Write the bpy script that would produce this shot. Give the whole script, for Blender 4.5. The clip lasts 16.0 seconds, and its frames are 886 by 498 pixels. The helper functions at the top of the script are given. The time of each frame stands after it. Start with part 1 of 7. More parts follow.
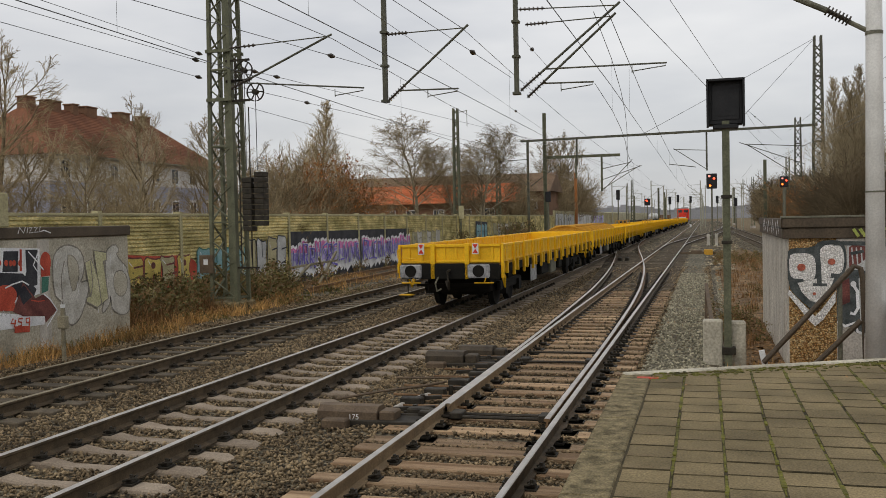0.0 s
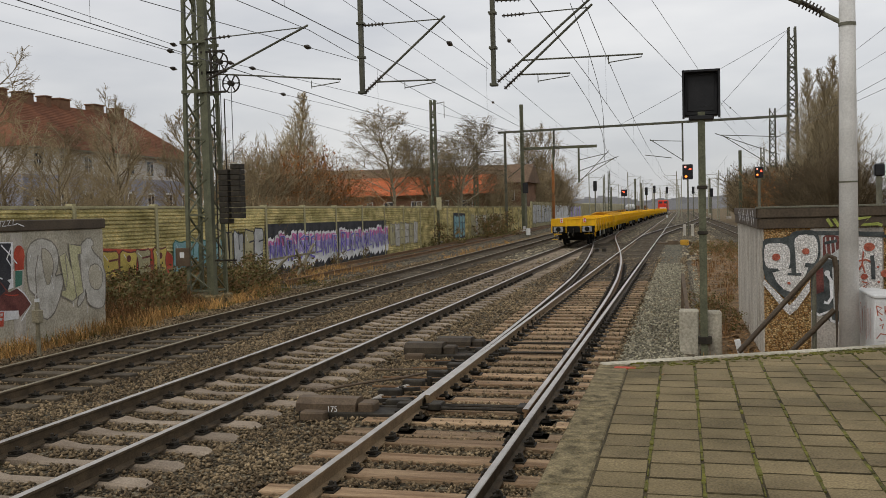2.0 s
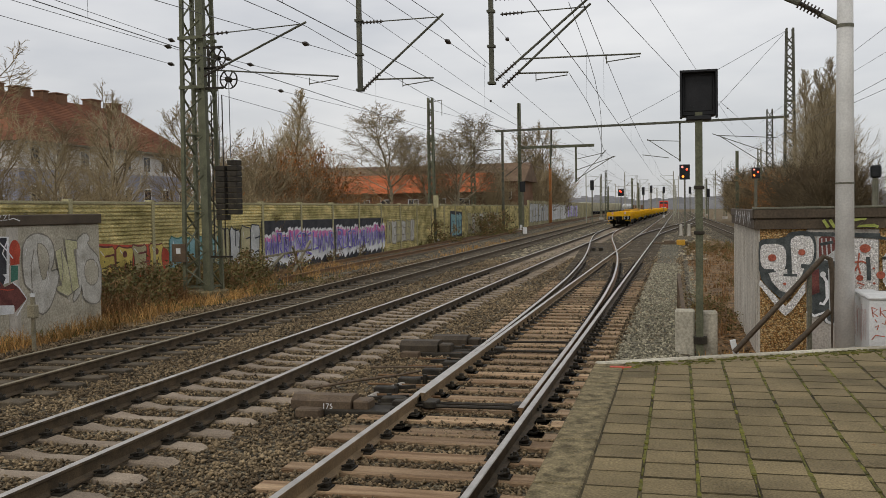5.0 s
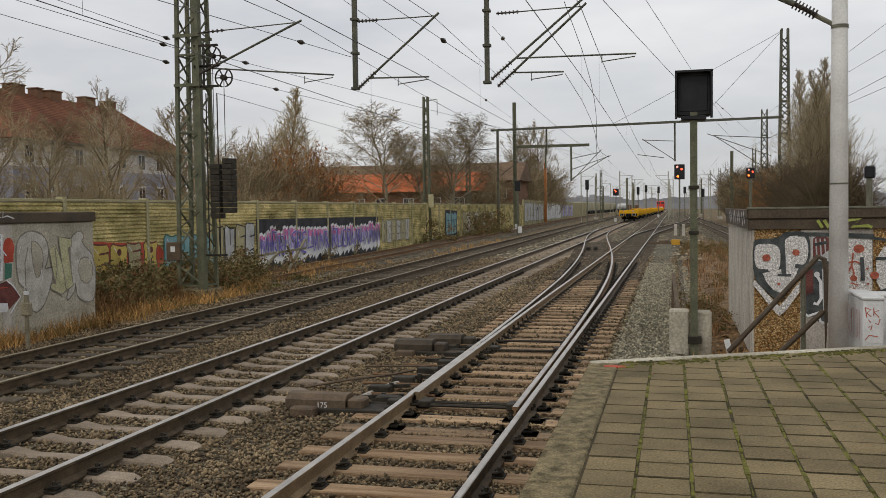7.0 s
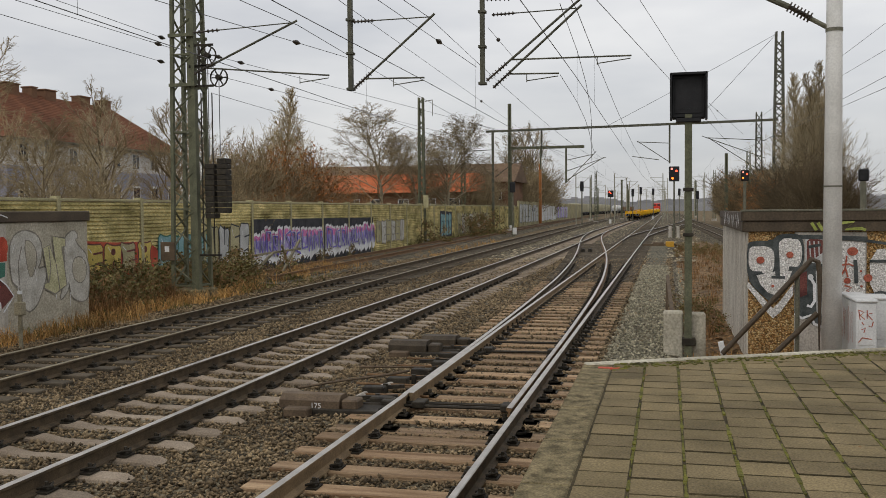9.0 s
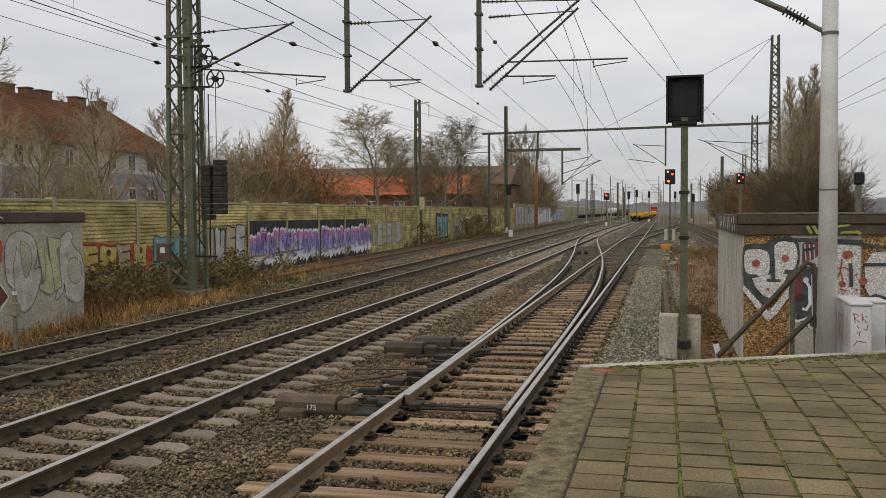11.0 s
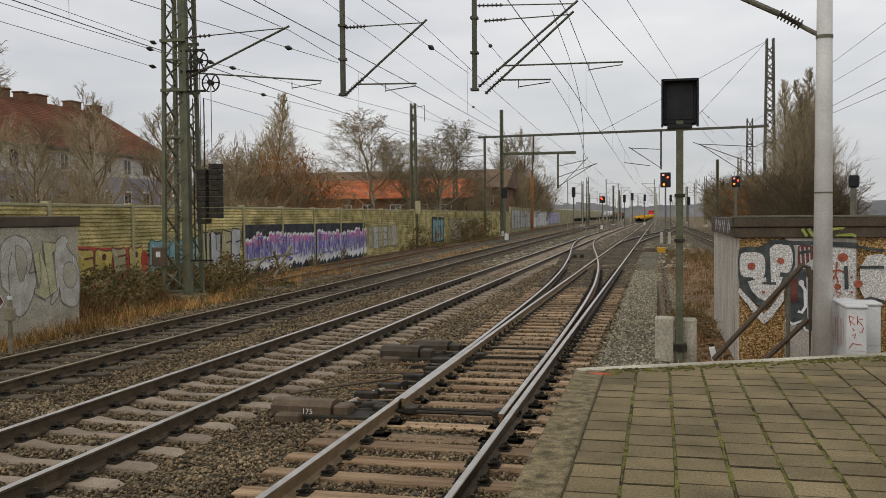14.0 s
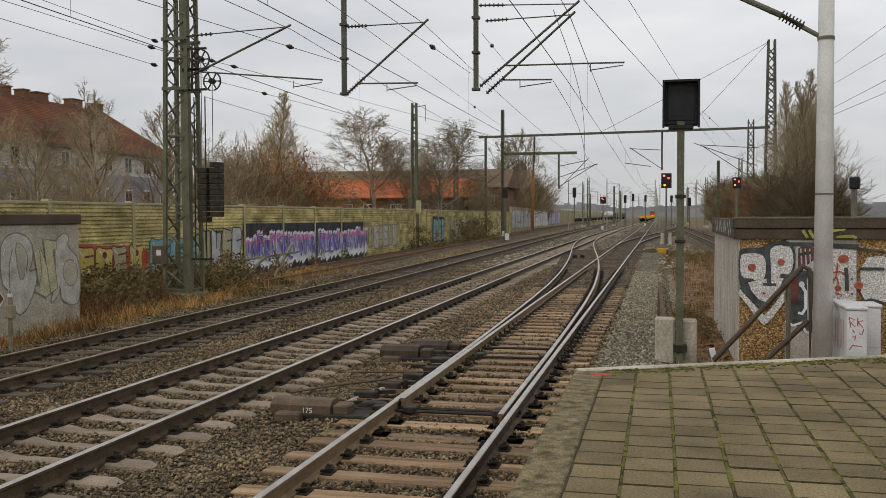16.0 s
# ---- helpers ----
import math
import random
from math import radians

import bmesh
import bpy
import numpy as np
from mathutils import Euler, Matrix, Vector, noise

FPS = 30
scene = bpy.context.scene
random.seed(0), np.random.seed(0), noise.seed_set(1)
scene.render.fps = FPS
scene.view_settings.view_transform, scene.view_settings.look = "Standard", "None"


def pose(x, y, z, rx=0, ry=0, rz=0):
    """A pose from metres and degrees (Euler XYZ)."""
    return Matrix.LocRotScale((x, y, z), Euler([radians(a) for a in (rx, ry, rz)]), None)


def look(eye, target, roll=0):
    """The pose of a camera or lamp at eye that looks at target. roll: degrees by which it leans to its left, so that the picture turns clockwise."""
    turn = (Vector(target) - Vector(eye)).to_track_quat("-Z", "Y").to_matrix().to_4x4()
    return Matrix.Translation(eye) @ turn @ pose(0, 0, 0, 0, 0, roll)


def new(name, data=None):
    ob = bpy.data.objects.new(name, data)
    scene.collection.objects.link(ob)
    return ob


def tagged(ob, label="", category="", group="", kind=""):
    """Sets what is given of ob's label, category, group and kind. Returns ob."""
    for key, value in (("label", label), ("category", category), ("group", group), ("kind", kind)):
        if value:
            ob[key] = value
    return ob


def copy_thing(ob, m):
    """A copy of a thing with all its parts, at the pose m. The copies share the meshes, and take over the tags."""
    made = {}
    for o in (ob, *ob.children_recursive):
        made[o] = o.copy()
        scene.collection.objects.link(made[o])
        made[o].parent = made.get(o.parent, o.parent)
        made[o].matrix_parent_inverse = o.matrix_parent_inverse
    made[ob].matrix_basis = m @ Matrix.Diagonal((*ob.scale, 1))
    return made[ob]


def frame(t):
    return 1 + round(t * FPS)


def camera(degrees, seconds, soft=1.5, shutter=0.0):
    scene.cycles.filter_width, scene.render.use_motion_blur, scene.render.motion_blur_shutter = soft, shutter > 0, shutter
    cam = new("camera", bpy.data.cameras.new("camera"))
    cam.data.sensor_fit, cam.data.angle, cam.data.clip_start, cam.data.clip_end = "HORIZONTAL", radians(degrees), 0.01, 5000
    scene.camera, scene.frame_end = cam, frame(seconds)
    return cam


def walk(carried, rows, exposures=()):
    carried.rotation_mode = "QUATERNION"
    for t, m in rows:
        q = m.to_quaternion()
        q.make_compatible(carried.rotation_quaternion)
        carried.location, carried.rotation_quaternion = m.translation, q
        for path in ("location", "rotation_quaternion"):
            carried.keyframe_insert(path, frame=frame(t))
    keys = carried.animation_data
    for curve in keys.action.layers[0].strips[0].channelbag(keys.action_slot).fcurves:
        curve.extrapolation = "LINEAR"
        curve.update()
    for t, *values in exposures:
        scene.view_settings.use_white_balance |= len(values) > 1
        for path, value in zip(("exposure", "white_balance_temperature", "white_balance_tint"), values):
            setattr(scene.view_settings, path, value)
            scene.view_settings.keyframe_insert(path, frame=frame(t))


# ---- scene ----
# ---- camera and its path ----
EYE = (0.0, 0.0, 2.28)
cam = camera(51.6, 16.0, soft=0.6)


def aim(yaw, pitch, roll):
    """Camera pose: yaw to the left of the track axis, pitch upwards, roll, in degrees."""
    return pose(*EYE, 90 + pitch, 0, yaw) @ pose(0, 0, 0, 0, 0, roll)


walk(cam, [
    (0, aim(16.010, -1.758, -1.201)),
    (0.5, aim(15.064, -2.069, -1.507)),
    (1, aim(14.785, -2.215, -1.566)),
    (1.5, aim(14.693, -2.273, -1.519)),
    (2, aim(14.639, -2.313, -1.436)),
    (2.5, aim(14.614, -2.344, -1.340)),
    (3, aim(14.607, -2.361, -1.262)),
    (3.5, aim(14.620, -2.380, -1.122)),
    (4, aim(14.612, -2.393, -1.023)),
    (6.5, aim(14.111, -2.511, -0.892)),
    (7, aim(14.110, -2.503, -0.778)),
    (7.5, aim(14.107, -2.519, -0.678)),
    (8, aim(14.086, -2.521, -0.584)),
    (8.5, aim(13.990, -2.515, -0.505)),
    (9, aim(13.778, -2.447, -0.531)),
    (11.5, aim(13.474, -2.290, -0.327)),
    (12, aim(13.409, -2.240, -0.340)),
    (12.5, aim(13.346, -2.176, -0.376)),
    (13, aim(13.291, -2.149, -0.469)),
    (13.5, aim(13.270, -2.106, -0.454)),
    (14, aim(13.270, -2.099, -0.447)),
    (14.5, aim(13.299, -2.088, -0.498)),
    (15, aim(13.315, -2.092, -0.379)),
    (15.5, aim(13.304, -2.114, -0.282)),
    (16, aim(13.300, -2.120, -0.170)),
])

# ---- world and light ----
world = bpy.data.worlds.new("sky")
scene.world = world
world.use_nodes = True
wn, wl = world.node_tree.nodes, world.node_tree.links
wn.clear()
w_out, w_bg = wn.new("ShaderNodeOutputWorld"), wn.new("ShaderNodeBackground")
sky = wn.new("ShaderNodeTexSky")
sky.sky_type, sky.sun_disc = "NISHITA", False
sky.sun_elevation, sky.sun_rotation = radians(32), radians(200)
sky_dim = wn.new("ShaderNodeMix")
sky_dim.data_type, sky_dim.blend_type = "RGBA", "MULTIPLY"
sky_dim.inputs[0].default_value = 1.0
sky_dim.inputs[7].default_value = (0.09, 0.09, 0.09, 1)
w_tc, w_map = wn.new("ShaderNodeTexCoord"), wn.new("ShaderNodeMapping")
w_map.inputs["Scale"].default_value = (1.2, 1.2, 4.5)
w_noise = wn.new("ShaderNodeTexNoise")
w_noise.inputs["Scale"].default_value, w_noise.inputs["Detail"].default_value = 1.9, 5.0
w_ramp = wn.new("ShaderNodeValToRGB")
w_ramp.color_ramp.elements[0].position, w_ramp.color_ramp.elements[1].position = 0.30, 0.66
w_ramp.color_ramp.elements[0].color = (0.57, 0.585, 0.625, 1)
w_ramp.color_ramp.elements[1].color = (0.90, 0.89, 0.885, 1)
w_mix = wn.new("ShaderNodeMix")
w_mix.data_type = "RGBA"
w_mix.inputs[0].default_value = 0.88
wl.new(w_tc.outputs["Generated"], w_map.inputs[0])
wl.new(w_map.outputs[0], w_noise.inputs["Vector"])
wl.new(w_noise.outputs["Fac"], w_ramp.inputs[0])
wl.new(sky.outputs[0], sky_dim.inputs[6])
wl.new(sky_dim.outputs[2], w_mix.inputs[6])
wl.new(w_ramp.outputs[0], w_mix.inputs[7])
w_sep, w_low, w_fade = wn.new("ShaderNodeSeparateXYZ"), wn.new("ShaderNodeMapRange"), wn.new("ShaderNodeVectorMath")
w_low.inputs[1].default_value, w_low.inputs[2].default_value = 0.0, 0.22
w_low.inputs[3].default_value, w_low.inputs[4].default_value = 0.84, 1.0
w_fade.operation = "SCALE"
wl.new(w_tc.outputs["Generated"], w_sep.inputs[0])
wl.new(w_sep.outputs["Z"], w_low.inputs[0])
wl.new(w_mix.outputs[2], w_fade.inputs[0])
wl.new(w_low.outputs[0], w_fade.inputs["Scale"])
wl.new(w_fade.outputs[0], w_bg.inputs[0])
w_bg.inputs[1].default_value = 1.0
wl.new(w_bg.outputs[0], w_out.inputs[0])

sun_data = bpy.data.lights.new("sun", "SUN")
sun_data.energy, sun_data.angle, sun_data.color = 0.7, radians(25), (1.0, 0.96, 0.9)
sun = new("sun", sun_data)
sun.matrix_world = look((0, 0, 40), (14, 30, 0))
scene.view_settings.exposure = 0.0


# ---- materials ----
def toned(c, warm=True):
    """Shift a surface colour towards the earthy tone of the place."""
    return (c[0] * 1.07, c[1], c[2] * 0.75) if warm else c


def M(name, c1, c2, scale=4.0, rough=0.8, bump=0.3, fine=40.0, metal=0.0, tint=0.0, island=0.0, grain=0.35, stretch=(1, 1, 1), dist=0.02, warm=True, local=False):
    """Two-scale noise colour between c1 and c2 with fine relief; tint varies it per object, island per loose piece."""
    c1, c2 = toned(c1, warm), toned(c2, warm)
    m = bpy.data.materials.new(name)
    m.use_nodes = True
    n, l = m.node_tree.nodes, m.node_tree.links
    b = n["Principled BSDF"]
    tc, mp = n.new("ShaderNodeTexCoord"), n.new("ShaderNodeMapping")
    mp.inputs["Scale"].default_value = stretch
    l.new(tc.outputs["Object"] if local else n.new("ShaderNodeNewGeometry").outputs["Position"], mp.inputs[0])
    n1, n2 = n.new("ShaderNodeTexNoise"), n.new("ShaderNodeTexNoise")
    n1.inputs["Scale"].default_value, n1.inputs["Detail"].default_value = scale, 6
    n2.inputs["Scale"].default_value, n2.inputs["Detail"].default_value = fine, 4
    l.new(mp.outputs[0], n1.inputs["Vector"])
    l.new(mp.outputs[0], n2.inputs["Vector"])
    ramp = n.new("ShaderNodeValToRGB")
    ramp.color_ramp.elements[0].position, ramp.color_ramp.elements[1].position = 0.32, 0.68
    ramp.color_ramp.elements[0].color, ramp.color_ramp.elements[1].color = (*c1, 1), (*c2, 1)
    l.new(n1.outputs["Fac"], ramp.inputs[0])
    g = n.new("ShaderNodeMapRange")
    g.inputs[1].default_value, g.inputs[2].default_value = 0.25, 0.75
    g.inputs[3].default_value, g.inputs[4].default_value = 1 - grain, 1 + grain
    l.new(n2.outputs["Fac"], g.inputs[0])
    mul = n.new("ShaderNodeVectorMath")
    mul.operation = "SCALE"
    l.new(ramp.outputs[0], mul.inputs[0])
    l.new(g.outputs[0], mul.inputs["Scale"])
    col = mul.outputs[0]
    for amount, node, sock in ((tint, "ShaderNodeObjectInfo", "Random"), (island, "ShaderNodeNewGeometry", "Random Per Island")):
        if amount:
            src, mr, m2 = n.new(node), n.new("ShaderNodeMapRange"), n.new("ShaderNodeVectorMath")
            mr.inputs[3].default_value, mr.inputs[4].default_value = 1 - amount, 1 + amount
            m2.operation = "SCALE"
            l.new(src.outputs[sock], mr.inputs[0])
            l.new(col, m2.inputs[0])
            l.new(mr.outputs[0], m2.inputs["Scale"])
            col = m2.outputs[0]
    l.new(col, b.inputs["Base Color"])
    b.inputs["Roughness"].default_value, b.inputs["Metallic"].default_value = rough, metal
    b.inputs["Specular IOR Level"].default_value = 0.35
    if bump:
        bp = n.new("ShaderNodeBump")
        bp.inputs["Strength"].default_value, bp.inputs["Distance"].default_value = bump, dist
        l.new(n2.outputs["Fac"], bp.inputs["Height"])
        l.new(bp.outputs[0], b.inputs["Normal"])
    return m


def glow(name, c, power):
    m = bpy.data.materials.new(name)
    m.use_nodes = True
    b = m.node_tree.nodes["Principled BSDF"]
    b.inputs["Base Color"].default_value = (*c, 1)
    b.inputs["Emission Color"].default_value = (*c, 1)
    b.inputs["Emission Strength"].default_value = power
    return m


def gravel(name, stones, scale, bump=1.0):
    """Crushed stone: a cell pattern with a colour for each stone, and the shade between stones put into that colour."""
    m = bpy.data.materials.new(name)
    m.use_nodes = True
    n, l = m.node_tree.nodes, m.node_tree.links
    b = n["Principled BSDF"]
    tc, v, ns, big = n.new("ShaderNodeTexCoord"), n.new("ShaderNodeTexVoronoi"), n.new("ShaderNodeTexNoise"), n.new("ShaderNodeTexNoise")
    v.inputs["Scale"].default_value = scale
    ns.inputs["Scale"].default_value = scale * 2.5
    big.inputs["Scale"].default_value, big.inputs["Detail"].default_value = 0.45, 5
    sep = n.new("ShaderNodeSeparateColor")
    ramp = n.new("ShaderNodeValToRGB")
    e = ramp.color_ramp.elements
    stones = [toned(c) for c in stones]
    e[0].color, e[1].color = (*stones[0], 1), (*stones[-1], 1)
    for i, c in enumerate(stones[1:-1]):
        e.new((i + 1) / (len(stones) - 1)).color = (*c, 1)
    for node in (v, ns, big):
        l.new(tc.outputs["Object"], node.inputs["Vector"])
    l.new(v.outputs["Color"], sep.inputs[0])
    l.new(sep.outputs[0], ramp.inputs[0])
    mr = n.new("ShaderNodeMapRange")
    mr.inputs[1].default_value, mr.inputs[2].default_value, mr.inputs[3].default_value, mr.inputs[4].default_value = 0.3, 0.7, 0.75, 1.2
    l.new(big.outputs["Fac"], mr.inputs[0])
    # Painted shade: the colour falls to about a third towards the cell edges.
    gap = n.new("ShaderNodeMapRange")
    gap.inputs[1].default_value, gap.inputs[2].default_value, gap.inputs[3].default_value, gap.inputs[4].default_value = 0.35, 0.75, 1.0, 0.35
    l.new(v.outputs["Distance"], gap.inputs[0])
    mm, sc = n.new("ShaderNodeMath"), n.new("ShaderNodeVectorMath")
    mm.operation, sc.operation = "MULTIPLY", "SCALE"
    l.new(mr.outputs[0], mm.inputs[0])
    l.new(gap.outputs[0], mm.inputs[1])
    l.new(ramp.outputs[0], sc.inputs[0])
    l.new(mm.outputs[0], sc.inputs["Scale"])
    l.new(sc.outputs[0], b.inputs["Base Color"])
    b.inputs["Roughness"].default_value = 0.9
    b.inputs["Specular IOR Level"].default_value = 0.25
    inv, bp = n.new("ShaderNodeMath"), n.new("ShaderNodeBump")
    inv.operation = "SUBTRACT"
    inv.inputs[0].default_value = 1.0
    l.new(v.outputs["Distance"], inv.inputs[1])
    l.new(inv.outputs[0], bp.inputs["Height"])
    bp.inputs["Strength"].default_value, bp.inputs["Distance"].default_value = bump, 0.04
    l.new(bp.outputs[0], b.inputs["Normal"])
    return m


STONES = [(0.032, 0.027, 0.023), (0.10, 0.084, 0.069), (0.175, 0.152, 0.128), (0.29, 0.262, 0.228), (0.065, 0.052, 0.041)]
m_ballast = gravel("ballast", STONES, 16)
m_ballast_pale = gravel("pale_ballast", [(0.06, 0.056, 0.05), (0.16, 0.152, 0.138), (0.29, 0.28, 0.262), (0.10, 0.092, 0.082)], 15)
m_stone = M("loose_stone", (0.12, 0.09, 0.066), (0.25, 0.198, 0.15), 1.0, 0.9, 0.4, 60, island=0.7)
m_far_stone = M("mixed_stone", (0.10, 0.085, 0.07), (0.30, 0.275, 0.24), 0.5, 0.9, 0.4, 60, island=0.75)
m_soil = M("soil", (0.10, 0.075, 0.05), (0.17, 0.13, 0.085), 0.6, 0.95, 0.8, 9, dist=0.06)
m_leaf_litter = M("leaf_litter", (0.09, 0.062, 0.04), (0.26, 0.175, 0.11), 2.2, 0.95, 0.9, 22, dist=0.05, grain=0.6)
m_leaf_brown = M("fallen_leaf", (0.15, 0.085, 0.045), (0.30, 0.18, 0.10), 2, 0.95, 0.0, island=0.55)
# Grey steel paled so the far masts carry haze in their colour.
m_far_steel = M("haze_paled_steel", (0.24, 0.25, 0.25), (0.34, 0.35, 0.35), 1, 0.7, 0.0)
m_concrete_sleeper = M("concrete_sleeper", (0.20, 0.155, 0.11), (0.33, 0.265, 0.195), 2, 0.9, 0.25, 60, tint=0.15, warm=False)
m_wood_sleeper = M("wood_sleeper", (0.17, 0.10, 0.05), (0.42, 0.29, 0.17), 1.3, 0.85, 0.4, 30, warm=False, tint=0.32, stretch=(0.6, 6, 6))
m_dark_sleeper = M("dark_sleeper", (0.05, 0.043, 0.038), (0.11, 0.092, 0.08), 3, 0.9, 0.3, 40, tint=0.2)
m_rail_side = M("rail_rust", (0.05, 0.038, 0.029), (0.115, 0.086, 0.064), 6, 0.75, 0.15, 80)
m_rail_side_pale = M("rail_rust_pale", (0.17, 0.125, 0.09), (0.27, 0.20, 0.145), 5, 0.75, 0.15, 80)
m_rail_rusty = M("rail_rust_brown", (0.12, 0.07, 0.042), (0.2, 0.125, 0.08), 5, 0.8, 0.15, 80)
m_rail_top = M("rail_polished", (0.47, 0.44, 0.40), (0.64, 0.60, 0.55), 3, 0.42, 0.05, 60, metal=1.0, grain=0.1, warm=False)
m_iron = M("dark_iron", (0.018, 0.016, 0.015), (0.05, 0.044, 0.04), 8, 0.7, 0.2, 60, metal=0.2, local=True)
m_motor_dark = M("dark_motor_paint", (0.03, 0.024, 0.02), (0.075, 0.06, 0.05), 4, 0.7, 0.15, 50)
m_motor = M("brown_motor_paint", (0.085, 0.062, 0.05), (0.14, 0.105, 0.085), 4, 0.7, 0.15, 50)
m_green_steel = M("green_grey_steel", (0.085, 0.095, 0.075), (0.14, 0.15, 0.12), 3, 0.65, 0.1, 40)
m_dark_steel = M("weathered_dark_steel", (0.06, 0.064, 0.06), (0.11, 0.115, 0.105), 3, 0.65, 0.1, 40)
m_grey_steel = M("grey_steel", (0.10, 0.105, 0.10), (0.17, 0.175, 0.165), 3, 0.6, 0.1, 40)
m_pale_pole = M("pale_galvanised", (0.66, 0.65, 0.61), (0.82, 0.81, 0.77), 2.2, 0.55, 0.08, 40, grain=0.12, warm=False)
m_wire = M("wire", (0.09, 0.092, 0.095), (0.15, 0.15, 0.15), 3, 0.6, 0.0, warm=False)
m_insulator = M("brown_insulator", (0.03, 0.025, 0.024), (0.06, 0.05, 0.045), 8, 0.35, 0.0)
m_black = M("black_paint", (0.008, 0.008, 0.009), (0.018, 0.018, 0.019), 5, 0.55, 0.1, 50, warm=False, local=True)
m_concrete = M("concrete", (0.30, 0.27, 0.23), (0.50, 0.46, 0.40), 0.9, 0.9, 0.25, 30, warm=False)
m_concrete_pale = M("pale_concrete", (0.38, 0.345, 0.285), (0.60, 0.56, 0.49), 1.6, 0.9, 0.25, 35, stretch=(3, 3, 0.6), warm=False)
m_kerb = M("platform_edge_concrete", (0.075, 0.063, 0.037), (0.27, 0.232, 0.165), 11.0, 0.92, 0.8, 70, grain=0.5)
m_paver = M("paving_slab", (0.115, 0.094, 0.058), (0.225, 0.184, 0.124), 1.6, 0.9, 0.5, 70, tint=0.15, grain=0.45)
# Soil in the joints; the same dark colour paints joint shade on slab sides.
m_joint_soil_shade = M("joint_soil_and_shade", (0.035, 0.03, 0.018), (0.085, 0.07, 0.044), 5, 0.95, 0.6, 60)
m_moss = M("moss_joint", (0.05, 0.048, 0.018), (0.17, 0.175, 0.035), 6, 0.95, 0.8, 60)
m_panel = M("noise_wall_panel", (0.25, 0.225, 0.10), (0.70, 0.635, 0.40), 0.9, 0.9, 0.3, 9, tint=0.12, stretch=(1, 1, 2.2), grain=0.45)
m_panel_post = M("noise_wall_post", (0.33, 0.32, 0.24), (0.44, 0.42, 0.33), 1.5, 0.9, 0.2, 30)
m_pebble = gravel("pebble_dash", [(0.30, 0.16, 0.065), (0.54, 0.34, 0.16), (0.78, 0.62, 0.42), (0.42, 0.22, 0.10), (0.62, 0.42, 0.24)], 40, 0.8)
m_brown_metal = M("brown_roof_edge", (0.055, 0.042, 0.036), (0.095, 0.075, 0.062), 2, 0.6, 0.1, 30)
m_roof_red = M("red_roof_tile", (0.135, 0.056, 0.036), (0.215, 0.092, 0.058), 0.6, 0.85, 0.5, 5, stretch=(1, 1, 1))
m_roof_orange = M("orange_roof_tile", (0.42, 0.125, 0.06), (0.60, 0.19, 0.10), 0.5, 0.85, 0.4, 5)
m_roof_brown = M("brown_roof_tile", (0.10, 0.065, 0.05), (0.16, 0.11, 0.085), 0.5, 0.85, 0.4, 5)
m_plaster = M("white_plaster", (0.52, 0.50, 0.47), (0.70, 0.68, 0.65), 0.4, 0.9, 0.1, 10, warm=False)
m_plaster_blue = M("blue_grey_plaster", (0.25, 0.26, 0.33), (0.36, 0.37, 0.43), 0.4, 0.9, 0.1, 10, warm=False)
m_brick = M("brick_wall", (0.14, 0.08, 0.06), (0.22, 0.13, 0.10), 0.5, 0.9, 0.3, 10)
m_glass = M("window_glass", (0.03, 0.033, 0.038), (0.07, 0.075, 0.08), 0.5, 0.12, 0.0, warm=False)
m_white = M("white_paint", (0.62, 0.62, 0.60), (0.76, 0.76, 0.74), 3, 0.6, 0.1, 40, grain=0.12, warm=False)
m_cabinet = M("pale_cabinet", (0.58, 0.58, 0.56), (0.74, 0.74, 0.72), 2, 0.6, 0.1, 40, grain=0.12, warm=False, local=True)
m_bark = M("bark", (0.11, 0.09, 0.068), (0.19, 0.155, 0.12), 6, 0.95, 0.3, 30, tint=0.15)
m_birch = M("birch_bark", (0.22, 0.20, 0.18), (0.42, 0.39, 0.36), 4, 0.9, 0.2, 20)
m_twig = M("twig", (0.19, 0.155, 0.115), (0.30, 0.25, 0.19), 1.5, 0.95, 0.0, tint=0.25)
m_twig_dark = M("dark_twig", (0.075, 0.06, 0.044), (0.135, 0.108, 0.08), 0.5, 0.95, 0.0, tint=0.2)
m_twig_red = M("rusty_twig", (0.19, 0.115, 0.07), (0.30, 0.19, 0.11), 1.5, 0.95, 0.0, tint=0.2)
m_leaf_rust = M("rusty_leaf", (0.26, 0.10, 0.035), (0.42, 0.17, 0.06), 2, 0.9, 0.0, island=0.4)
m_leaf_green = M("bramble_leaf", (0.075, 0.08, 0.03), (0.19, 0.165, 0.08), 3, 0.8, 0.0, island=0.45)
m_grass_dry = M("dry_grass", (0.24, 0.15, 0.07), (0.58, 0.36, 0.16), 0.7, 0.95, 0.0, island=0.45)
m_grass_green = M("grass", (0.07, 0.075, 0.028), (0.15, 0.14, 0.055), 2, 0.95, 0.0, island=0.4)
m_yellow = M("yellow_wagon_paint", (0.72, 0.43, 0.009), (0.86, 0.54, 0.014), 1.5, 0.5, 0.08, 30, grain=0.12, local=True)
# Underframe black, made deeper to hold the shade beneath the wagons.
m_under = M("black_with_under_shade", (0.005, 0.005, 0.005), (0.011, 0.010, 0.009), 5, 0.95, 0.2, 30, local=True)
m_buffer = M("worn_buffer_grey", (0.20, 0.20, 0.20), (0.42, 0.42, 0.42), 9, 0.6, 0.1, 30, warm=False, local=True)
m_yellow_old = M("worn_yellow_paint", (0.42, 0.24, 0.03), (0.58, 0.34, 0.05), 2.5, 0.7, 0.1, 30, local=True)
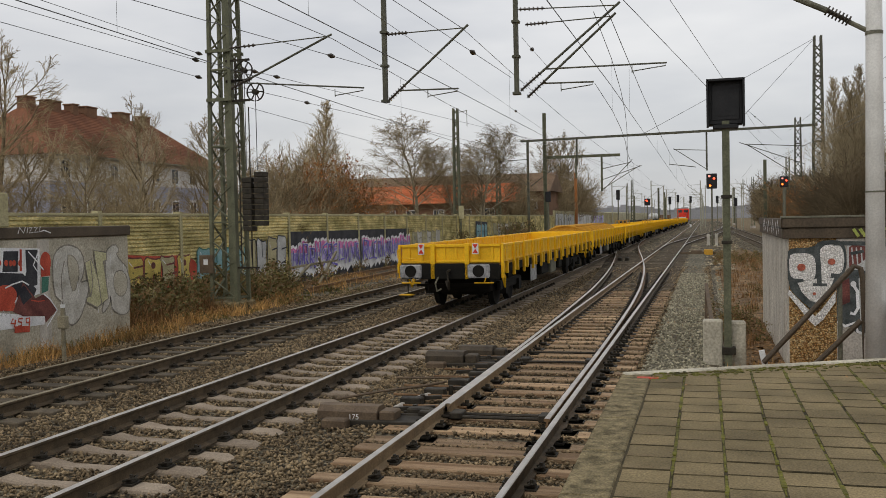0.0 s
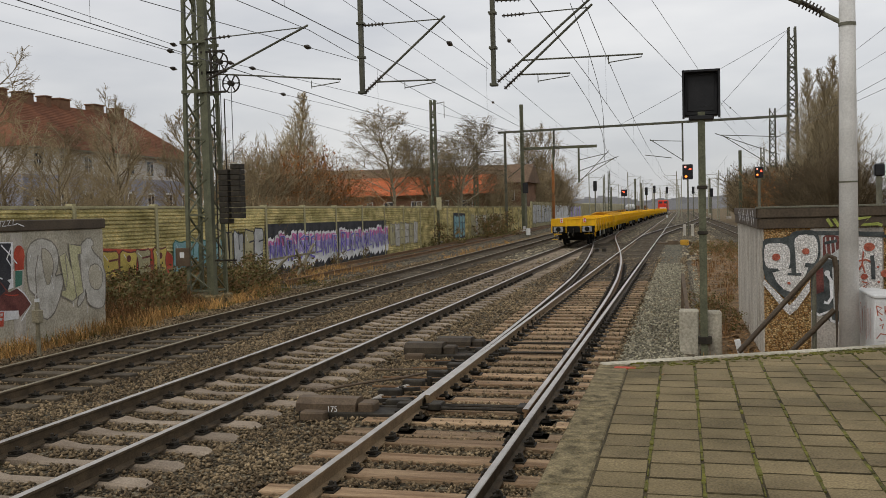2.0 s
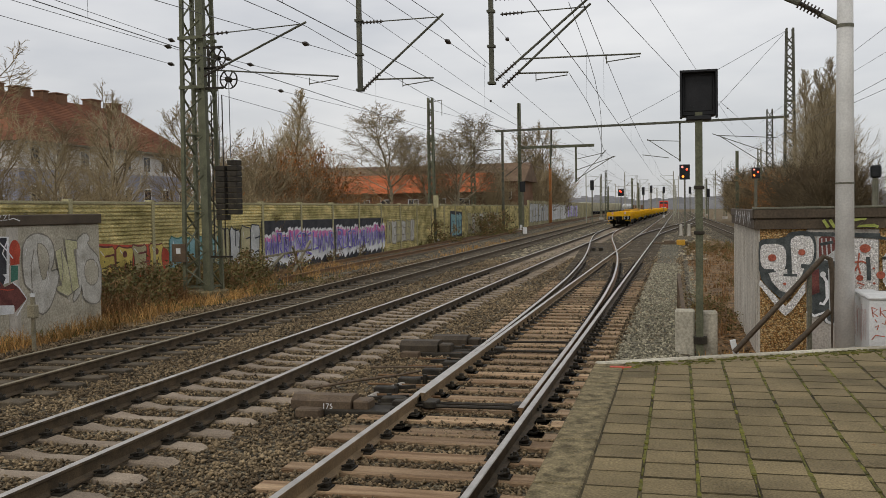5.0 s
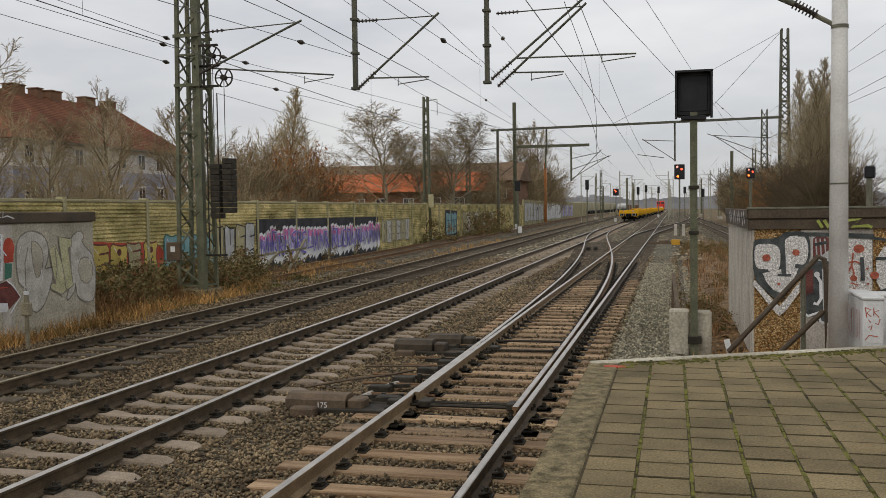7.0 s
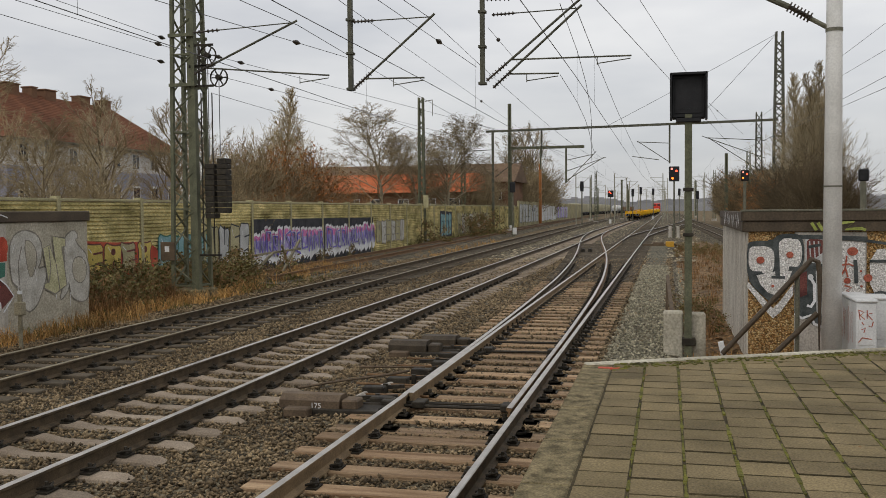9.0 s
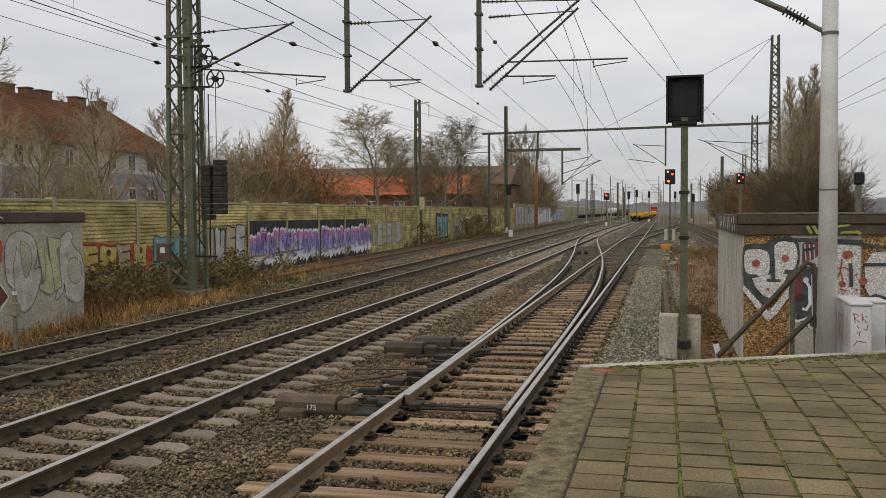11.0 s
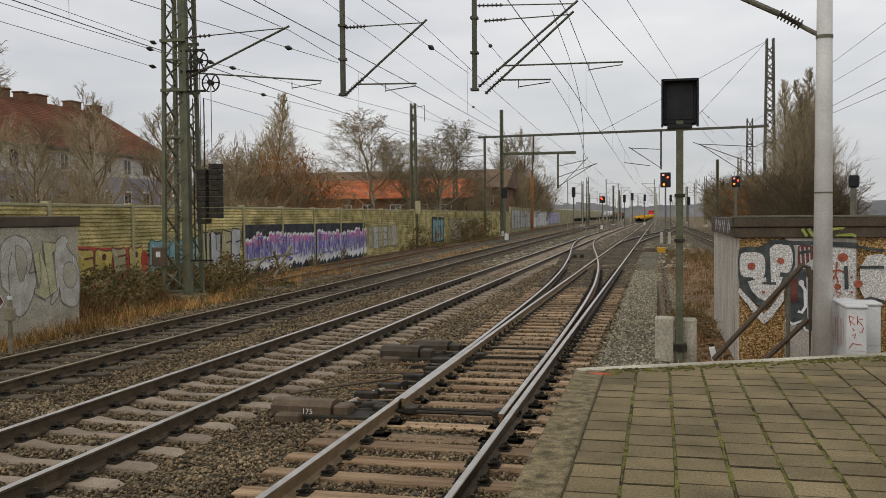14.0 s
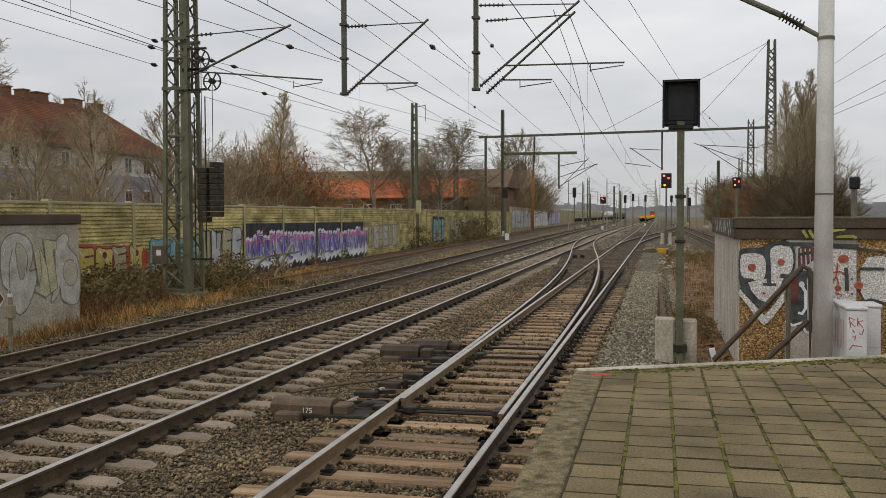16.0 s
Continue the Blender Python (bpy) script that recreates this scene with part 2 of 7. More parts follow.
m_red = M("red_paint", (0.55, 0.035, 0.02), (0.66, 0.05, 0.03), 2, 0.5, 0.05, 30, grain=0.1, local=True)
m_pink_tag = M("pink_spray", (0.60, 0.16, 0.38), (0.72, 0.27, 0.5), 3, 0.8, 0.0, warm=False)
m_violet = M("violet_spray", (0.13, 0.105, 0.42), (0.24, 0.185, 0.60), 3, 0.8, 0.0, warm=False)
m_lilac = M("lilac_spray", (0.36, 0.30, 0.62), (0.5, 0.42, 0.72), 3, 0.8, 0.0, warm=False)
m_white_tag = M("white_spray", (0.62, 0.62, 0.61), (0.86, 0.86, 0.86), 1.6, 0.8, 0.0, grain=0.2, warm=False)
m_grey_tag = M("silver_spray", (0.36, 0.365, 0.35), (0.56, 0.56, 0.54), 1.8, 0.7, 0.0, warm=False)
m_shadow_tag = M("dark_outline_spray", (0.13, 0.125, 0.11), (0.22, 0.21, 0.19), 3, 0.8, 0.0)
m_lime_tag = M("faded_lime_spray", (0.36, 0.36, 0.18), (0.47, 0.46, 0.27), 2.5, 0.8, 0.0)
m_black_tag = M("black_spray", (0.022, 0.022, 0.028), (0.055, 0.055, 0.06), 2.5, 0.8, 0.0, warm=False)
m_speckle_tag = M("silver_spray_on_pebbles", (0.42, 0.395, 0.35), (0.84, 0.82, 0.79), 38, 0.8, 0.4, 42, grain=0.6, warm=False)
m_outline_tag = M("dark_green_spray", (0.035, 0.042, 0.042), (0.10, 0.11, 0.105), 6, 0.8, 0.0, warm=False)
m_wine_tag = M("wine_red_spray", (0.09, 0.03, 0.035), (0.2, 0.075, 0.08), 4, 0.8, 0.0)
m_weathered_bar = M("weathered_grey_bar", (0.16, 0.15, 0.13), (0.30, 0.28, 0.25), 3, 0.7, 0.2)
m_hut = M("stained_hut_concrete", (0.30, 0.268, 0.198), (0.53, 0.485, 0.38), 1.1, 0.9, 0.25, 26, warm=False)
m_faded_silver = M("faded_silver_spray", (0.36, 0.335, 0.28), (0.60, 0.58, 0.52), 3.5, 0.8, 0.1, 26, grain=0.3, warm=False)
m_faded_edge = M("faded_edge_spray", (0.15, 0.135, 0.11), (0.29, 0.262, 0.215), 3.5, 0.8, 0.1, 26, warm=False)
m_faded_lime = M("pale_lime_spray", (0.40, 0.38, 0.21), (0.56, 0.53, 0.33), 3.0, 0.8, 0.1, 26, warm=False)
m_pale_twig = M("pale_twig", (0.30, 0.26, 0.21), (0.44, 0.39, 0.33), 1.5, 0.95, 0.0, tint=0.2)
m_green_spray = M("green_spray", (0.28, 0.34, 0.10), (0.44, 0.50, 0.2), 4, 0.8, 0.0)
m_rust_dot = M("dull_red_spray", (0.30, 0.075, 0.06), (0.44, 0.14, 0.11), 9, 0.8, 0.2, 42, grain=0.5)
m_red_tag = M("red_spray", (0.34, 0.05, 0.035), (0.55, 0.11, 0.08), 2, 0.8, 0.0)
m_yellow_tag = M("yellow_spray", (0.40, 0.33, 0.11), (0.66, 0.55, 0.19), 2, 0.8, 0.0)
m_cyan_tag = M("cyan_spray", (0.13, 0.28, 0.31), (0.28, 0.45, 0.46), 2, 0.8, 0.0, warm=False)
m_teal_tag = M("teal_spray", (0.04, 0.14, 0.14), (0.07, 0.2, 0.19), 3, 0.8, 0.0)
# Pale blue-grey stands in for the haze before the far woods.
m_hazed_wood = M("haze_coloured_wood", (0.25, 0.255, 0.27), (0.36, 0.36, 0.375), 0.02, 1.0, 0.0, warm=False)
m_far_grey = M("distant_grey", (0.38, 0.38, 0.36), (0.5, 0.5, 0.48), 0.2, 0.8, 0.0)
m_lamp_red = glow("red_lamp", (1.0, 0.05, 0.02), 5)
m_lamp_amber = glow("amber_lamp", (1.0, 0.16, 0.02), 4)
m_lamp_white = glow("white_lamp", (1.0, 0.35, 0.28), 0.9)


# ---- mesh building ----
class Geo:
    """Collects vertices and faces for one mesh."""

    def __init__(self):
        self.v, self.f, self.smooth = [], [], False

    def add(self, verts, faces):
        k = len(self.v)
        self.v.extend([tuple(p) for p in verts])
        self.f.extend([tuple(i + k for i in f) for f in faces])
        return self

    def box(self, x0, x1, y0, y1, z0, z1, c=0.0, m=None):
        """A box, its edges cut by c."""
        if c <= 0:
            vs = [(x, y, z) for x in (x0, x1) for y in (y0, y1) for z in (z0, z1)]
            fs = [(0, 1, 3, 2), (4, 6, 7, 5), (0, 4, 5, 1), (2, 3, 7, 6), (0, 2, 6, 4), (1, 5, 7, 3)]
        else:
            vs, fs, ids = [], [], {}
            X, Y, Z = (x0, x1), (y0, y1), (z0, z1)
            for i in (0, 1):
                for j in (0, 1):
                    for k in (0, 1):
                        sx, sy, sz = (c, -c)[i], (c, -c)[j], (c, -c)[k]
                        for a, d in enumerate(((0, sy, sz), (sx, 0, sz), (sx, sy, 0))):
                            ids[i, j, k, a] = len(vs)
                            vs.append((X[i] + d[0], Y[j] + d[1], Z[k] + d[2]))
            order = ((0, 0), (1, 0), (1, 1), (0, 1))
            for s in (0, 1):
                fs.append([ids[s, p, q, 0] for p, q in order])
                fs.append([ids[p, s, q, 1] for p, q in order])
                fs.append([ids[p, q, s, 2] for p, q in order])
            for p in (0, 1):
                for q in (0, 1):
                    fs.append([ids[0, p, q, 1], ids[1, p, q, 1], ids[1, p, q, 2], ids[0, p, q, 2]])
                    fs.append([ids[p, 0, q, 0], ids[p, 1, q, 0], ids[p, 1, q, 2], ids[p, 0, q, 2]])
                    fs.append([ids[p, q, 0, 0], ids[p, q, 1, 0], ids[p, q, 1, 1], ids[p, q, 0, 1]])
                    for s in (0, 1):
                        fs.append([ids[p, q, s, a] for a in range(3)])
        if m is not None:
            vs = [m @ Vector(p) for p in vs]
        return self.add(vs, fs)

    def tube(self, pts, r, n=6, r1=None, cap=True):
        """A round bar through pts; r1 is the radius at its end."""
        pts = [Vector(p) for p in pts]
        k, rings = len(self.v), len(pts)
        r1 = r if r1 is None else r1
        ref = None
        for i, p in enumerate(pts):
            d = (pts[min(i + 1, rings - 1)] - pts[max(i - 1, 0)]).normalized()
            if ref is None:
                ref = Vector((0, 0, 1)) if abs(d.z) < 0.9 else Vector((1, 0, 0))
            u = d.cross(ref).normalized()
            w = u.cross(d)
            rr = r + (r1 - r) * i / max(rings - 1, 1)
            for j in range(n):
                a = 2 * math.pi * j / n
                self.v.append(tuple(p + u * (rr * math.cos(a)) + w * (rr * math.sin(a))))
        for i in range(rings - 1):
            for j in range(n):
                a, b = k + i * n + j, k + i * n + (j + 1) % n
                self.f.append((a, b, b + n, a + n))
        if cap:
            self.f.append(tuple(k + j for j in reversed(range(n))))
            self.f.append(tuple(k + (rings - 1) * n + j for j in range(n)))
        return self

    def bar(self, p, q, w, t=None):
        """A square bar from p to q."""
        p, q = Vector(p), Vector(q)
        t = w if t is None else t
        d = (q - p).normalized()
        ref = Vector((0, 0, 1)) if abs(d.z) < 0.95 else Vector((1, 0, 0))
        u = d.cross(ref).normalized() * (w / 2)
        s = u.cross(d).normalized() * (t / 2)
        vs = [e + a * u + b * s for e in (p, q) for a, b in ((-1, -1), (1, -1), (1, 1), (-1, 1))]
        return self.add(vs, [(0, 1, 5, 4), (1, 2, 6, 5), (2, 3, 7, 6), (3, 0, 4, 7), (3, 2, 1, 0), (4, 5, 6, 7)])

    def sweep(self, profile, path, closed=True):
        """A profile of (across, up) carried along a path of (x, y, z); across points to the right."""
        k, n = len(self.v), len(profile)
        path = [Vector(p) for p in path]
        for i, p in enumerate(path):
            d = path[min(i + 1, len(path) - 1)] - path[max(i - 1, 0)]
            rt = Vector((d.y, -d.x, 0)).normalized()
            for a, b in profile:
                self.v.append((p.x + rt.x * a, p.y + rt.y * a, p.z + b))
        for i in range(len(path) - 1):
            for j in range(n if closed else n - 1):
                a, b = k + i * n + j, k + i * n + (j + 1) % n
                self.f.append((a, a + n, b + n, b))
        if closed:
            self.f.append(tuple(k + j for j in range(n)))
            self.f.append(tuple(k + (len(path) - 1) * n + j for j in reversed(range(n))))
        return self

    def prism(self, poly, m, depth):
        """A flat polygon in the xy plane of m, made depth thick towards z."""
        n = len(poly)
        vs = [m @ Vector((x, y, 0)) for x, y in poly] + [m @ Vector((x, y, depth)) for x, y in poly]
        fs = [tuple(range(n, 2 * n)), tuple(reversed(range(n)))] + [(i, (i + 1) % n, n + (i + 1) % n, n + i) for i in range(n)]
        return self.add(vs, fs)

    def mesh(self, name, *mats):
        me = bpy.data.meshes.new(name)
        me.from_pydata(self.v, [], self.f)
        for m in mats:
            me.materials.append(m)
        bm = bmesh.new()
        bm.from_mesh(me)
        bmesh.ops.recalc_face_normals(bm, faces=bm.faces)
        bm.to_mesh(me)
        bm.free()
        if self.smooth:
            me.polygons.foreach_set("use_smooth", [True] * len(me.polygons))
        return me


def part(name, geo, material, parent=None, label=""):
    ob = new(name, geo.mesh(name, material) if isinstance(geo, Geo) else geo)
    ob.parent = parent
    return tagged(ob, label)


def thing(name, label, category, group="", kind="", m=None):
    ob = new(name)
    ob.empty_display_size = 0.2
    if m is not None:
        ob.matrix_basis = m
    return tagged(ob, label, category, group, kind)


def solo(name, geo, material, label, category="", group="", kind=""):
    return tagged(part(name, geo, material), label, category, group, kind)


def piece(name, me, parent, m=None):
    """One of many alike pieces on a shared mesh."""
    ob = new(name, me)
    ob.parent = parent
    if m is not None:
        ob.matrix_basis = m
    return ob


# ---- the lines of the tracks ----
def smooth_line(knots):
    ys, xs = [k[0] for k in knots], [k[1] for k in knots]

    def at(y):
        """Cubic through the knots, straight beyond them."""
        if y <= ys[0]:
            return xs[0] + (y - ys[0]) * (xs[1] - xs[0]) / (ys[1] - ys[0])
        if y >= ys[-1]:
            return xs[-1] + (y - ys[-1]) * (xs[-1] - xs[-2]) / (ys[-1] - ys[-2])
        i = max(j for j in range(len(ys) - 1) if ys[j] <= y)
        sl = lambda j: (xs[min(j + 1, len(xs) - 1)] - xs[max(j - 1, 0)]) / (ys[min(j + 1, len(ys) - 1)] - ys[max(j - 1, 0)])
        hgt = ys[i + 1] - ys[i]
        u = (y - ys[i]) / hgt
        return ((2 * u ** 3 - 3 * u ** 2 + 1) * xs[i] + (u ** 3 - 2 * u ** 2 + u) * hgt * sl(i)
                + (-2 * u ** 3 + 3 * u ** 2) * xs[i + 1] + (u ** 3 - u ** 2) * hgt * sl(i + 1))
    return at


x_a = smooth_line([(-20, -2.42), (450, -2.30)])
x_b = smooth_line([(-20, -6.0), (40, -6.36), (90, -6.66), (130, -6.66), (180, -6.4), (220, -6.0), (260, -5.5), (300, -5.2), (400, -4.5), (700, -2.4)])
x_c = smooth_line([(-20, -9.08), (60, -10.68), (140, -12.2), (300, -14.2), (600, -17)])
x_d = smooth_line([(28, -14.3), (104, -17.36), (200, -20.5), (400, -25)])
x_e = smooth_line([(26, 5.4), (75, 5.0), (120, 4.4), (184, 3.9), (300, 3.6), (600, 4)])
x_link = smooth_line([(10.6, -2.42), (16, -2.47), (21, -2.56), (26, -2.68), (31, -2.84), (40, -3.3), (51, -4.08), (65, -5.22), (77, -6.05), (88, -6.50), (98, -6.68)])
x_link2 = smooth_line([(64, -2.40), (77, -2.28), (89, -1.62), (107, -0.35), (120, 0.75), (155, 2.8), (184, 3.85), (200, 3.9)])


# ---- ground, ballast ----
def span(y0, y1, step):
    n = max(2, int((y1 - y0) / step) + 1)
    return [y0 + (y1 - y0) * i / (n - 1) for i in range(n)]


def ribbon(left, right, ys, z, shoulder=0.6, drop=0.3):
    """A flat bed between two lines with sloping shoulders."""
    g = Geo()
    for i, y in enumerate(ys):
        l, r = left(y), right(y)
        g.v += [(l - shoulder, y, z - drop), (l, y, z), (r, y, z), (r + shoulder, y, z - drop)]
        if i:
            k = 4 * (i - 1)
            g.f += [(k + j, k + j + 1, k + j + 5, k + j + 4) for j in range(3)]
    return g


ground_geo = Geo()
ground_geo.add([(-900, -60, -0.42), (900, -60, -0.42), (1500, 2600, -0.42), (-1500, 2600, -0.42)], [(0, 1, 2, 3)])
solo("ground", ground_geo, m_soil, "brown earth and leaf litter beside the railway", kind="structure")
YS = span(-15, 60, 3) + span(66, 420, 12)
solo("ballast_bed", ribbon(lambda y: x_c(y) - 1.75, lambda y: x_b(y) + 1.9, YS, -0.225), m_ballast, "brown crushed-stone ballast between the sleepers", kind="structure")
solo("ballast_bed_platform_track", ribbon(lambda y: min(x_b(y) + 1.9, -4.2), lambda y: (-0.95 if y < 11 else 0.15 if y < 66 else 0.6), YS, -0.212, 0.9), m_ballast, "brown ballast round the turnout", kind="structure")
solo("ballast_verge", ribbon(lambda y: -0.9, lambda y: -0.1, span(11.2, 64, 4), -0.165, 0.25, 0.1), m_ballast_pale, "pale grey fresh ballast along the track", kind="structure")
solo("ballast_siding", ribbon(lambda y: x_d(y) - 1.5, lambda y: x_d(y) + 1.5, span(29, 320, 12), -0.20, 0.5, 0.2), m_ballast, "overgrown ballast of the siding", kind="structure")
solo("ballast_far_track", ribbon(lambda y: x_e(y) - 1.8, lambda y: x_e(y) + 1.8, span(28, 420, 12), -0.21, 0.5, 0.2), m_ballast, "ballast of the right-hand track", kind="structure")
solo("verge_ground", Geo().add([(-0.2, 11, -0.30), (9, 11, -0.30), (14, 70, -0.30), (0.3, 70, -0.30)], [(0, 1, 2, 3)]), m_leaf_litter, "reddish leaf litter and earth on the verge", kind="structure")

solo("verge_ground_left", Geo().add([(-17.4, 4, -0.25), (-11.85, 4, -0.25), (-12.5, 34, -0.27), (-17.9, 60, -0.36)], [(0, 1, 2, 3)]), m_leaf_litter, "brown earth verge before the noise barrier", kind="structure")

# loose ballast stones, thick near the platform and thinner further out
rng = np.random.default_rng(7)
OCT = np.array([(1, 0, 0), (-1, 0, 0), (0, 1, 0), (0, -1, 0), (0, 0, 1), (0, 0, -1)], float)
OCT_F = np.array([(0, 2, 4), (2, 1, 4), (1, 3, 4), (3, 0, 4), (2, 0, 5), (1, 2, 5), (3, 1, 5), (0, 3, 5)])


def scatter(name, spots, sizes, zs, material, label):
    n = len(spots)
    base = OCT[None] * rng.uniform(0.45, 1.15, (n, 6, 1)) + rng.uniform(-0.35, 0.35, (n, 6, 3))
    base = base * (sizes[:, None, None] * rng.uniform(0.55, 1.1, (n, 1, 3)))
    a = rng.uniform(0, 2 * np.pi, n)
    c, s = np.cos(a)[:, None], np.sin(a)[:, None]
    x, y = base[..., 0] * c - base[..., 1] * s, base[..., 0] * s + base[..., 1] * c
    v = np.stack([x + spots[:, 0:1], y + spots[:, 1:2], base[..., 2] * 0.8 + zs[:, None]], -1).reshape(-1, 3)
    fc = (OCT_F[None] + 6 * np.arange(n)[:, None, None]).reshape(-1, 3)
    me = bpy.data.meshes.new(name)
    me.vertices.add(len(v))
    me.vertices.foreach_set("co", v.ravel())
    me.loops.add(fc.size)
    me.loops.foreach_set("vertex_index", fc.ravel().astype(np.int32))
    me.polygons.add(len(fc))
    me.polygons.foreach_set("loop_start", np.arange(0, fc.size, 3, dtype=np.int32))
    me.materials.append(material)
    me.update(calc_edges=True)
    me.validate()
    return tagged(new(name, me), label, "ballast", kind="stuff")


SLEEPER_B0, PITCH = 6.889, 0.6


def stone_field(x0, x1, y0, y1, density, size):
    n = int((x1 - x0) * (y1 - y0) * density)
    p = np.stack([rng.uniform(x0, x1, n), rng.uniform(y0, y1, n)], 1)
    return p, rng.uniform(0.7, 1.3, n) * size


SLOPE_B = -0.006
spots, sizes = [], []
for x0, x1, y0, y1, d, s in ((-11.6, -0.85, 4.0, 10.0, 620, 0.032), (-12.0, -0.85, 10.0, 17.0, 500, 0.034), (-12.4, 0.2, 17.0, 27.0, 260, 0.042), (-12.8, 0.2, 27.0, 46.0, 90, 0.050)):
    p, sz = stone_field(x0, x1, y0, y1, d, s)
    keep = np.ones(len(p), bool)
    for line, off, half in ((x_b, SLEEPER_B0, 1.3), (x_c, 6.7, 1.3), (x_a, 6.92, 1.3)):
        cx = np.array([line(v) for v in p[:, 1]])
        inside = np.abs(p[:, 0] - cx) < half
        ph = (p[:, 1] - off) / PITCH
        keep &= ~(inside & (np.abs(ph - np.round(ph)) * PITCH < 0.14))
        for e in (-0.7525, 0.7525):
            keep &= np.abs(p[:, 0] - cx - e) > 0.085
    lk = np.array([x_link(v) if v > 10.6 else x_a(v) for v in p[:, 1]])
    for e in (-0.7525, 0.7525):
        keep &= np.abs(p[:, 0] - lk - e) > 0.085
    spots.append(p[keep])
    sizes.append(sz[keep])
spots, sizes = np.concatenate(spots), np.concatenate(sizes)
scatter("ballast_stones", spots, sizes, np.where(spots[:, 0] > -4.15, -0.20, -0.22) + rng.uniform(-0.012, 0.03, len(spots)), m_stone, "loose brown and grey crushed stones")
p, sz = stone_field(-1.0, 0.55, 11.4, 40, 170, 0.042)
m_stone_pale = M("pale_stone", (0.16, 0.155, 0.14), (0.40, 0.385, 0.36), 9, 0.9, 0.4, 60, island=0.45)
scatter("pale_ballast_stones", p, sz, np.where(p[:, 0] > -0.05, -0.155 - 0.13 * np.minimum((p[:, 0] + 0.05) / 0.35, 1), -0.155), m_stone_pale, "loose pale grey crushed stones by the verge")

# ---- rails ----
RAIL = [(-0.036, -0.006), (-0.036, -0.030), (-0.012, -0.046), (-0.010, -0.135), (-0.072, -0.157), (-0.075, -0.17),
        (0.075, -0.17), (0.072, -0.157), (0.010, -0.135), (0.012, -0.046), (0.036, -0.030), (0.036, -0.006)]
RAIL_TOP = [(-0.035, -0.008), (-0.027, 0.001), (0.027, 0.001), (0.035, -0.008)]


def rail(line, off, y0, y1, parent, side=m_rail_side, top=m_rail_top, step=2.0, lift=0.0, taper=0.0):
    ys = span(y0, y1, step)
    path = [(line(y) + off, y, lift) for y in ys]
    r = part("rail", Geo().sweep(RAIL, path), side, parent)
    part("running_surface", Geo().sweep(RAIL_TOP, path, closed=False), top, r, "bright polished rail head")
    return r


def track(name, label):
    return thing(name, label, "", kind="structure")


m_rail_dull = M("rail_dull_top", (0.20, 0.18, 0.16), (0.32, 0.29, 0.26), 3, 0.5, 0.05, 60, metal=0.6)
track_a = track("track_platform", "railway track on wooden sleepers beside the platform")
track_b = track("track_middle", "railway track on pale concrete sleepers")
track_c = track("track_third", "railway track on dark sleepers")
track_d = track("track_siding", "rusty overgrown siding track")
track_e = track("track_right", "railway track beyond the verge")
link = track("turnout_link", "curved turnout rails joining two tracks")
link2 = track("turnout_link_right", "curved turnout rails leading to another track")
for e in (-0.7525, 0.7525):
    rail(x_b, e, -6, 430, track_b)
    rail(x_c, e, -6, 430, track_c, top=m_rail_dull)
    rail(x_d, e, 30, 330, track_d, m_rail_rusty, m_rail_rusty, 6)
    rail(x_e, e, 27, 430, track_e, top=m_rail_dull, step=6)
rail(x_a, -0.7525, -6, 10.85, track_a, m_rail_side_pale)
rail(x_a, 0.7525, -6, 450, track_a, m_rail_side)
rail(lambda y: x_a(y) + 0.045 * max(0, 1 - (y - 10.9) / 12), -0.7525, 10.95, 450, track_a, m_rail_side_pale)
rail(x_link, -0.7525, 10.85, 97, link, m_rail_side, step=1.2)
rail(lambda y: x_link(y) - 0.10 * max(0, 1 - (y - 10.3) / 14), 0.7525, 10.3, 97, link, m_rail_rusty, step=1.2)
rail(x_link2, -0.7525, 66, 195, link2, step=3)
rail(x_link2, 0.7525, 66, 195, link2, step=3)
# wing and check rails at the crossing
part("check_rail", Geo().sweep([(-0.03, 0.005), (-0.03, -0.14), (0.03, -0.14), (0.03, 0.005)], [(x_a(y) + 0.69, y, 0) for y in span(46, 53, 1)]), m_rail_side, link)
part("wing_rail", Geo().sweep([(-0.03, 0.0), (-0.03, -0.14), (0.03, -0.14), (0.03, 0.0)], [(x_link(y) - 0.69, y, 0) for y in span(46, 53, 1)]), m_rail_side, link)

# ---- sleepers ----
def concrete_sleeper():
    """A pre-stressed sleeper: high seats, a lower waist, sloping ends."""
    g = Geo()
    prof = [(-1.3, 0.10, -0.215), (-1.20, 0.118, -0.180), (-0.55, 0.118, -0.165), (-0.28, 0.09, -0.203), (0.28, 0.09, -0.203), (0.55, 0.118, -0.165), (1.20, 0.118, -0.180), (1.3, 0.10, -0.215)]
    for x, w, z in prof:
        g.v += [(x, -w - 0.03, -0.36), (x, -w, z - 0.02), (x, -w + 0.02, z), (x, w - 0.02, z), (x, w, z - 0.02), (x, w + 0.03, -0.36)]
    for i in range(len(prof) - 1):
        for j in range(5):
            a = 6 * i + j
            g.f.append((a, a + 1, a + 7, a + 6))
    g.f += [tuple(range(6)), tuple(6 * (len(prof) - 1) + j for j in reversed(range(6)))]
    return g.mesh("sleeper", m_concrete_sleeper)


def plank_sleeper(half, mat):
    return Geo().box(-half, half, -0.13, 0.13, -0.33, -0.165, 0.012).mesh("sleeper", mat)


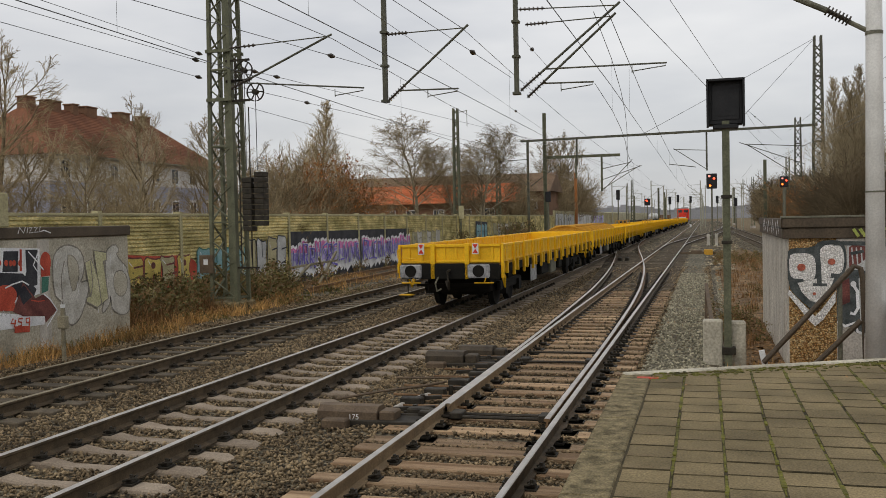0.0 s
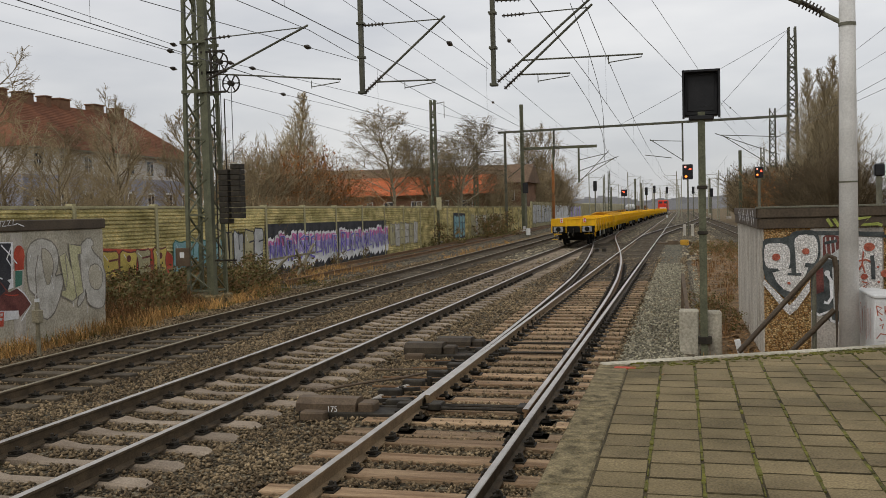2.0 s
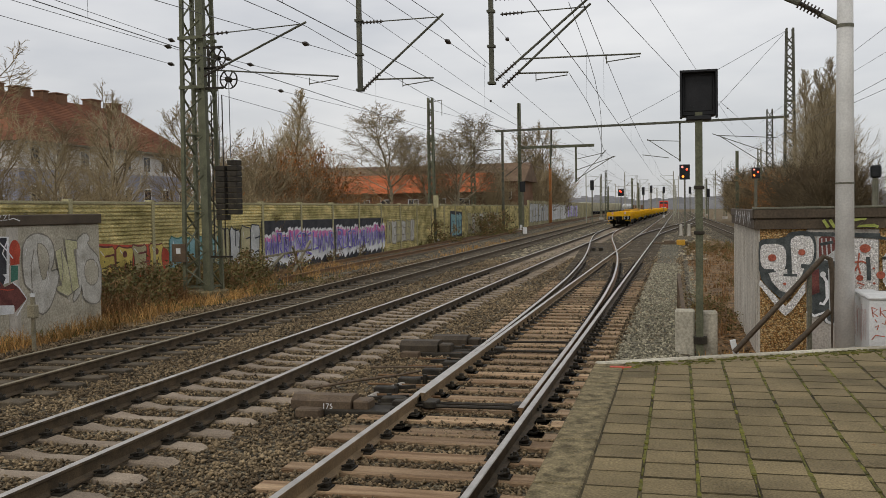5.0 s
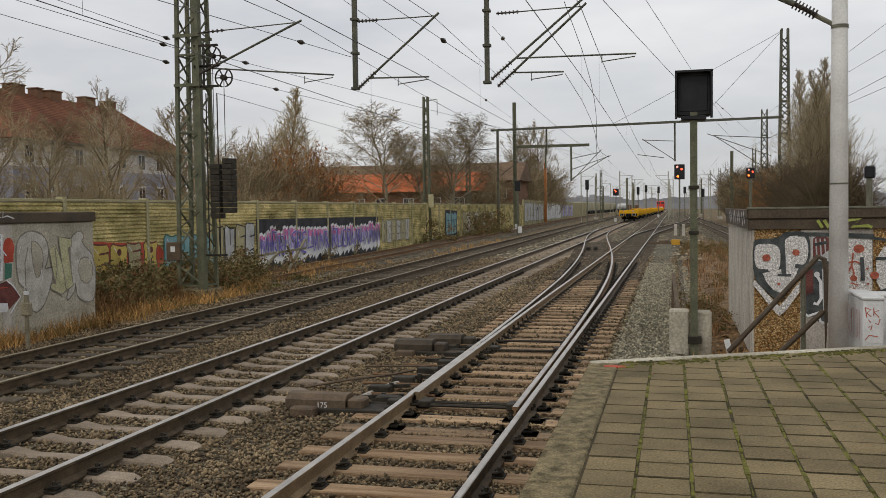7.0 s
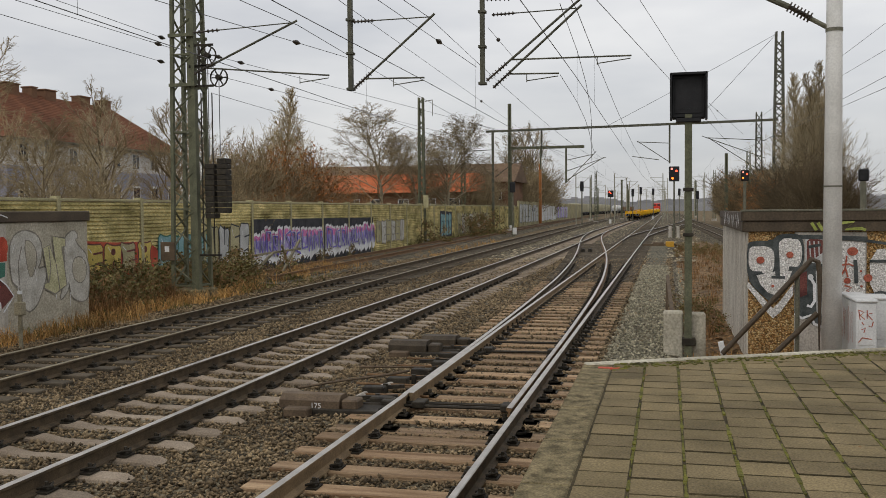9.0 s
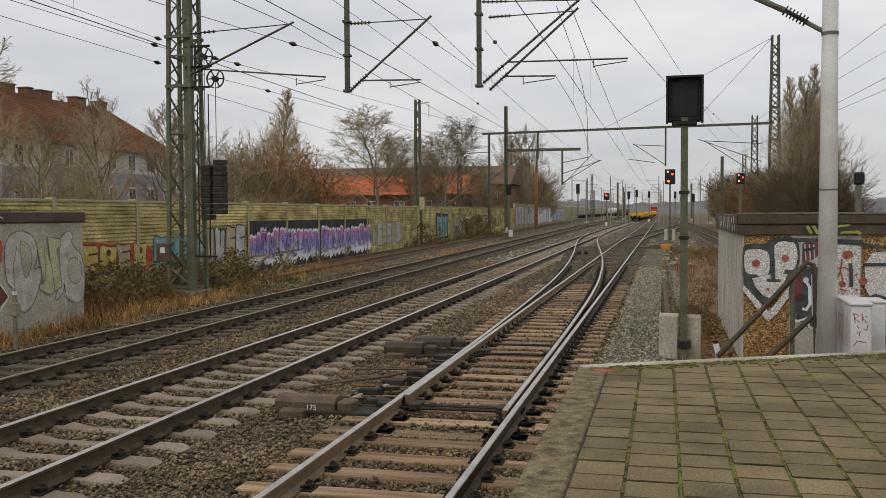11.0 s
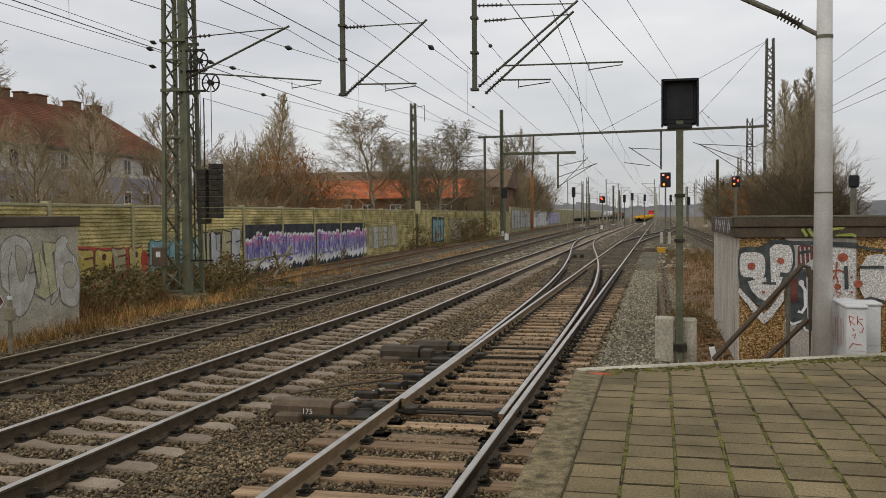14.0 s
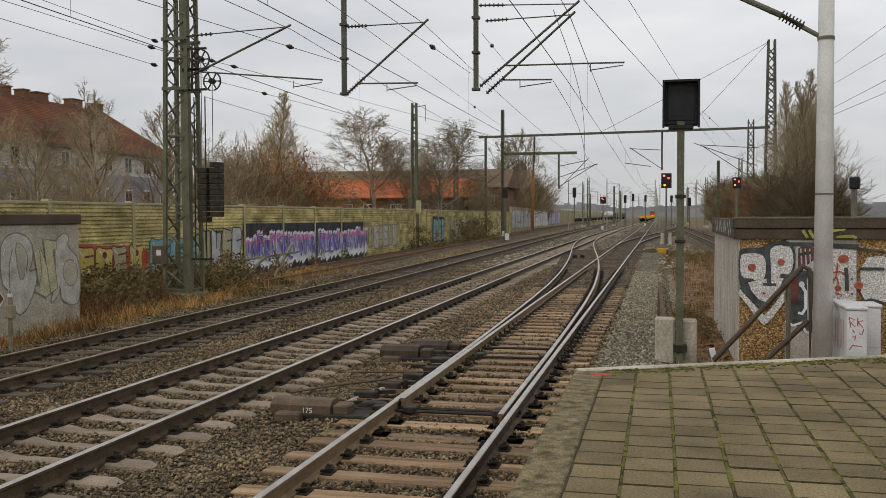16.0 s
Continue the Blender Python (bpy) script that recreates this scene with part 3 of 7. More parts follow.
def fastening():
    """Base plate with two clips and bolts."""
    g = Geo()
    g.box(-0.17, 0.17, -0.085, 0.085, -0.168, -0.152)
    for s in (-1, 1):
        g.box(s * 0.115 - 0.04, s * 0.115 + 0.04, -0.05, 0.05, -0.152, -0.118, 0.008)
        g.tube([(s * 0.115, 0, -0.12), (s * 0.115, 0, -0.075)], 0.018, 6)
        g.tube([(s * 0.06, -0.06, -0.13), (s * 0.13, -0.065, -0.105), (s * 0.15, 0, -0.12), (s * 0.13, 0.065, -0.105), (s * 0.06, 0.06, -0.13)], 0.012, 5)
    return g.mesh("fastening", m_iron)


me_concrete, me_fast = concrete_sleeper(), fastening()
me_wood, me_dark = plank_sleeper(1.3, m_wood_sleeper), plank_sleeper(1.28, m_dark_sleeper)


def lay(line, y0, y1, off, me, parent, clip_to, half_extra=0.0, limit=290):
    k, n = math.ceil((y0 - off) / PITCH), 0
    rest = Geo()
    while off + k * PITCH < y1:
        y = off + k * PITCH
        k += 1
        rz = math.degrees(math.atan2(-(line(y + 1) - line(y - 1)), 2)) + random.uniform(-0.4, 0.4)
        m = pose(line(y) + random.uniform(-0.015, 0.015), y + random.uniform(-0.012, 0.012), random.uniform(-0.006, 0.004), 0, 0, rz)
        if n < limit:
            piece("sleeper", me, parent, m)
        else:
            src = me
            rest.add([m @ v.co for v in src.vertices], [tuple(p.vertices) for p in src.polygons])
        n += 1
        if y < clip_to:
            for e in (-0.7525, 0.7525):
                piece("fastening", me_fast, parent, m @ pose(e, 0, 0))
    if rest.v:
        tagged(part("far_sleepers", rest, me.materials[0], parent), kind="stuff")


lay(x_b, -6.0, 260, SLEEPER_B0, me_concrete, track_b, 34)
lay(x_c, -6.0, 180, 6.7, me_dark, track_c, 30)
lay(x_a, -6.0, 9.6, 6.92, me_wood, track_a, 40)
lay(x_d, 31, 150, 31, me_dark, track_d, 0)
lay(x_e, 28, 150, 28, me_dark, track_e, 0)
# long turnout sleepers on plates
k = 0
while 9.72 + k * PITCH < 64:
    y = 9.72 + k * PITCH
    k += 1
    reach = max(0.0, x_a(y) - x_link(y))
    g = Geo().box(-1.3 - reach, 1.3, -0.13, 0.13, -0.33, -0.165, 0.012)
    m = pose(x_a(y), y + random.uniform(-0.012, 0.012), random.uniform(-0.005, 0.004), 0, 0, random.uniform(-0.4, 0.4))
    s = part("sleeper", g, m_wood_sleeper if y < 31 else m_dark_sleeper, track_a)
    s.matrix_basis = m
    if y < 40:
        g = Geo()
        for e in (-0.7525, 0.7525, -0.7525 - reach, 0.7525 - reach):
            g.box(e - 0.24, e + 0.24, -0.10, 0.10, -0.166, -0.150)
            for q in (-1, 1):
                g.box(e + q * 0.13 - 0.05, e + q * 0.13 + 0.05, -0.05, 0.05, -0.15, -0.112, 0.008)
                g.tube([(e + q * 0.15, 0, -0.12), (e + q * 0.15, 0, -0.07)], 0.02, 6)
        c = part("slide_plate", g, m_iron, track_a)
        c.matrix_basis = m
for y in [64.2 + 0.62 * i for i in range(110)]:
    piece("sleeper", me_dark, track_a, pose(x_a(y), y, 0))

y = 86.0
while y < 190:
    piece("sleeper", me_dark, link2, pose(x_link2(y), y, 0, 0, 0, math.degrees(math.atan2(-(x_link2(y + 1) - x_link2(y - 1)), 2))))
    y += 0.62
far_rng = random.Random(41)
heap = Geo()
for i in range(5200):
    y = 44 + 120 * far_rng.random() ** 1.6
    x = far_rng.uniform(x_c(y) - 1.6, 1.2 + (y - 44) * 0.04)
    r0 = far_rng.uniform(0.05, 0.13)
    heap.add([(x - r0, y, -0.22), (x, y - r0 * 1.6, -0.22), (x + r0, y, -0.22), (x, y + r0 * 1.6, -0.22), (x + r0 * 0.2, y, -0.215 + r0 * far_rng.uniform(0.3, 0.7))], [(0, 1, 4), (1, 2, 4), (2, 3, 4), (3, 0, 4)])
me = bpy.data.meshes.new("far_ballast_stones")
me.from_pydata(heap.v, [], heap.f)
me.materials.append(m_far_stone)
tagged(new("far_ballast_stones", me), "uneven grey and brown ballast further along the tracks", "ballast", kind="stuff")

# point motors and their rods
def point_motor(x, y, w, d, hgt, label, number=True, paint=m_motor):
    t = thing("point_motor", label, "point motor", m=pose(x, y, -0.2))
    g = Geo()
    prof = [(-d / 2, 0.06), (-d / 2, hgt * 0.72), (-d / 2 + 0.09, hgt), (d / 2 - 0.09, hgt), (d / 2, hgt * 0.72), (d / 2, 0.06)]
    g.v += [(sx * w / 2, a, b) for sx in (-1, 1) for a, b in prof]
    n = len(prof)
    g.f += [tuple(range(n)), tuple(n + j for j in reversed(range(n)))] + [(j, (j + 1) % n, n + (j + 1) % n, n + j) for j in range(n)]
    hood = part("hood", g, paint, t)
    part("base_frame", Geo().box(-w / 2 + 0.06, w / 2 + 0.5, -d / 2 - 0.05, d / 2 + 0.05, -0.03, 0.07, 0.01), m_iron, t)
    part("junction_box", Geo().box(w / 2 + 0.015, w / 2 + 0.22, -0.14, 0.12, 0.02, hgt * 0.8, 0.02), paint, t)
    part("cable_box", Geo().box(-0.26, 0.06, -d / 2 - 0.20, -d / 2 - 0.03, -0.02, 0.10, 0.02), m_motor, t, "rusty brown cable box")
    if number:
        cu = bpy.data.curves.new("marking", "FONT")
        cu.body, cu.size, cu.extrude = "175", 0.095, 0.001
        tmp = new("marking_text", cu)
        bpy.context.view_layer.update()
        me = bpy.data.meshes.new_from_object(tmp.evaluated_get(bpy.context.evaluated_depsgraph_get()))
        bpy.data.objects.remove(tmp)
        me.materials.clear()
        me.materials.append(m_white)
        part("marking", me, m_white, hood, "faded white number").matrix_basis = pose(0.02, -d / 2 - 0.003, 0.07, 90, 0, 0)
    return t


point_motor(-4.27, 10.6, 0.78, 0.34, 0.22, "brown steel point motor beside the turnout")
point_motor(-4.30, 15.1, 0.66, 0.40, 0.25, "dark brown second point motor on the ballast", False, m_motor_dark)
point_motor(-3.98, 16.0, 0.62, 0.4, 0.22, "dark point machine cover on the ballast", False, m_motor_dark)
rods = thing("point_rods", "dark steel operating rods across the turnout", "rods")
for y, x0 in ((10.95, -3.7), (10.78, -3.7), (15.2, -3.9), (16.3, -3.6)):
    part("rod", Geo().tube([(x0, y, -0.13), (-1.62, y, -0.115)], 0.022, 6), m_iron, rods)
for y in (10.86, 15.3):
    for e in (-0.55, 0.55, -0.95):
        part("rod_clamp", Geo().box(-2.42 + e - 0.08, -2.42 + e + 0.08, y - 0.12, y + 0.12, -0.15, -0.07, 0.012), m_iron, rods)
rr = random.Random(19)
gear = thing("point_gear", "dark steel cranks and lock boxes beside the turnout", "point gear")
for i in range(24):
    yy = 10.9 + 0.24 * i + rr.uniform(-0.1, 0.1)
    xx = -3.58 + rr.uniform(-0.32, 0.22) + 0.01 * i
    if i % 3 == 0:
        part("lock_box", Geo().box(xx - 0.16, xx + 0.14, yy - 0.08, yy + 0.08, -0.2, -0.06, 0.015), m_iron, gear)
    elif i % 3 == 1:
        part("crank", Geo().bar((xx - 0.3, yy, -0.14), (xx + 0.25, yy + 0.06, -0.11), 0.05).tube([(xx, yy, -0.2), (xx, yy, -0.07)], 0.035, 8), m_iron, gear)
    else:
        part("rod", Geo().tube([(xx - 0.55, yy + 0.1, -0.15), (xx + 0.35, yy, -0.13)], 0.018, 6), m_rail_rusty, gear)
cable = thing("trackside_cable", "pale bent cables lying on the ballast", "cable")
for pts, r, mt in (([(-4.9, 11.6, -0.13), (-4.4, 12.1, -0.10), (-3.95, 12.6, -0.10), (-3.75, 13.1, -0.12)], 0.018, m_motor),
                   ([(-3.95, 11.3, -0.17), (-3.84, 11.7, -0.13), (-3.72, 12.3, -0.15), (-3.6, 12.9, -0.18)], 0.035, m_concrete),
                   ([(-4.6, 13.3, -0.12), (-4.1, 13.2, -0.09), (-3.6, 13.45, -0.12)], 0.016, m_motor)):
    part("cable_run", Geo().tube(pts, r, 6), mt, cable)
plate = thing("crossing_wedge", "dark steel block between the crossing rails", "wedge")
part("block", Geo().box(-4.75, -4.55, 52.0, 52.5, -0.2, 0.02, 0.03), m_iron, plate)
part("block", Geo().box(-4.35, -4.15, 52.0, 52.5, -0.2, 0.02, 0.03), m_iron, plate)
ybox = thing("point_machine", "point machine with a yellow cover on brown rods", "point motor")
part("hood", Geo().box(-0.12, 0.42, 60.2, 60.8, -0.25, 0.12, 0.04), m_yellow_old, ybox, "worn yellow cover")
part("base_frame", Geo().box(-1.7, 0.6, 60.9, 61.3, -0.28, -0.05, 0.02), m_motor, ybox)
part("base_frame", Geo().box(-0.9, -0.2, 60.2, 60.6, -0.28, 0.08, 0.02), m_motor, ybox)

# ---- platform ----
PZ = 0.76
EDGE_X = -0.80
STONE_W = 0.285


def end_y(x):
    """The skewed end of the platform."""
    return 8.97 + (x + 0.78) * 0.505


g = Geo()
for z0, z1 in ((-0.42, PZ - 0.011),):
    poly = [(EDGE_X + 0.06, -8), (6.5, -8), (6.5, end_y(6.5)), (EDGE_X + 0.06, end_y(EDGE_X))]
    g.v += [(x, y, z) for z in (z0, z1) for x, y in poly]
    g.f += [(3, 2, 1, 0), (4, 5, 6, 7)] + [(i, (i + 1) % 4, 4 + (i + 1) % 4, 4 + i) for i in range(4)]
platform = solo("platform", g, m_joint_soil_shade, "low station platform of old paving slabs", kind="structure")
y = -7.0
while y < 9.0:
    y1 = min(y + 1.0, end_y(EDGE_X + 0.1) - 0.02)
    part("edge_stone", Geo().box(EDGE_X, EDGE_X + STONE_W - 0.004, y + 0.004, y1 - 0.004, 0.50, PZ, 0.012), m_kerb, platform, "weathered concrete edge stone")
    y += 1.0
# kerb along the skewed end
L = Vector((7.3, 7.3 * 0.505, 0))
ang = math.degrees(math.atan(0.505))
for i in range(8):
    m = pose(EDGE_X + 0.02, end_y(EDGE_X + 0.02), 0, 0, 0, ang)
    part("end_kerb", Geo().box(i * 1.0 + 0.004, i * 1.0 + 0.996, -0.055, 0.055, 0.35, PZ + 0.012, 0.012, m), m_hut, platform, "stained concrete kerb")
part("coloured_mark", Geo().box(-0.64, -0.44, 8.76, 8.84, PZ - 0.01, PZ + 0.004), m_red_tag, platform, "faded orange-red painted mark")
COL, ROW = 0.307, 0.297
FIRST_JOINTS = (5.013, 5.223, 5.285, 5.12, 5.19, 5.06, 5.24)
me_slab = Geo().box(-COL / 2 + 0.007, COL / 2 - 0.007, -ROW / 2 + 0.007, ROW / 2 - 0.007, -0.06, 0.0, 0.0055).mesh("slab", m_paver, m_joint_soil_shade)
# Sides and bevels get the dark colour, standing in for shade in the joints.
for p in me_slab.polygons:
    p.material_index = 0 if p.normal.z > 0.9 else 1
x0 = EDGE_X + STONE_W + COL / 2
rest = Geo()
n_slab = 0
for c in range(22):
    x = x0 + c * COL
    shift = (FIRST_JOINTS[c] + ROW / 2 - 3.0) % ROW if c < len(FIRST_JOINTS) else random.uniform(0, ROW)
    r = 0
    while True:
        y = 3.0 + shift + r * ROW
        if y + ROW / 2 > end_y(x - COL / 2) - 0.09:
            break
        m = pose(x + random.uniform(-0.003, 0.003), y, PZ - 0.002 + random.uniform(-0.0025, 0.0025), random.uniform(-0.5, 0.5), random.uniform(-0.3, 0.3), random.uniform(-0.3, 0.3))
        if n_slab < 520 and x < 4.2:
            piece("slab", me_slab, platform, m)
            n_slab += 1
        else:
            rest.box(x - COL / 2 + 0.007, x + COL / 2 - 0.007, y - ROW / 2 + 0.007, y + ROW / 2 - 0.007, PZ - 0.06, PZ - 0.002)
        r += 1
    mg = Geo()
    yy = 3.0
    while yy < end_y(x + COL / 2) - 0.1:
        d, w = random.uniform(0.03, 0.16), random.uniform(0.004, 0.017)
        if random.random() < (0.85 if c < 6 else 0.5):
            mg.box(x + COL / 2 - w, x + COL / 2 + w, yy, yy + d, PZ - 0.04, PZ - 0.003 + random.uniform(-0.005, 0.005), 0.003)
        yy += d
    tagged(part("moss", mg, m_moss, platform, "yellow-green moss in the joints"), kind="stuff")
    # cut slabs to fill the skewed end and the part behind
    yb = y - ROW / 2
    xa, xb = x - COL / 2 + 0.011, x + COL / 2 - 0.011
    g = Geo()
    poly = [(xa, yb + 0.006), (xb, yb + 0.006), (xb, end_y(xb) - 0.075), (xa, end_y(xa) - 0.075)]
    g.v += [(px, py, pz) for pz in (PZ - 0.06, PZ - 0.003) for px, py in poly]
    g.f += [(3, 2, 1, 0), (4, 5, 6, 7)] + [(i, (i + 1) % 4, 4 + (i + 1) % 4, 4 + i) for i in range(4)]
    part("cut_slab", g, m_paver, platform)
    yr = 3.0 + shift - ROW
    while yr > -7.6:
        rest.box(x - COL / 2 + 0.007, x + COL / 2 - 0.007, yr - ROW / 2 + 0.007, yr + ROW / 2 - 0.007, PZ - 0.06, PZ - 0.002 + random.uniform(-0.002, 0.002))
        yr -= ROW
tagged(part("rear_slabs", rest, m_paver, platform), kind="stuff")
moss_rng = random.Random(52)
mg = Geo()
for i in range(420):
    x = moss_rng.uniform(-0.5, 3.2)
    y = end_y(x) - 0.08 - abs(moss_rng.gauss(0, 0.16))
    w, d, a = moss_rng.uniform(0.008, 0.04), moss_rng.uniform(0.008, 0.03), moss_rng.uniform(0, 180)
    m = pose(x, y, PZ - 0.004, 0, 0, a)
    poly = [(w * math.cos(2 * math.pi * k / 7) * moss_rng.uniform(0.6, 1.1), d * math.sin(2 * math.pi * k / 7) * moss_rng.uniform(0.6, 1.1)) for k in range(7)]
    mg.prism(poly, m, 0.004 + moss_rng.uniform(0.002, 0.008))
tagged(part("moss", mg, m_moss, platform, "moss cushions along the kerb"), kind="stuff")


# ---- noise wall ----
def wall_x(y):
    return -16.1 - 0.03 * y


wall = thing("wall_noise_barrier", "yellow-green mossy noise barrier of stacked concrete planks", "", kind="structure")
WTOP, BAY = 2.72, 4.42
post_ys = [22.6 + BAY * k for k in range(-5, 23)]
WALL_ANG = math.degrees(math.atan(0.03))
plank_h = 0.245
g = Geo()
prof = [(0.0, 0.0), (0.0, 0.012), (0.05, 0.032), (0.05, 0.088), (0.0, 0.108), (0.0, 0.132), (0.05, 0.152), (0.05, 0.208), (0.0, 0.228), (0.0, plank_h - 0.004), (-0.12, plank_h - 0.004), (-0.12, 0.0)]
g.v += [(a, s, b) for s in (0.06, BAY - 0.06) for a, b in prof]
n = len(prof)
g.f += [tuple(range(n)), tuple(n + j for j in reversed(range(n)))] + [(j, (j + 1) % n, n + (j + 1) % n, n + j) for j in range(n)]
me_plank = g.mesh("plank", m_panel)
me_post = Geo().box(-0.16, 0.09, -0.085, 0.085, -0.6, WTOP + 0.05, 0.01).mesh("post", m_panel_post)
me_cap = Geo().box(-0.15, 0.06, 0.06, BAY - 0.06, WTOP - 0.09, WTOP - 0.01, 0.01).mesh("capping", m_panel_post)
for y in post_ys:
    m = pose(wall_x(y), y, 0, 0, 0, WALL_ANG)
    piece("post", me_post, wall, m)
    piece("capping", me_cap, wall, m)
    for i in range(12):
        piece("plank", me_plank, wall, m @ pose(random.uniform(-0.006, 0.006), 0, -0.32 + i * plank_h))
    part("plinth", Geo().box(-0.14, 0.03, 0.05, BAY - 0.05, -0.6, -0.33, 0.01), m_concrete, wall).matrix_basis = m
tall = thing("wall_far_barrier", "taller weathered grey-green noise barrier", "", kind="structure")
y = post_ys[-1] + BAY
m_far_panel = M("grey_barrier_panel", (0.22, 0.21, 0.15), (0.42, 0.40, 0.31), 0.7, 0.9, 0.3, 9, tint=0.12, grain=0.4)
me_tall = Geo().box(-0.1, 0.05, 0.08, 4.92, -0.5, 3.35, 0.01).mesh("panel", m_far_panel)
me_tpost = Geo().box(-0.16, 0.12, -0.09, 0.09, -0.5, 3.42, 0.01).mesh("post", m_panel_post)
while y < 262:
    m = pose(wall_x(y), y, 0, 0, 0, WALL_ANG)
    piece("panel", me_tall, tall, m)
    piece("post", me_tpost, tall, m)
    for i in range(4):
        piece("batten", Geo().box(0.05, 0.075, 0.1, 4.9, 0.5 + i * 0.75, 0.56 + i * 0.75).mesh("batten", m_far_panel) if (y < post_ys[-1] + BAY + 1 and i == 0) else bpy.data.meshes["batten"], tall, m @ pose(0, 0, 0 if i == 0 else i * 0.75))
    y += 5.0


# ---- painted lettering shapes on walls ----
class Spray:
    """Flat paint on a wall plane: m has x along the wall, y up and z out of it. Later paint lies on earlier paint."""

    def __init__(self, m, gap=0.0006):
        self.m, self.gap, self.coats = m, gap, []

    def coat(self, polys, material, layer):
        self.coats.append((layer, len(self.coats), polys, material))

    def poly(self, pts, material, layer):
        self.coat([pts], material, layer)

    def blob(self, x, y, rx, ry, material, layer, square=0.7, n=22):
        """A rounded square."""
        e = lambda v: math.copysign(abs(v) ** square, v)
        self.poly([(x + rx * e(math.cos(2 * math.pi * i / n)), y + ry * e(math.sin(2 * math.pi * i / n))) for i in range(n)], material, layer)

    def disc(self, x, y, rx, ry, material, layer, n=18):
        self.blob(x, y, rx, ry, material, layer, 1.0, n)

    def stroke(self, pts, w, material, layer):
        """A painted band through pts."""
        n = len(pts)
        left, right = [], []
        for i, (x, y) in enumerate(pts):
            (xa, ya), (xb, yb) = pts[max(i - 1, 0)], pts[min(i + 1, n - 1)]
            d = math.hypot(xb - xa, yb - ya) or 1
            nx, ny = -(yb - ya) / d * w / 2, (xb - xa) / d * w / 2
            left.append((x + nx, y + ny))
            right.append((x - nx, y - ny))
        self.coat([[left[i], left[i + 1], right[i + 1], right[i]] for i in range(n - 1)], material, layer)

    def done(self, name, parent, label):
        for k, (layer, _, polys, mt) in enumerate(sorted(self.coats, key=lambda q: q[:2])):
            vs, fs, seen = [], [], {}
            for p in polys:
                face = []
                for x, y in p:
                    key = (round(x, 4), round(y, 4))
                    if key not in seen:
                        seen[key] = len(vs)
                        vs.append(tuple(self.m @ Vector((x, y, 0.004 + self.gap * k))))
                    if seen[key] not in face:
                        face.append(seen[key])
                if len(face) > 2:
                    fs.append(tuple(face))
            me = bpy.data.meshes.new(name)
            me.from_pydata(vs, [], fs)
            me.materials.append(mt)
            part(name, me, mt, parent, label)


def wall_plane(y, z, face=0.058):
    """On the noise wall at y: x runs away along the wall, out towards the tracks."""
    return pose(wall_x(y) + face, y, z) @ Matrix(((0.03 * -1, 0, 1, 0), (1, 0, 0, 0), (0, 1, 0, 0), (0, 0, 0, 1)))


def jagged_letters(sp, x0, x1, z0, z1, rnd):
    """Pointed letters: pale outline, violet body, pink upper part, black ground."""
    x = x0
    hgt = z1 - z0
    while x < x1 - 0.3:
        w = rnd.uniform(0.55, 0.95)
        lean = rnd.uniform(-0.12, 0.12)
        top, bot = z1 - rnd.uniform(0, 0.18) * hgt, z0 + rnd.uniform(0, 0.12) * hgt
        out = [(x - 0.06, bot), (x + w * 0.35, bot + 0.08 * hgt), (x + w * 0.55, bot - 0.05 * hgt), (x + w + 0.04, bot + 0.05 * hgt), (x + w + lean + 0.03, top - 0.15 * hgt),
               (x + w + lean - 0.04, top + 0.02 * hgt), (x + w * 0.62 + lean, top - 0.03 * hgt), (x + w * 0.4 + lean, top + 0.03 * hgt), (x + lean - 0.02, top - 0.01 * hgt)]
        sp.poly(out, m_white_tag, 1)
        mid = z0 + hgt * rnd.uniform(0.6, 0.72)
        sp.poly([(x + lean * 0.6 + 0.02, mid), (x + w + lean * 0.6, mid), (x + w + lean - 0.05, top - 0.06 * hgt), (x + w * 0.62 + lean, top - 0.1 * hgt), (x + w * 0.42 + lean, top - 0.05 * hgt), (x + lean + 0.03, top - 0.07 * hgt)], m_pink_tag, 2)
        sp.poly([(x + 0.05, bot + 0.36 * hgt), (x + w * 0.4, bot + 0.42 * hgt), (x + w - 0.08, bot + 0.33 * hgt), (x + w + lean * 0.5 - 0.05, mid - 0.02 * hgt), (x + lean * 0.5 + 0.05, mid)], m_lilac, 2)
        bones = (((0.1, 0.0), (0.15, 0.95), (0.8, 0.9), (0.75, 0.5), (0.2, 0.48), (0.85, 0.02)), ((0.9, 0.95), (0.15, 0.82), (0.85, 0.35), (0.1, 0.05)), ((0.1, 0.0), (0.45, 1.0), (0.85, 0.02)),
                 ((0.15, 1.0), (0.1, 0.1), (0.9, 0.15), (0.85, 0.9)), ((0.1, 0.0), (0.2, 0.95), (0.75, 0.1), (0.9, 1.0)), ((0.85, 0.95), (0.15, 0.9), (0.12, 0.1), (0.88, 0.02)))
        path = [(x + w * u + lean * v, bot + 0.2 * hgt + v * (top - bot - 0.3 * hgt)) for u, v in rnd.choice(bones)]
        sp.stroke(path, 0.2, m_white_tag, 3)
        sp.stroke(path, 0.125, m_violet, 4)
        for i in range(3):
            a, za = x + rnd.uniform(0.02, w - 0.05), rnd.uniform(bot + 0.15 * hgt, top - 0.3 * hgt)
            sp.stroke([(a, za), (a + rnd.uniform(-0.14, 0.14), za + rnd.uniform(0.12, 0.3) * hgt)], rnd.uniform(0.03, 0.06), rnd.choice((m_white_tag, m_violet, m_black_tag)), 5)
        x += w + rnd.uniform(0.0, 0.06)


rnd = random.Random(11)
sp = Spray(wall_plane(35.7, 0.0))
sp.poly([(0, -0.3), (18.2, -0.3), (18.2, 1.86), (0, 1.95)], m_black_tag, 0)
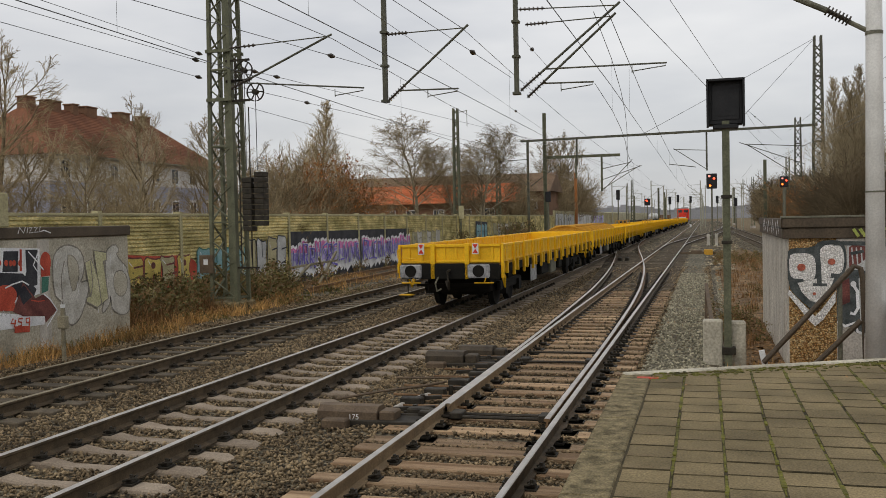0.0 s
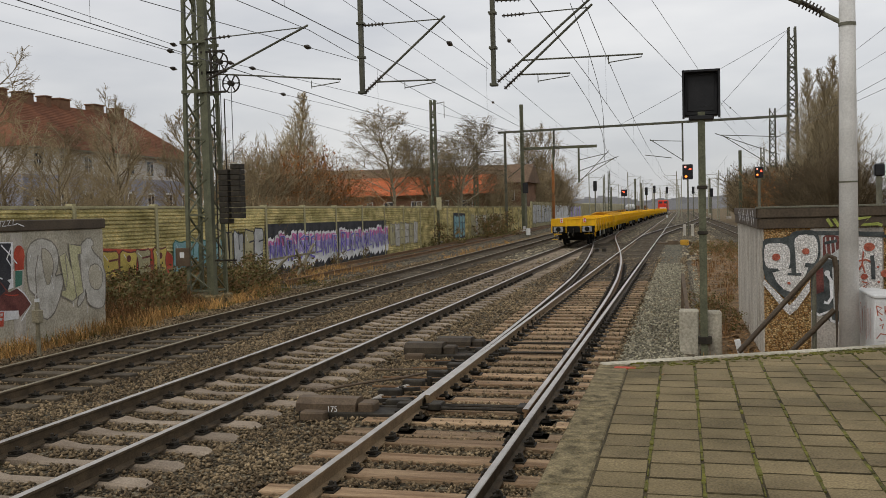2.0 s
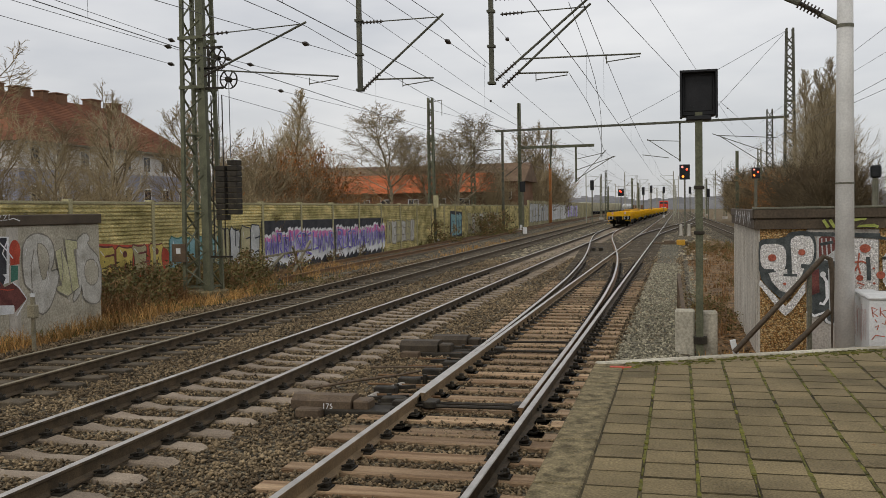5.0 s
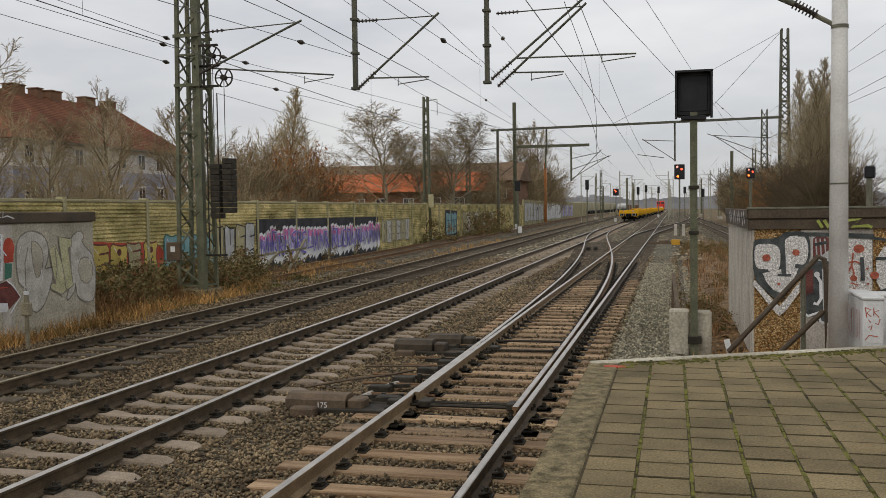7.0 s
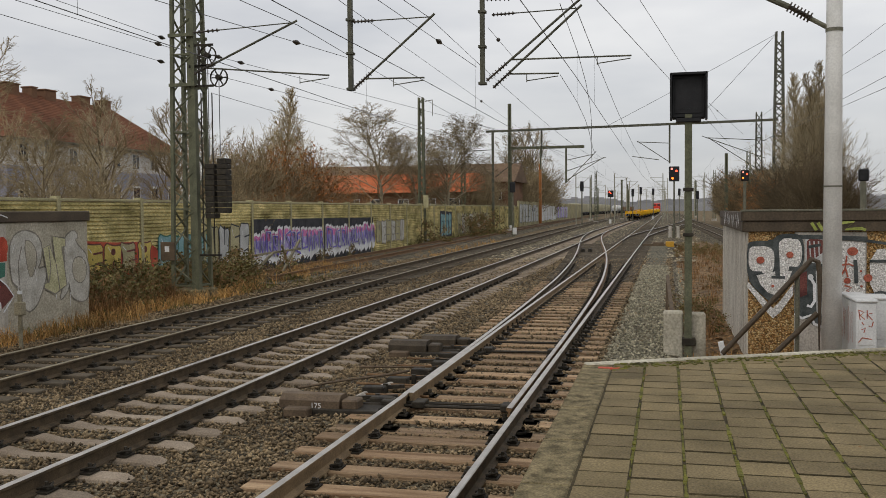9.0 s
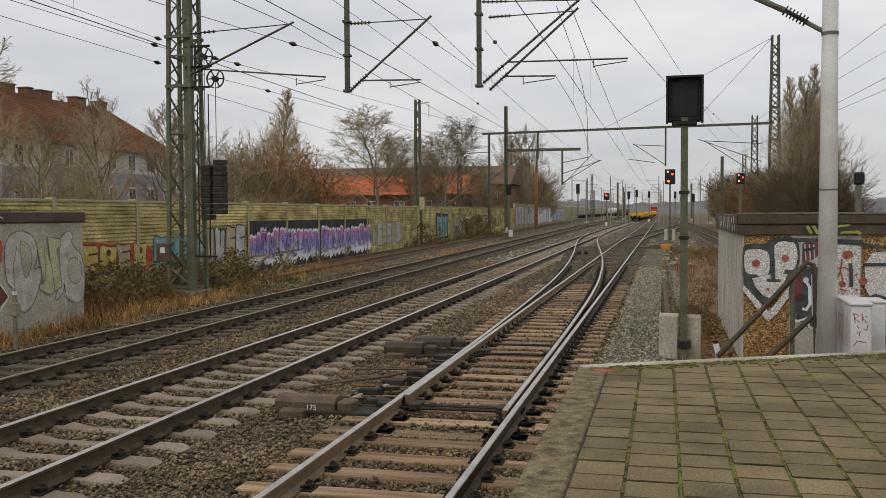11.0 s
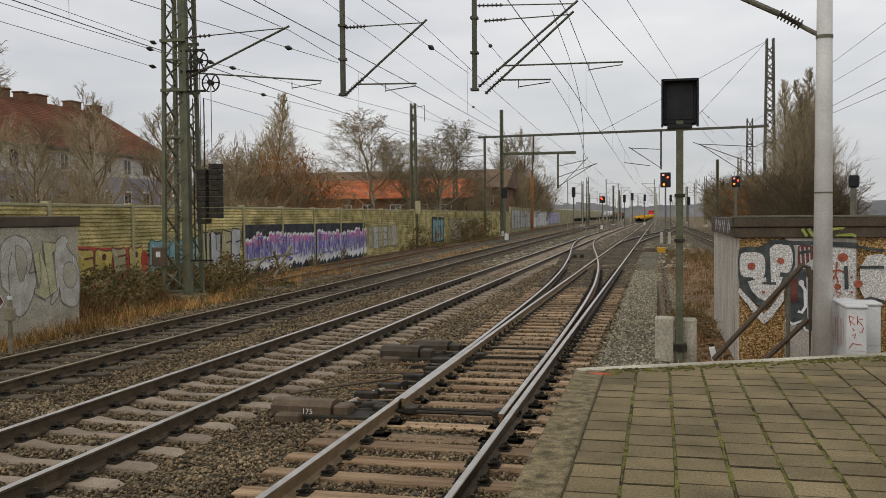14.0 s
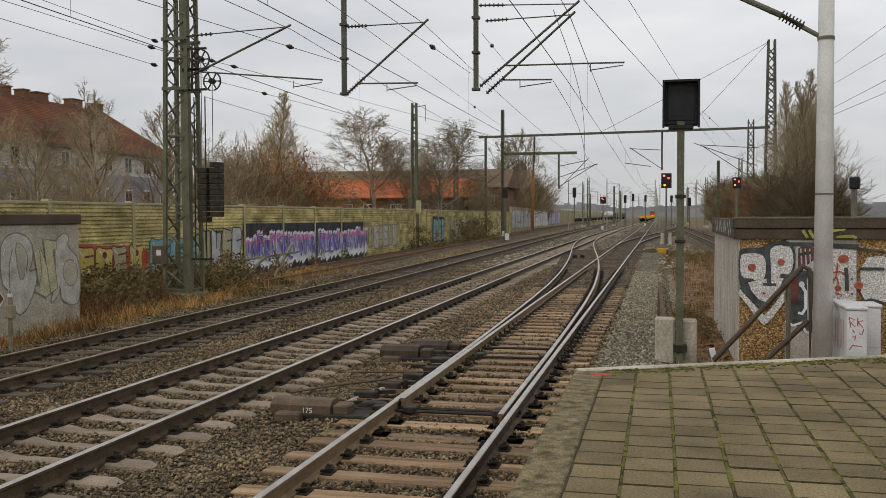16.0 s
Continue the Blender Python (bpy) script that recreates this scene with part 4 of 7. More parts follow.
for a, b in ((0.25, 4.1), (4.5, 9.1), (9.4, 13.6), (13.9, 18.0)):
    jagged_letters(sp, a, b, -0.12, 1.62, rnd)
sp.done("graffiti", wall, "jagged violet, pink and white graffiti letters on black")


def round_off(pts, times=2):
    for _ in range(times):
        pts = [q for (ax, ay), (bx, by) in zip(pts, pts[1:] + pts[:1]) for q in ((ax * 0.75 + bx * 0.25, ay * 0.75 + by * 0.25), (ax * 0.25 + bx * 0.75, ay * 0.25 + by * 0.75))]
    return pts


def grown(pts, d):
    """The outline pts moved outwards by d."""
    n = len(pts)
    turn = 1 if sum(pts[i - 1][0] * pts[i][1] - pts[i][0] * pts[i - 1][1] for i in range(n)) > 0 else -1
    out = []
    for i in range(n):
        (ax, ay), (bx, by) = pts[i - 1], pts[(i + 1) % n]
        k = math.hypot(bx - ax, by - ay) or 1
        out.append((pts[i][0] + turn * (by - ay) / k * d, pts[i][1] - turn * (bx - ax) / k * d))
    return out


def block_letters(sp, x0, count, w, z0, z1, fills, line, rnd, layer=1):
    """Fat sprayed shapes that run into each other: an outline, a fill and dark inner marks, never words."""
    hgt = z1 - z0
    for i in range(count):
        x, lean = x0 + i * w, rnd.uniform(-0.12, 0.12) * w
        body = [(x, z0), (x + w * 0.42, z0 + rnd.uniform(0.0, 0.12) * hgt), (x + w * rnd.uniform(0.85, 1.02), z0 + rnd.uniform(-0.05, 0.05) * hgt), (x + w * rnd.uniform(0.72, 0.95), z0 + hgt * 0.5),
                (x + w * 0.98 + lean, z1 - rnd.uniform(0.0, 0.12) * hgt), (x + w * 0.5 + lean, z1 - rnd.uniform(0.02, 0.16) * hgt), (x + lean, z1), (x + w * rnd.uniform(0.0, 0.14), z0 + hgt * 0.5)]
        edge = round_off(body, 1)
        sp.poly(grown(edge, 0.05), line, layer + i % 2)
        sp.poly(edge, fills[i % len(fills)], layer + 2 + i % 2)
        kind = rnd.randint(0, 3)
        if kind == 0:
            sp.disc(x + w * 0.48 + lean * 0.6, z0 + hgt * 0.68, w * 0.13, hgt * 0.12, line, layer + 4)
            sp.stroke([(x + w * 0.45, z0 + hgt * 0.02), (x + w * 0.5, z0 + hgt * 0.36)], 0.07, line, layer + 4)
        elif kind == 1:
            sp.stroke([(x + w * 0.42, z0 + hgt * 0.3), (x + w * 0.95, z0 + hgt * 0.36)], 0.06, line, layer + 4)
            sp.stroke([(x + w * 0.42 + lean, z0 + hgt * 0.66), (x + w * 0.98 + lean, z0 + hgt * 0.7)], 0.06, line, layer + 4)
        elif kind == 2:
            sp.stroke([(x + w * 0.5 + lean, z1 - hgt * 0.05), (x + w * 0.48, z0 + hgt * 0.5)], 0.07, line, layer + 4)
            sp.stroke([(x + w * 0.35, z0 + hgt * 0.02), (x + w * 0.5, z0 + hgt * 0.3), (x + w * 0.7, z0 + hgt * 0.02)], 0.05, line, layer + 4)
        else:
            sp.stroke([(x + w * 0.9 + lean, z0 + hgt * 0.62), (x + w * 0.4, z0 + hgt * 0.66)], 0.06, line, layer + 4)
            sp.stroke([(x + w * 0.1, z0 + hgt * 0.34), (x + w * 0.6, z0 + hgt * 0.32)], 0.06, line, layer + 4)
        sp.stroke([(x + w * 0.16 + lean, z1 - hgt * 0.14), (x + w * 0.3 + lean * 0.5, z1 - hgt * 0.3)], 0.03, m_white_tag, layer + 5)


sp = Spray(wall_plane(20.0, 0.0))
sp.poly(round_off([(0, 0.2), (8.2, 0.2), (8.0, 1.3), (5.2, 1.35), (4.0, 1.45), (2.2, 1.5), (1.6, 1.95), (0.6, 2.0), (0, 1.6)], 2), m_red_tag, 0)
block_letters(sp, 1.0, 7, 0.95, 0.45, 1.35, [m_yellow_tag, m_yellow_tag, m_panel_post], m_wine_tag, rnd)
block_letters(sp, 8.0, 4, 0.95, 0.35, 1.55, [m_cyan_tag], m_teal_tag, rnd)
sp.done("graffiti", wall, "yellow and red block graffiti with dark outlines")
sp = Spray(wall_plane(31.6, 0.0))
block_letters(sp, 0.2, 4, 0.92, 0.15, 1.8, [m_panel_post, m_grey_tag], m_black_tag, rnd)
sp.done("graffiti", wall, "silver graffiti letters with dark outlines")
sp = Spray(wall_plane(54.3, 0.0))
block_letters(sp, 0.4, 6, 1.15, 0.2, 1.7, [m_panel_post, m_faded_silver], m_faded_edge, rnd)
sp.done("graffiti", wall, "faded silver graffiti letters")
sp = Spray(wall_plane(73.5, 0.0))
sp.poly([(-0.2, 0.0), (4.8, 0.0), (4.9, 2.1), (0.0, 2.2)], m_black_tag, 0)
block_letters(sp, 0.2, 4, 1.1, 0.1, 2.0, [m_cyan_tag], m_black_tag, rnd)
block_letters(sp, 7.5, 9, 2.0, 0.0, 2.0, [m_panel_post, m_faded_silver], m_faded_edge, rnd)
sp.done("graffiti", wall, "turquoise and black graffiti shapes")
sp = Spray(wall_plane(124, 0.0, 0.08))
block_letters(sp, 1, 7, 3.4, 0.3, 3.0, [m_grey_tag], m_black_tag, rnd)
block_letters(sp, 26, 14, 2.2, 0.2, 3.1, [m_white_tag], m_grey_tag, rnd)
block_letters(sp, 58, 9, 3.4, 0.3, 2.9, [m_grey_tag, m_lilac], m_black_tag, rnd)
sp.done("graffiti", tall, "tall white graffiti letters")


# ---- concrete hut beside the third track ----
hut = thing("concrete_hut", "low grey concrete relay hut with a flat roof, sprayed with graffiti", "hut")
HX = -13.05
part("wall_panel", Geo().box(HX - 3.4, HX, 8.0, 18.66, -0.5, 2.10, 0.02), m_hut, hut)
part("roof_slab", Geo().box(HX - 3.55, HX + 0.05, 7.9, 18.70, 2.10, 2.33, 0.02), m_brown_metal, hut, "dark bituminous flat roof slab")
part("pilaster", Geo().box(HX, HX + 0.006, 15.6, 15.95, -0.4, 2.07, 0.002), m_concrete_pale, hut)
hp = pose(HX + 0.004, 16.68, 0) @ Matrix(((0, 0, 1, 0), (1, 0, 0, 0), (0, 1, 0, 0), (0, 0, 0, 1)))
sp = Spray(hp)
def fat(pts, fill, lay, holes=(), soft=2):
    edge = round_off(pts, soft)
    sp.poly(grown(edge, 0.035), m_faded_edge, lay)
    sp.poly(edge, fill, lay + 1)
    for hpts in holes:
        hole = round_off(list(hpts), soft)
        sp.poly(grown(hole, 0.025), m_faded_edge, lay + 2)
        sp.poly(hole, m_hut, lay + 3)


fat([(-0.64, 1.53), (-0.55, 1.78), (-0.32, 1.91), (-0.07, 1.92), (0.22, 1.82), (0.36, 1.60), (0.32, 1.29), (0.18, 1.08), (0.51, 1.14), (0.45, 0.85), (0.26, 0.49), (0.10, 0.29), (-0.14, 0.21), (-0.27, 0.43), (-0.34, 0.73), (-0.48, 0.81), (-0.60, 0.93)], m_faded_silver, 1,
    ([(-0.19, 1.72), (-0.01, 1.70), (0.17, 1.51), (0.17, 1.21), (-0.01, 0.89), (-0.11, 1.14)],), 1)
fat([(0.39, 1.53), (0.59, 1.59), (0.80, 1.17), (0.71, 1.78), (1.13, 1.71), (1.12, 1.56), (1.00, 1.54), (1.14, 0.69), (0.75, 0.53), (0.41, 0.68), (0.41, 0.76), (0.55, 0.78)], m_faded_lime, 15, (), 0)
fat([(1.13, 1.75), (1.45, 1.91), (1.61, 1.76), (1.45, 1.65), (1.99, 1.25), (1.95, 0.39), (1.83, 0.27), (1.57, 0.28), (1.31, 0.42), (1.28, 0.65), (1.22, 0.78), (1.23, 0.59), (0.96, 0.36), (0.94, 0.48), (1.14, 0.79), (1.10, 1.56)], m_faded_silver, 9,
    ([(1.39, 1.23), (1.67, 1.30), (1.88, 1.13), (1.86, 0.80), (1.64, 0.67), (1.39, 0.84)],), 1)
sp.stroke([(0.57, 1.56), (0.62, 1.08), (0.54, 0.77)], 0.03, m_faded_edge, 20)
sp.stroke([(0.80, 1.17), (0.86, 0.88), (0.91, 0.58)], 0.03, m_faded_edge, 20)
sp.stroke([(-0.28, 1.60), (-0.39, 1.27), (-0.38, 0.80)], 0.03, m_faded_edge, 13)
for i in range(7):
    x, z = rnd.uniform(-0.5, 1.8), rnd.uniform(0.35, 1.8)
    sp.stroke([(x, z), (x + rnd.uniform(-0.08, 0.08), z - rnd.uniform(0.15, 0.4))], 0.012, m_white_tag, 14)
sp.done("graffiti", hut, "faded silver and lime graffiti letters")
sp = Spray(hp)
sp.poly([(-2.66, 1.97), (-1.01, 1.89), (-1.05, 0.97), (-2.72, 0.69)], m_white_tag, 0)
sp.poly([(-2.01, 1.87), (-1.61, 1.86), (-1.65, 1.45), (-2.06, 1.47)], m_black_tag, 1)
sp.poly([(-1.42, 1.88), (-1.07, 1.87), (-1.11, 1.15), (-1.53, 1.12), (-1.41, 1.45)], m_black_tag, 1)
sp.poly([(-2.66, 1.90), (-2.15, 1.88), (-2.17, 1.50), (-2.68, 1.51)], m_black_tag, 1)
sp.poly([(-2.68, 1.51), (-1.51, 1.41), (-1.14, 1.07), (-1.22, 0.93), (-2.71, 1.00)], m_black_tag, 1)
sp.poly([(-0.98, 1.72), (-0.71, 1.74), (-0.73, 1.32), (-1.00, 1.31)], m_red_tag, 2)
sp.disc(-0.85, 1.60, 0.160, 0.220, m_red_tag, 2)
sp.poly([(-0.98, 1.31), (-0.77, 1.29), (-0.80, 1.01), (-1.00, 0.97)], m_teal_tag, 2)
sp.poly([(-2.70, 1.21), (-1.83, 1.12), (-1.73, 0.69), (-2.72, 0.77)], m_red_tag, 3)
sp.disc(-2.02, 1.00, 0.320, 0.220, m_red_tag, 3)
sp.poly([(-1.82, 0.68), (-1.52, 1.24), (-1.19, 0.89), (-0.92, 0.96), (-0.56, 0.60), (-0.91, 0.36), (-0.94, 0.50), (-1.55, 0.56)], m_wine_tag, 4)
sp.poly([(-1.68, 1.08), (-1.49, 1.18), (-1.28, 0.93), (-1.54, 0.79)], m_black_tag, 5)
sp.poly([(-2.72, 0.77), (-0.91, 0.50), (-0.95, 0.33), (-2.74, 0.37)], m_white_tag, 2)
sp.poly([(-1.79, 0.39), (-1.37, 0.35), (-1.38, 0.23), (-1.80, 0.26)], m_red_tag, 3)
sp.disc(-1.96, 1.64, 0.050, 0.060, m_red_tag, 6)
sp.disc(-1.84, 1.63, 0.050, 0.060, m_red_tag, 6)
sp.disc(-1.75, 1.63, 0.050, 0.060, m_red_tag, 6)
sp.disc(-1.59, 1.62, 0.050, 0.060, m_red_tag, 6)
sp.disc(-2.14, 1.65, 0.050, 0.060, m_red_tag, 6)
sp.disc(-2.31, 1.66, 0.050, 0.060, m_red_tag, 6)
sp.stroke([(-2.01, 1.16), (-1.80, 1.22), (-1.55, 1.26), (-1.36, 1.17)], 0.030, m_white_tag, 6)
sp.stroke([(-0.95, 0.96), (-0.76, 0.83), (-0.56, 0.59), (-0.71, 0.45), (-0.88, 0.28)], 0.030, m_white_tag, 6)
sp.stroke([(-1.36, 1.84), (-1.12, 1.64), (-0.93, 1.45)], 0.030, m_white_tag, 6)
sp.stroke([(-1.07, 1.82), (-1.22, 1.56), (-1.03, 1.32)], 0.030, m_white_tag, 6)
sp.stroke([(-1.32, 0.86), (-1.12, 0.82), (-0.93, 0.82)], 0.020, m_red_tag, 6)
sp.stroke([(-1.55, 1.89), (-1.57, 1.46)], 0.060, m_red_tag, 2)
sp.stroke([(-1.83, 0.55), (-1.90, 0.46), (-1.76, 0.44)], 0.035, m_red_tag, 6)
sp.stroke([(-1.77, 0.52), (-1.81, 0.37)], 0.035, m_red_tag, 6)
sp.stroke([(-1.57, 0.52), (-1.68, 0.53), (-1.70, 0.47), (-1.61, 0.45), (-1.61, 0.38), (-1.72, 0.38)], 0.035, m_red_tag, 6)
sp.stroke([(-1.39, 0.42), (-1.48, 0.43), (-1.48, 0.51), (-1.38, 0.51), (-1.39, 0.42), (-1.41, 0.33)], 0.035, m_red_tag, 6)
sp.stroke([(-2.16, 0.63), (-2.08, 0.73), (-2.04, 0.62), (-1.94, 0.69), (-1.89, 0.58)], 0.020, m_grey_tag, 6)
sp.done("graffiti", hut, "red, black and white graffiti picture")
sp = Spray(pose(HX + 0.052, 16.68, 0) @ Matrix(((0, 0, 1, 0), (1, 0, 0, 0), (0, 1, 0, 0), (0, 0, 0, 1))))
sp.stroke([(-1.66, 2.20), (-1.61, 2.32), (-1.50, 2.21), (-1.45, 2.33)], 0.022, m_white_tag, 0)
sp.stroke([(-1.41, 2.21), (-1.39, 2.32)], 0.022, m_white_tag, 0)
sp.stroke([(-1.36, 2.31), (-1.26, 2.32), (-1.35, 2.21), (-1.23, 2.22)], 0.022, m_white_tag, 0)
sp.stroke([(-1.20, 2.32), (-1.11, 2.33), (-1.20, 2.22), (-1.09, 2.23)], 0.022, m_white_tag, 0)
sp.stroke([(-1.03, 2.35), (-1.05, 2.23), (-0.92, 2.26), (-0.82, 2.23), (-0.72, 2.20)], 0.022, m_white_tag, 0)
sp.done("graffiti", hut, "thin white scrawl on the roof edge")
hutbox = thing("beige_cabinet", "beige sheet-metal cabinet on the hut roof", "cabinet")
part("body", Geo().box(-13.35, -12.95, 14.3, 14.75, 2.335, 3.0, 0.02), m_panel_post, hutbox)

cp = thing("cable_post", "rusty cable post with a small box", "post", m=pose(-11.6, 14.5, -0.35))
part("post", Geo().bar((0, 0, 0), (0, 0, 1.15), 0.055), m_weathered_bar, cp)
part("box", Geo().box(-0.08, 0.08, -0.07, 0.07, 0.76, 1.0, 0.015), m_weathered_bar, cp)
part("cap", Geo().tube([(0, 0, 1.15), (0, 0, 1.21)], 0.045, 8), m_white, cp)

# ---- pebble-dashed building at the platform end ----
shed = thing("pebble_building", "low pebble-dashed station building with a brown metal roof edge and graffiti", "building")
SX, SY = 1.31, 16.4
part("front_wall", Geo().box(SX + 0.03, 8.5, SY, SY + 0.3, -0.6, 1.9), m_pebble, shed, "yellow-brown pebble-dashed wall")
part("side_wall", Geo().box(SX, SX + 0.03, SY - 0.003, 23.0, -0.6, 1.9, 0.005), m_concrete_pale, shed, "ribbed pale concrete side wall")
g = Geo()
for i in range(22):
    yy = SY + 0.1 + i * 0.3
    g.box(SX - 0.018, SX + 0.002, yy, yy + 0.16, -0.55, 1.9, 0.006)
part("side_ribs", g, m_concrete_pale, shed)
part("back_wall", Geo().box(SX + 0.28, 8.5, 22.7, 23.0, -0.6, 1.9), m_concrete, shed)
part("right_wall", Geo().box(8.2, 8.5, SY + 0.3, 22.7, -0.6, 1.9), m_concrete, shed)
part("roof", Geo().box(SX - 0.02, 8.6, SY - 0.02, 23.1, 1.9, 2.16, 0.0), m_brown_metal, shed)
part("lower_fascia", Geo().box(SX - 0.05, 8.62, SY - 0.06, SY - 0.021, 1.86, 2.03, 0.006), m_brown_metal, shed)
part("upper_fascia", Geo().box(SX - 0.07, 8.64, SY - 0.09, SY - 0.022, 2.045, 2.20, 0.006), m_brown_metal, shed)
part("side_fascia", Geo().box(SX - 0.07, SX - 0.021, SY - 0.02, 23.1, 1.86, 2.03, 0.006), m_brown_metal, shed)
part("side_fascia", Geo().box(SX - 0.09, SX - 0.022, SY - 0.02, 23.1, 2.045, 2.20, 0.006), m_brown_metal, shed)
part("roof_trim", Geo().box(SX - 0.10, 8.66, SY - 0.10, SY + 0.02, 2.20, 2.235, 0.006), m_grey_steel, shed)
part("concrete_panel", Geo().box(SX + 0.77, SX + 1.89, SY - 0.03, SY - 0.001, -0.6, 1.85, 0.004), m_concrete, shed)
fp = pose(SX, SY - 0.033, 0) @ Matrix(((1, 0, 0, 0), (0, 0, -1, 0), (0, 1, 0, 0), (0, 0, 0, 1)))
sp = Spray(fp)


# pale face: dark outline, two eye fields, pointed chin
sp.poly(round_off([(-0.0, 1.63), (0.06, 1.7), (0.42, 1.71), (0.49, 1.81), (0.71, 1.83), (0.85, 1.81), (0.92, 1.67), (0.92, 1.32), (0.78, 1.14), (0.67, 0.96), (0.55, 0.77), (0.43, 0.62), (0.17, 0.86), (0.01, 1.05)], 1), m_outline_tag, 1)
sp.poly([(0.03, 1.0), (0.43, 0.56), (0.55, 0.7), (0.75, 0.98), (0.75, 0.8), (0.55, 0.5), (0.43, 0.39), (0.35, 0.47), (0.0, 0.93)], m_speckle_tag, 0)
sp.poly(round_off([(0.03, 1.57), (0.12, 1.62), (0.37, 1.61), (0.45, 1.5), (0.44, 1.2), (0.36, 1.15), (0.12, 1.17), (0.03, 1.26)], 1), m_speckle_tag, 2)
sp.poly(round_off([(0.52, 1.74), (0.8, 1.76), (0.88, 1.65), (0.89, 1.41), (0.82, 1.25), (0.67, 1.22), (0.54, 1.12), (0.51, 1.5)], 1), m_speckle_tag, 2)
sp.poly([(0.16, 1.12), (0.42, 1.18), (0.52, 1.2), (0.73, 1.2), (0.69, 1.08), (0.55, 0.87), (0.44, 0.79), (0.34, 0.83), (0.22, 0.97)], m_speckle_tag, 2)
for pts, w in (([(0.47, 1.66), (0.49, 1.4), (0.5, 1.09)], 0.075), ([(0.4, 1.09), (0.62, 1.085)], 0.045), ([(0.1, 1.165), (0.25, 1.16)], 0.05), ([(0.68, 1.25), (0.86, 1.23)], 0.055)):
    sp.stroke(pts, w, m_outline_tag, 3)
for x, y, a in ((0.22, 1.38, 0.066), (0.69, 1.47, 0.058), (0.42, 0.94, 0.026)):
    sp.disc(x, y, a, a * 0.92, m_rust_dot, 4)
# dark red and black letters between the face and the mast
sp.poly([(0.93, 1.78), (1.45, 1.82), (1.45, 1.3), (0.93, 1.32)], m_grey_tag, 0)
sp.stroke([(0.72, 1.77), (1.0, 1.77), (1.9, 1.74)], 0.07, m_outline_tag, 2)
sp.poly([(0.96, 1.7), (1.02, 1.75), (1.2, 1.72), (1.26, 1.55), (1.1, 1.42), (0.96, 1.38)], m_wine_tag, 1)
for x in (1.0, 1.07, 1.14):
    sp.stroke([(x, 1.7), (x + 0.02, 1.4)], 0.022, m_grey_tag, 3)
sp.poly([(0.77, 1.2), (0.98, 1.34), (1.4, 1.3), (1.4, 0.3), (1.07, 0.28), (0.98, 0.38), (0.77, 0.47)], m_outline_tag, 1)
sp.poly([(0.82, 1.12), (0.96, 1.2), (0.97, 0.8), (0.83, 0.74)], m_wine_tag, 2)
sp.poly([(1.1, 1.2), (1.38, 1.2), (1.36, 0.5), (1.12, 0.46)], m_grey_tag, 2)
sp.stroke([(1.0, 1.12), (1.08, 0.98), (1.09, 0.7), (1.03, 0.6), (0.97, 0.62)], 0.05, m_white_tag, 3)
sp.disc(1.02, 1.1, 0.045, 0.05, m_white_tag, 4)
sp.stroke([(0.77, 0.48), (0.89, 0.40), (1.04, 0.46), (1.08, 0.31), (1.24, 0.25)], 0.045, m_white_tag, 3)
sp.stroke([(0.98, 1.6), (1.18, 1.64)], 0.05, m_outline_tag, 3)
# grey field with red marks beyond the mast
sp.poly([(1.45, 1.7), (1.87, 1.69), (1.87, 0.6), (1.45, 0.6)], m_speckle_tag, 0)
sp.disc(1.67, 1.53, 0.085, 0.07, m_rust_dot, 3)
for x, y, a in ((1.59, 1.04, 0.055), (1.91, 1.09, 0.07), (1.81, 0.95, 0.022), (1.72, 1.36, 0.02), (1.8, 1.2, 0.02)):
    sp.disc(x, y, a, a * 0.9, m_rust_dot, 3)
for pts in ([(1.58, 1.46), (1.56, 1.25), (1.6, 1.1)], [(1.5, 1.3), (1.62, 1.32), (1.7, 1.28)], [(1.56, 1.25), (1.5, 1.14)], [(1.55, 0.96), (1.66, 0.93), (1.58, 0.88), (1.67, 0.83), (1.56, 0.79)]):
    sp.stroke(pts, 0.026, m_rust_dot, 3)
sp.stroke([(1.71, 1.39), (1.725, 1.2), (1.73, 1.0)], 0.062, m_outline_tag, 3)
sp.stroke([(1.5, 1.745), (1.8, 1.72), (2.3, 1.64)], 0.045, m_outline_tag, 4)
sp.poly(round_off([(1.93, 1.55), (2.4, 1.6), (2.5, 1.1), (2.3, 0.75), (1.95, 0.8)], 1), m_speckle_tag, 1)
sp.stroke([(1.93, 1.37), (2.3, 1.37)], 0.05, m_outline_tag, 3)
sp.stroke([(1.95, 0.8), (2.1, 0.86), (2.3, 0.8)], 0.05, m_outline_tag, 3)
sp.done("graffiti", shed, "graffiti of a pale shape with dark outlines and red dots")
sp = Spray(pose(SX, SY - 0.092, 0) @ Matrix(((1, 0, 0, 0), (0, 0, -1, 0), (0, 1, 0, 0), (0, 0, 0, 1))))
for i in range(4):
    sp.stroke([(1.02 + i * 0.1, 2.01), (1.1 + i * 0.1, 1.88)], 0.05, m_green_spray, 0)
sp.stroke([(1.48, 2.0), (1.68, 2.02), (1.55, 1.9), (1.8, 1.91), (1.86, 1.88)], 0.05, m_green_spray, 0)
sp.done("graffiti", shed, "green spray scribble on the roof edge")
sp = Spray(pose(SX - 0.093, SY, 0) @ Matrix(((0, 0, -1, 0), (1, 0, 0, 0), (0, 1, 0, 0), (0, 0, 0, 1))))
for i in range(4):
    sp.stroke([(0.4 + i * 1.2, 1.95), (0.7 + i * 1.2, 2.16), (0.9 + i * 1.2, 1.92), (1.2 + i * 1.2, 2.14)], 0.06, m_white_tag, 0)
sp.done("graffiti", shed, "white scrawl on the side roof edge")

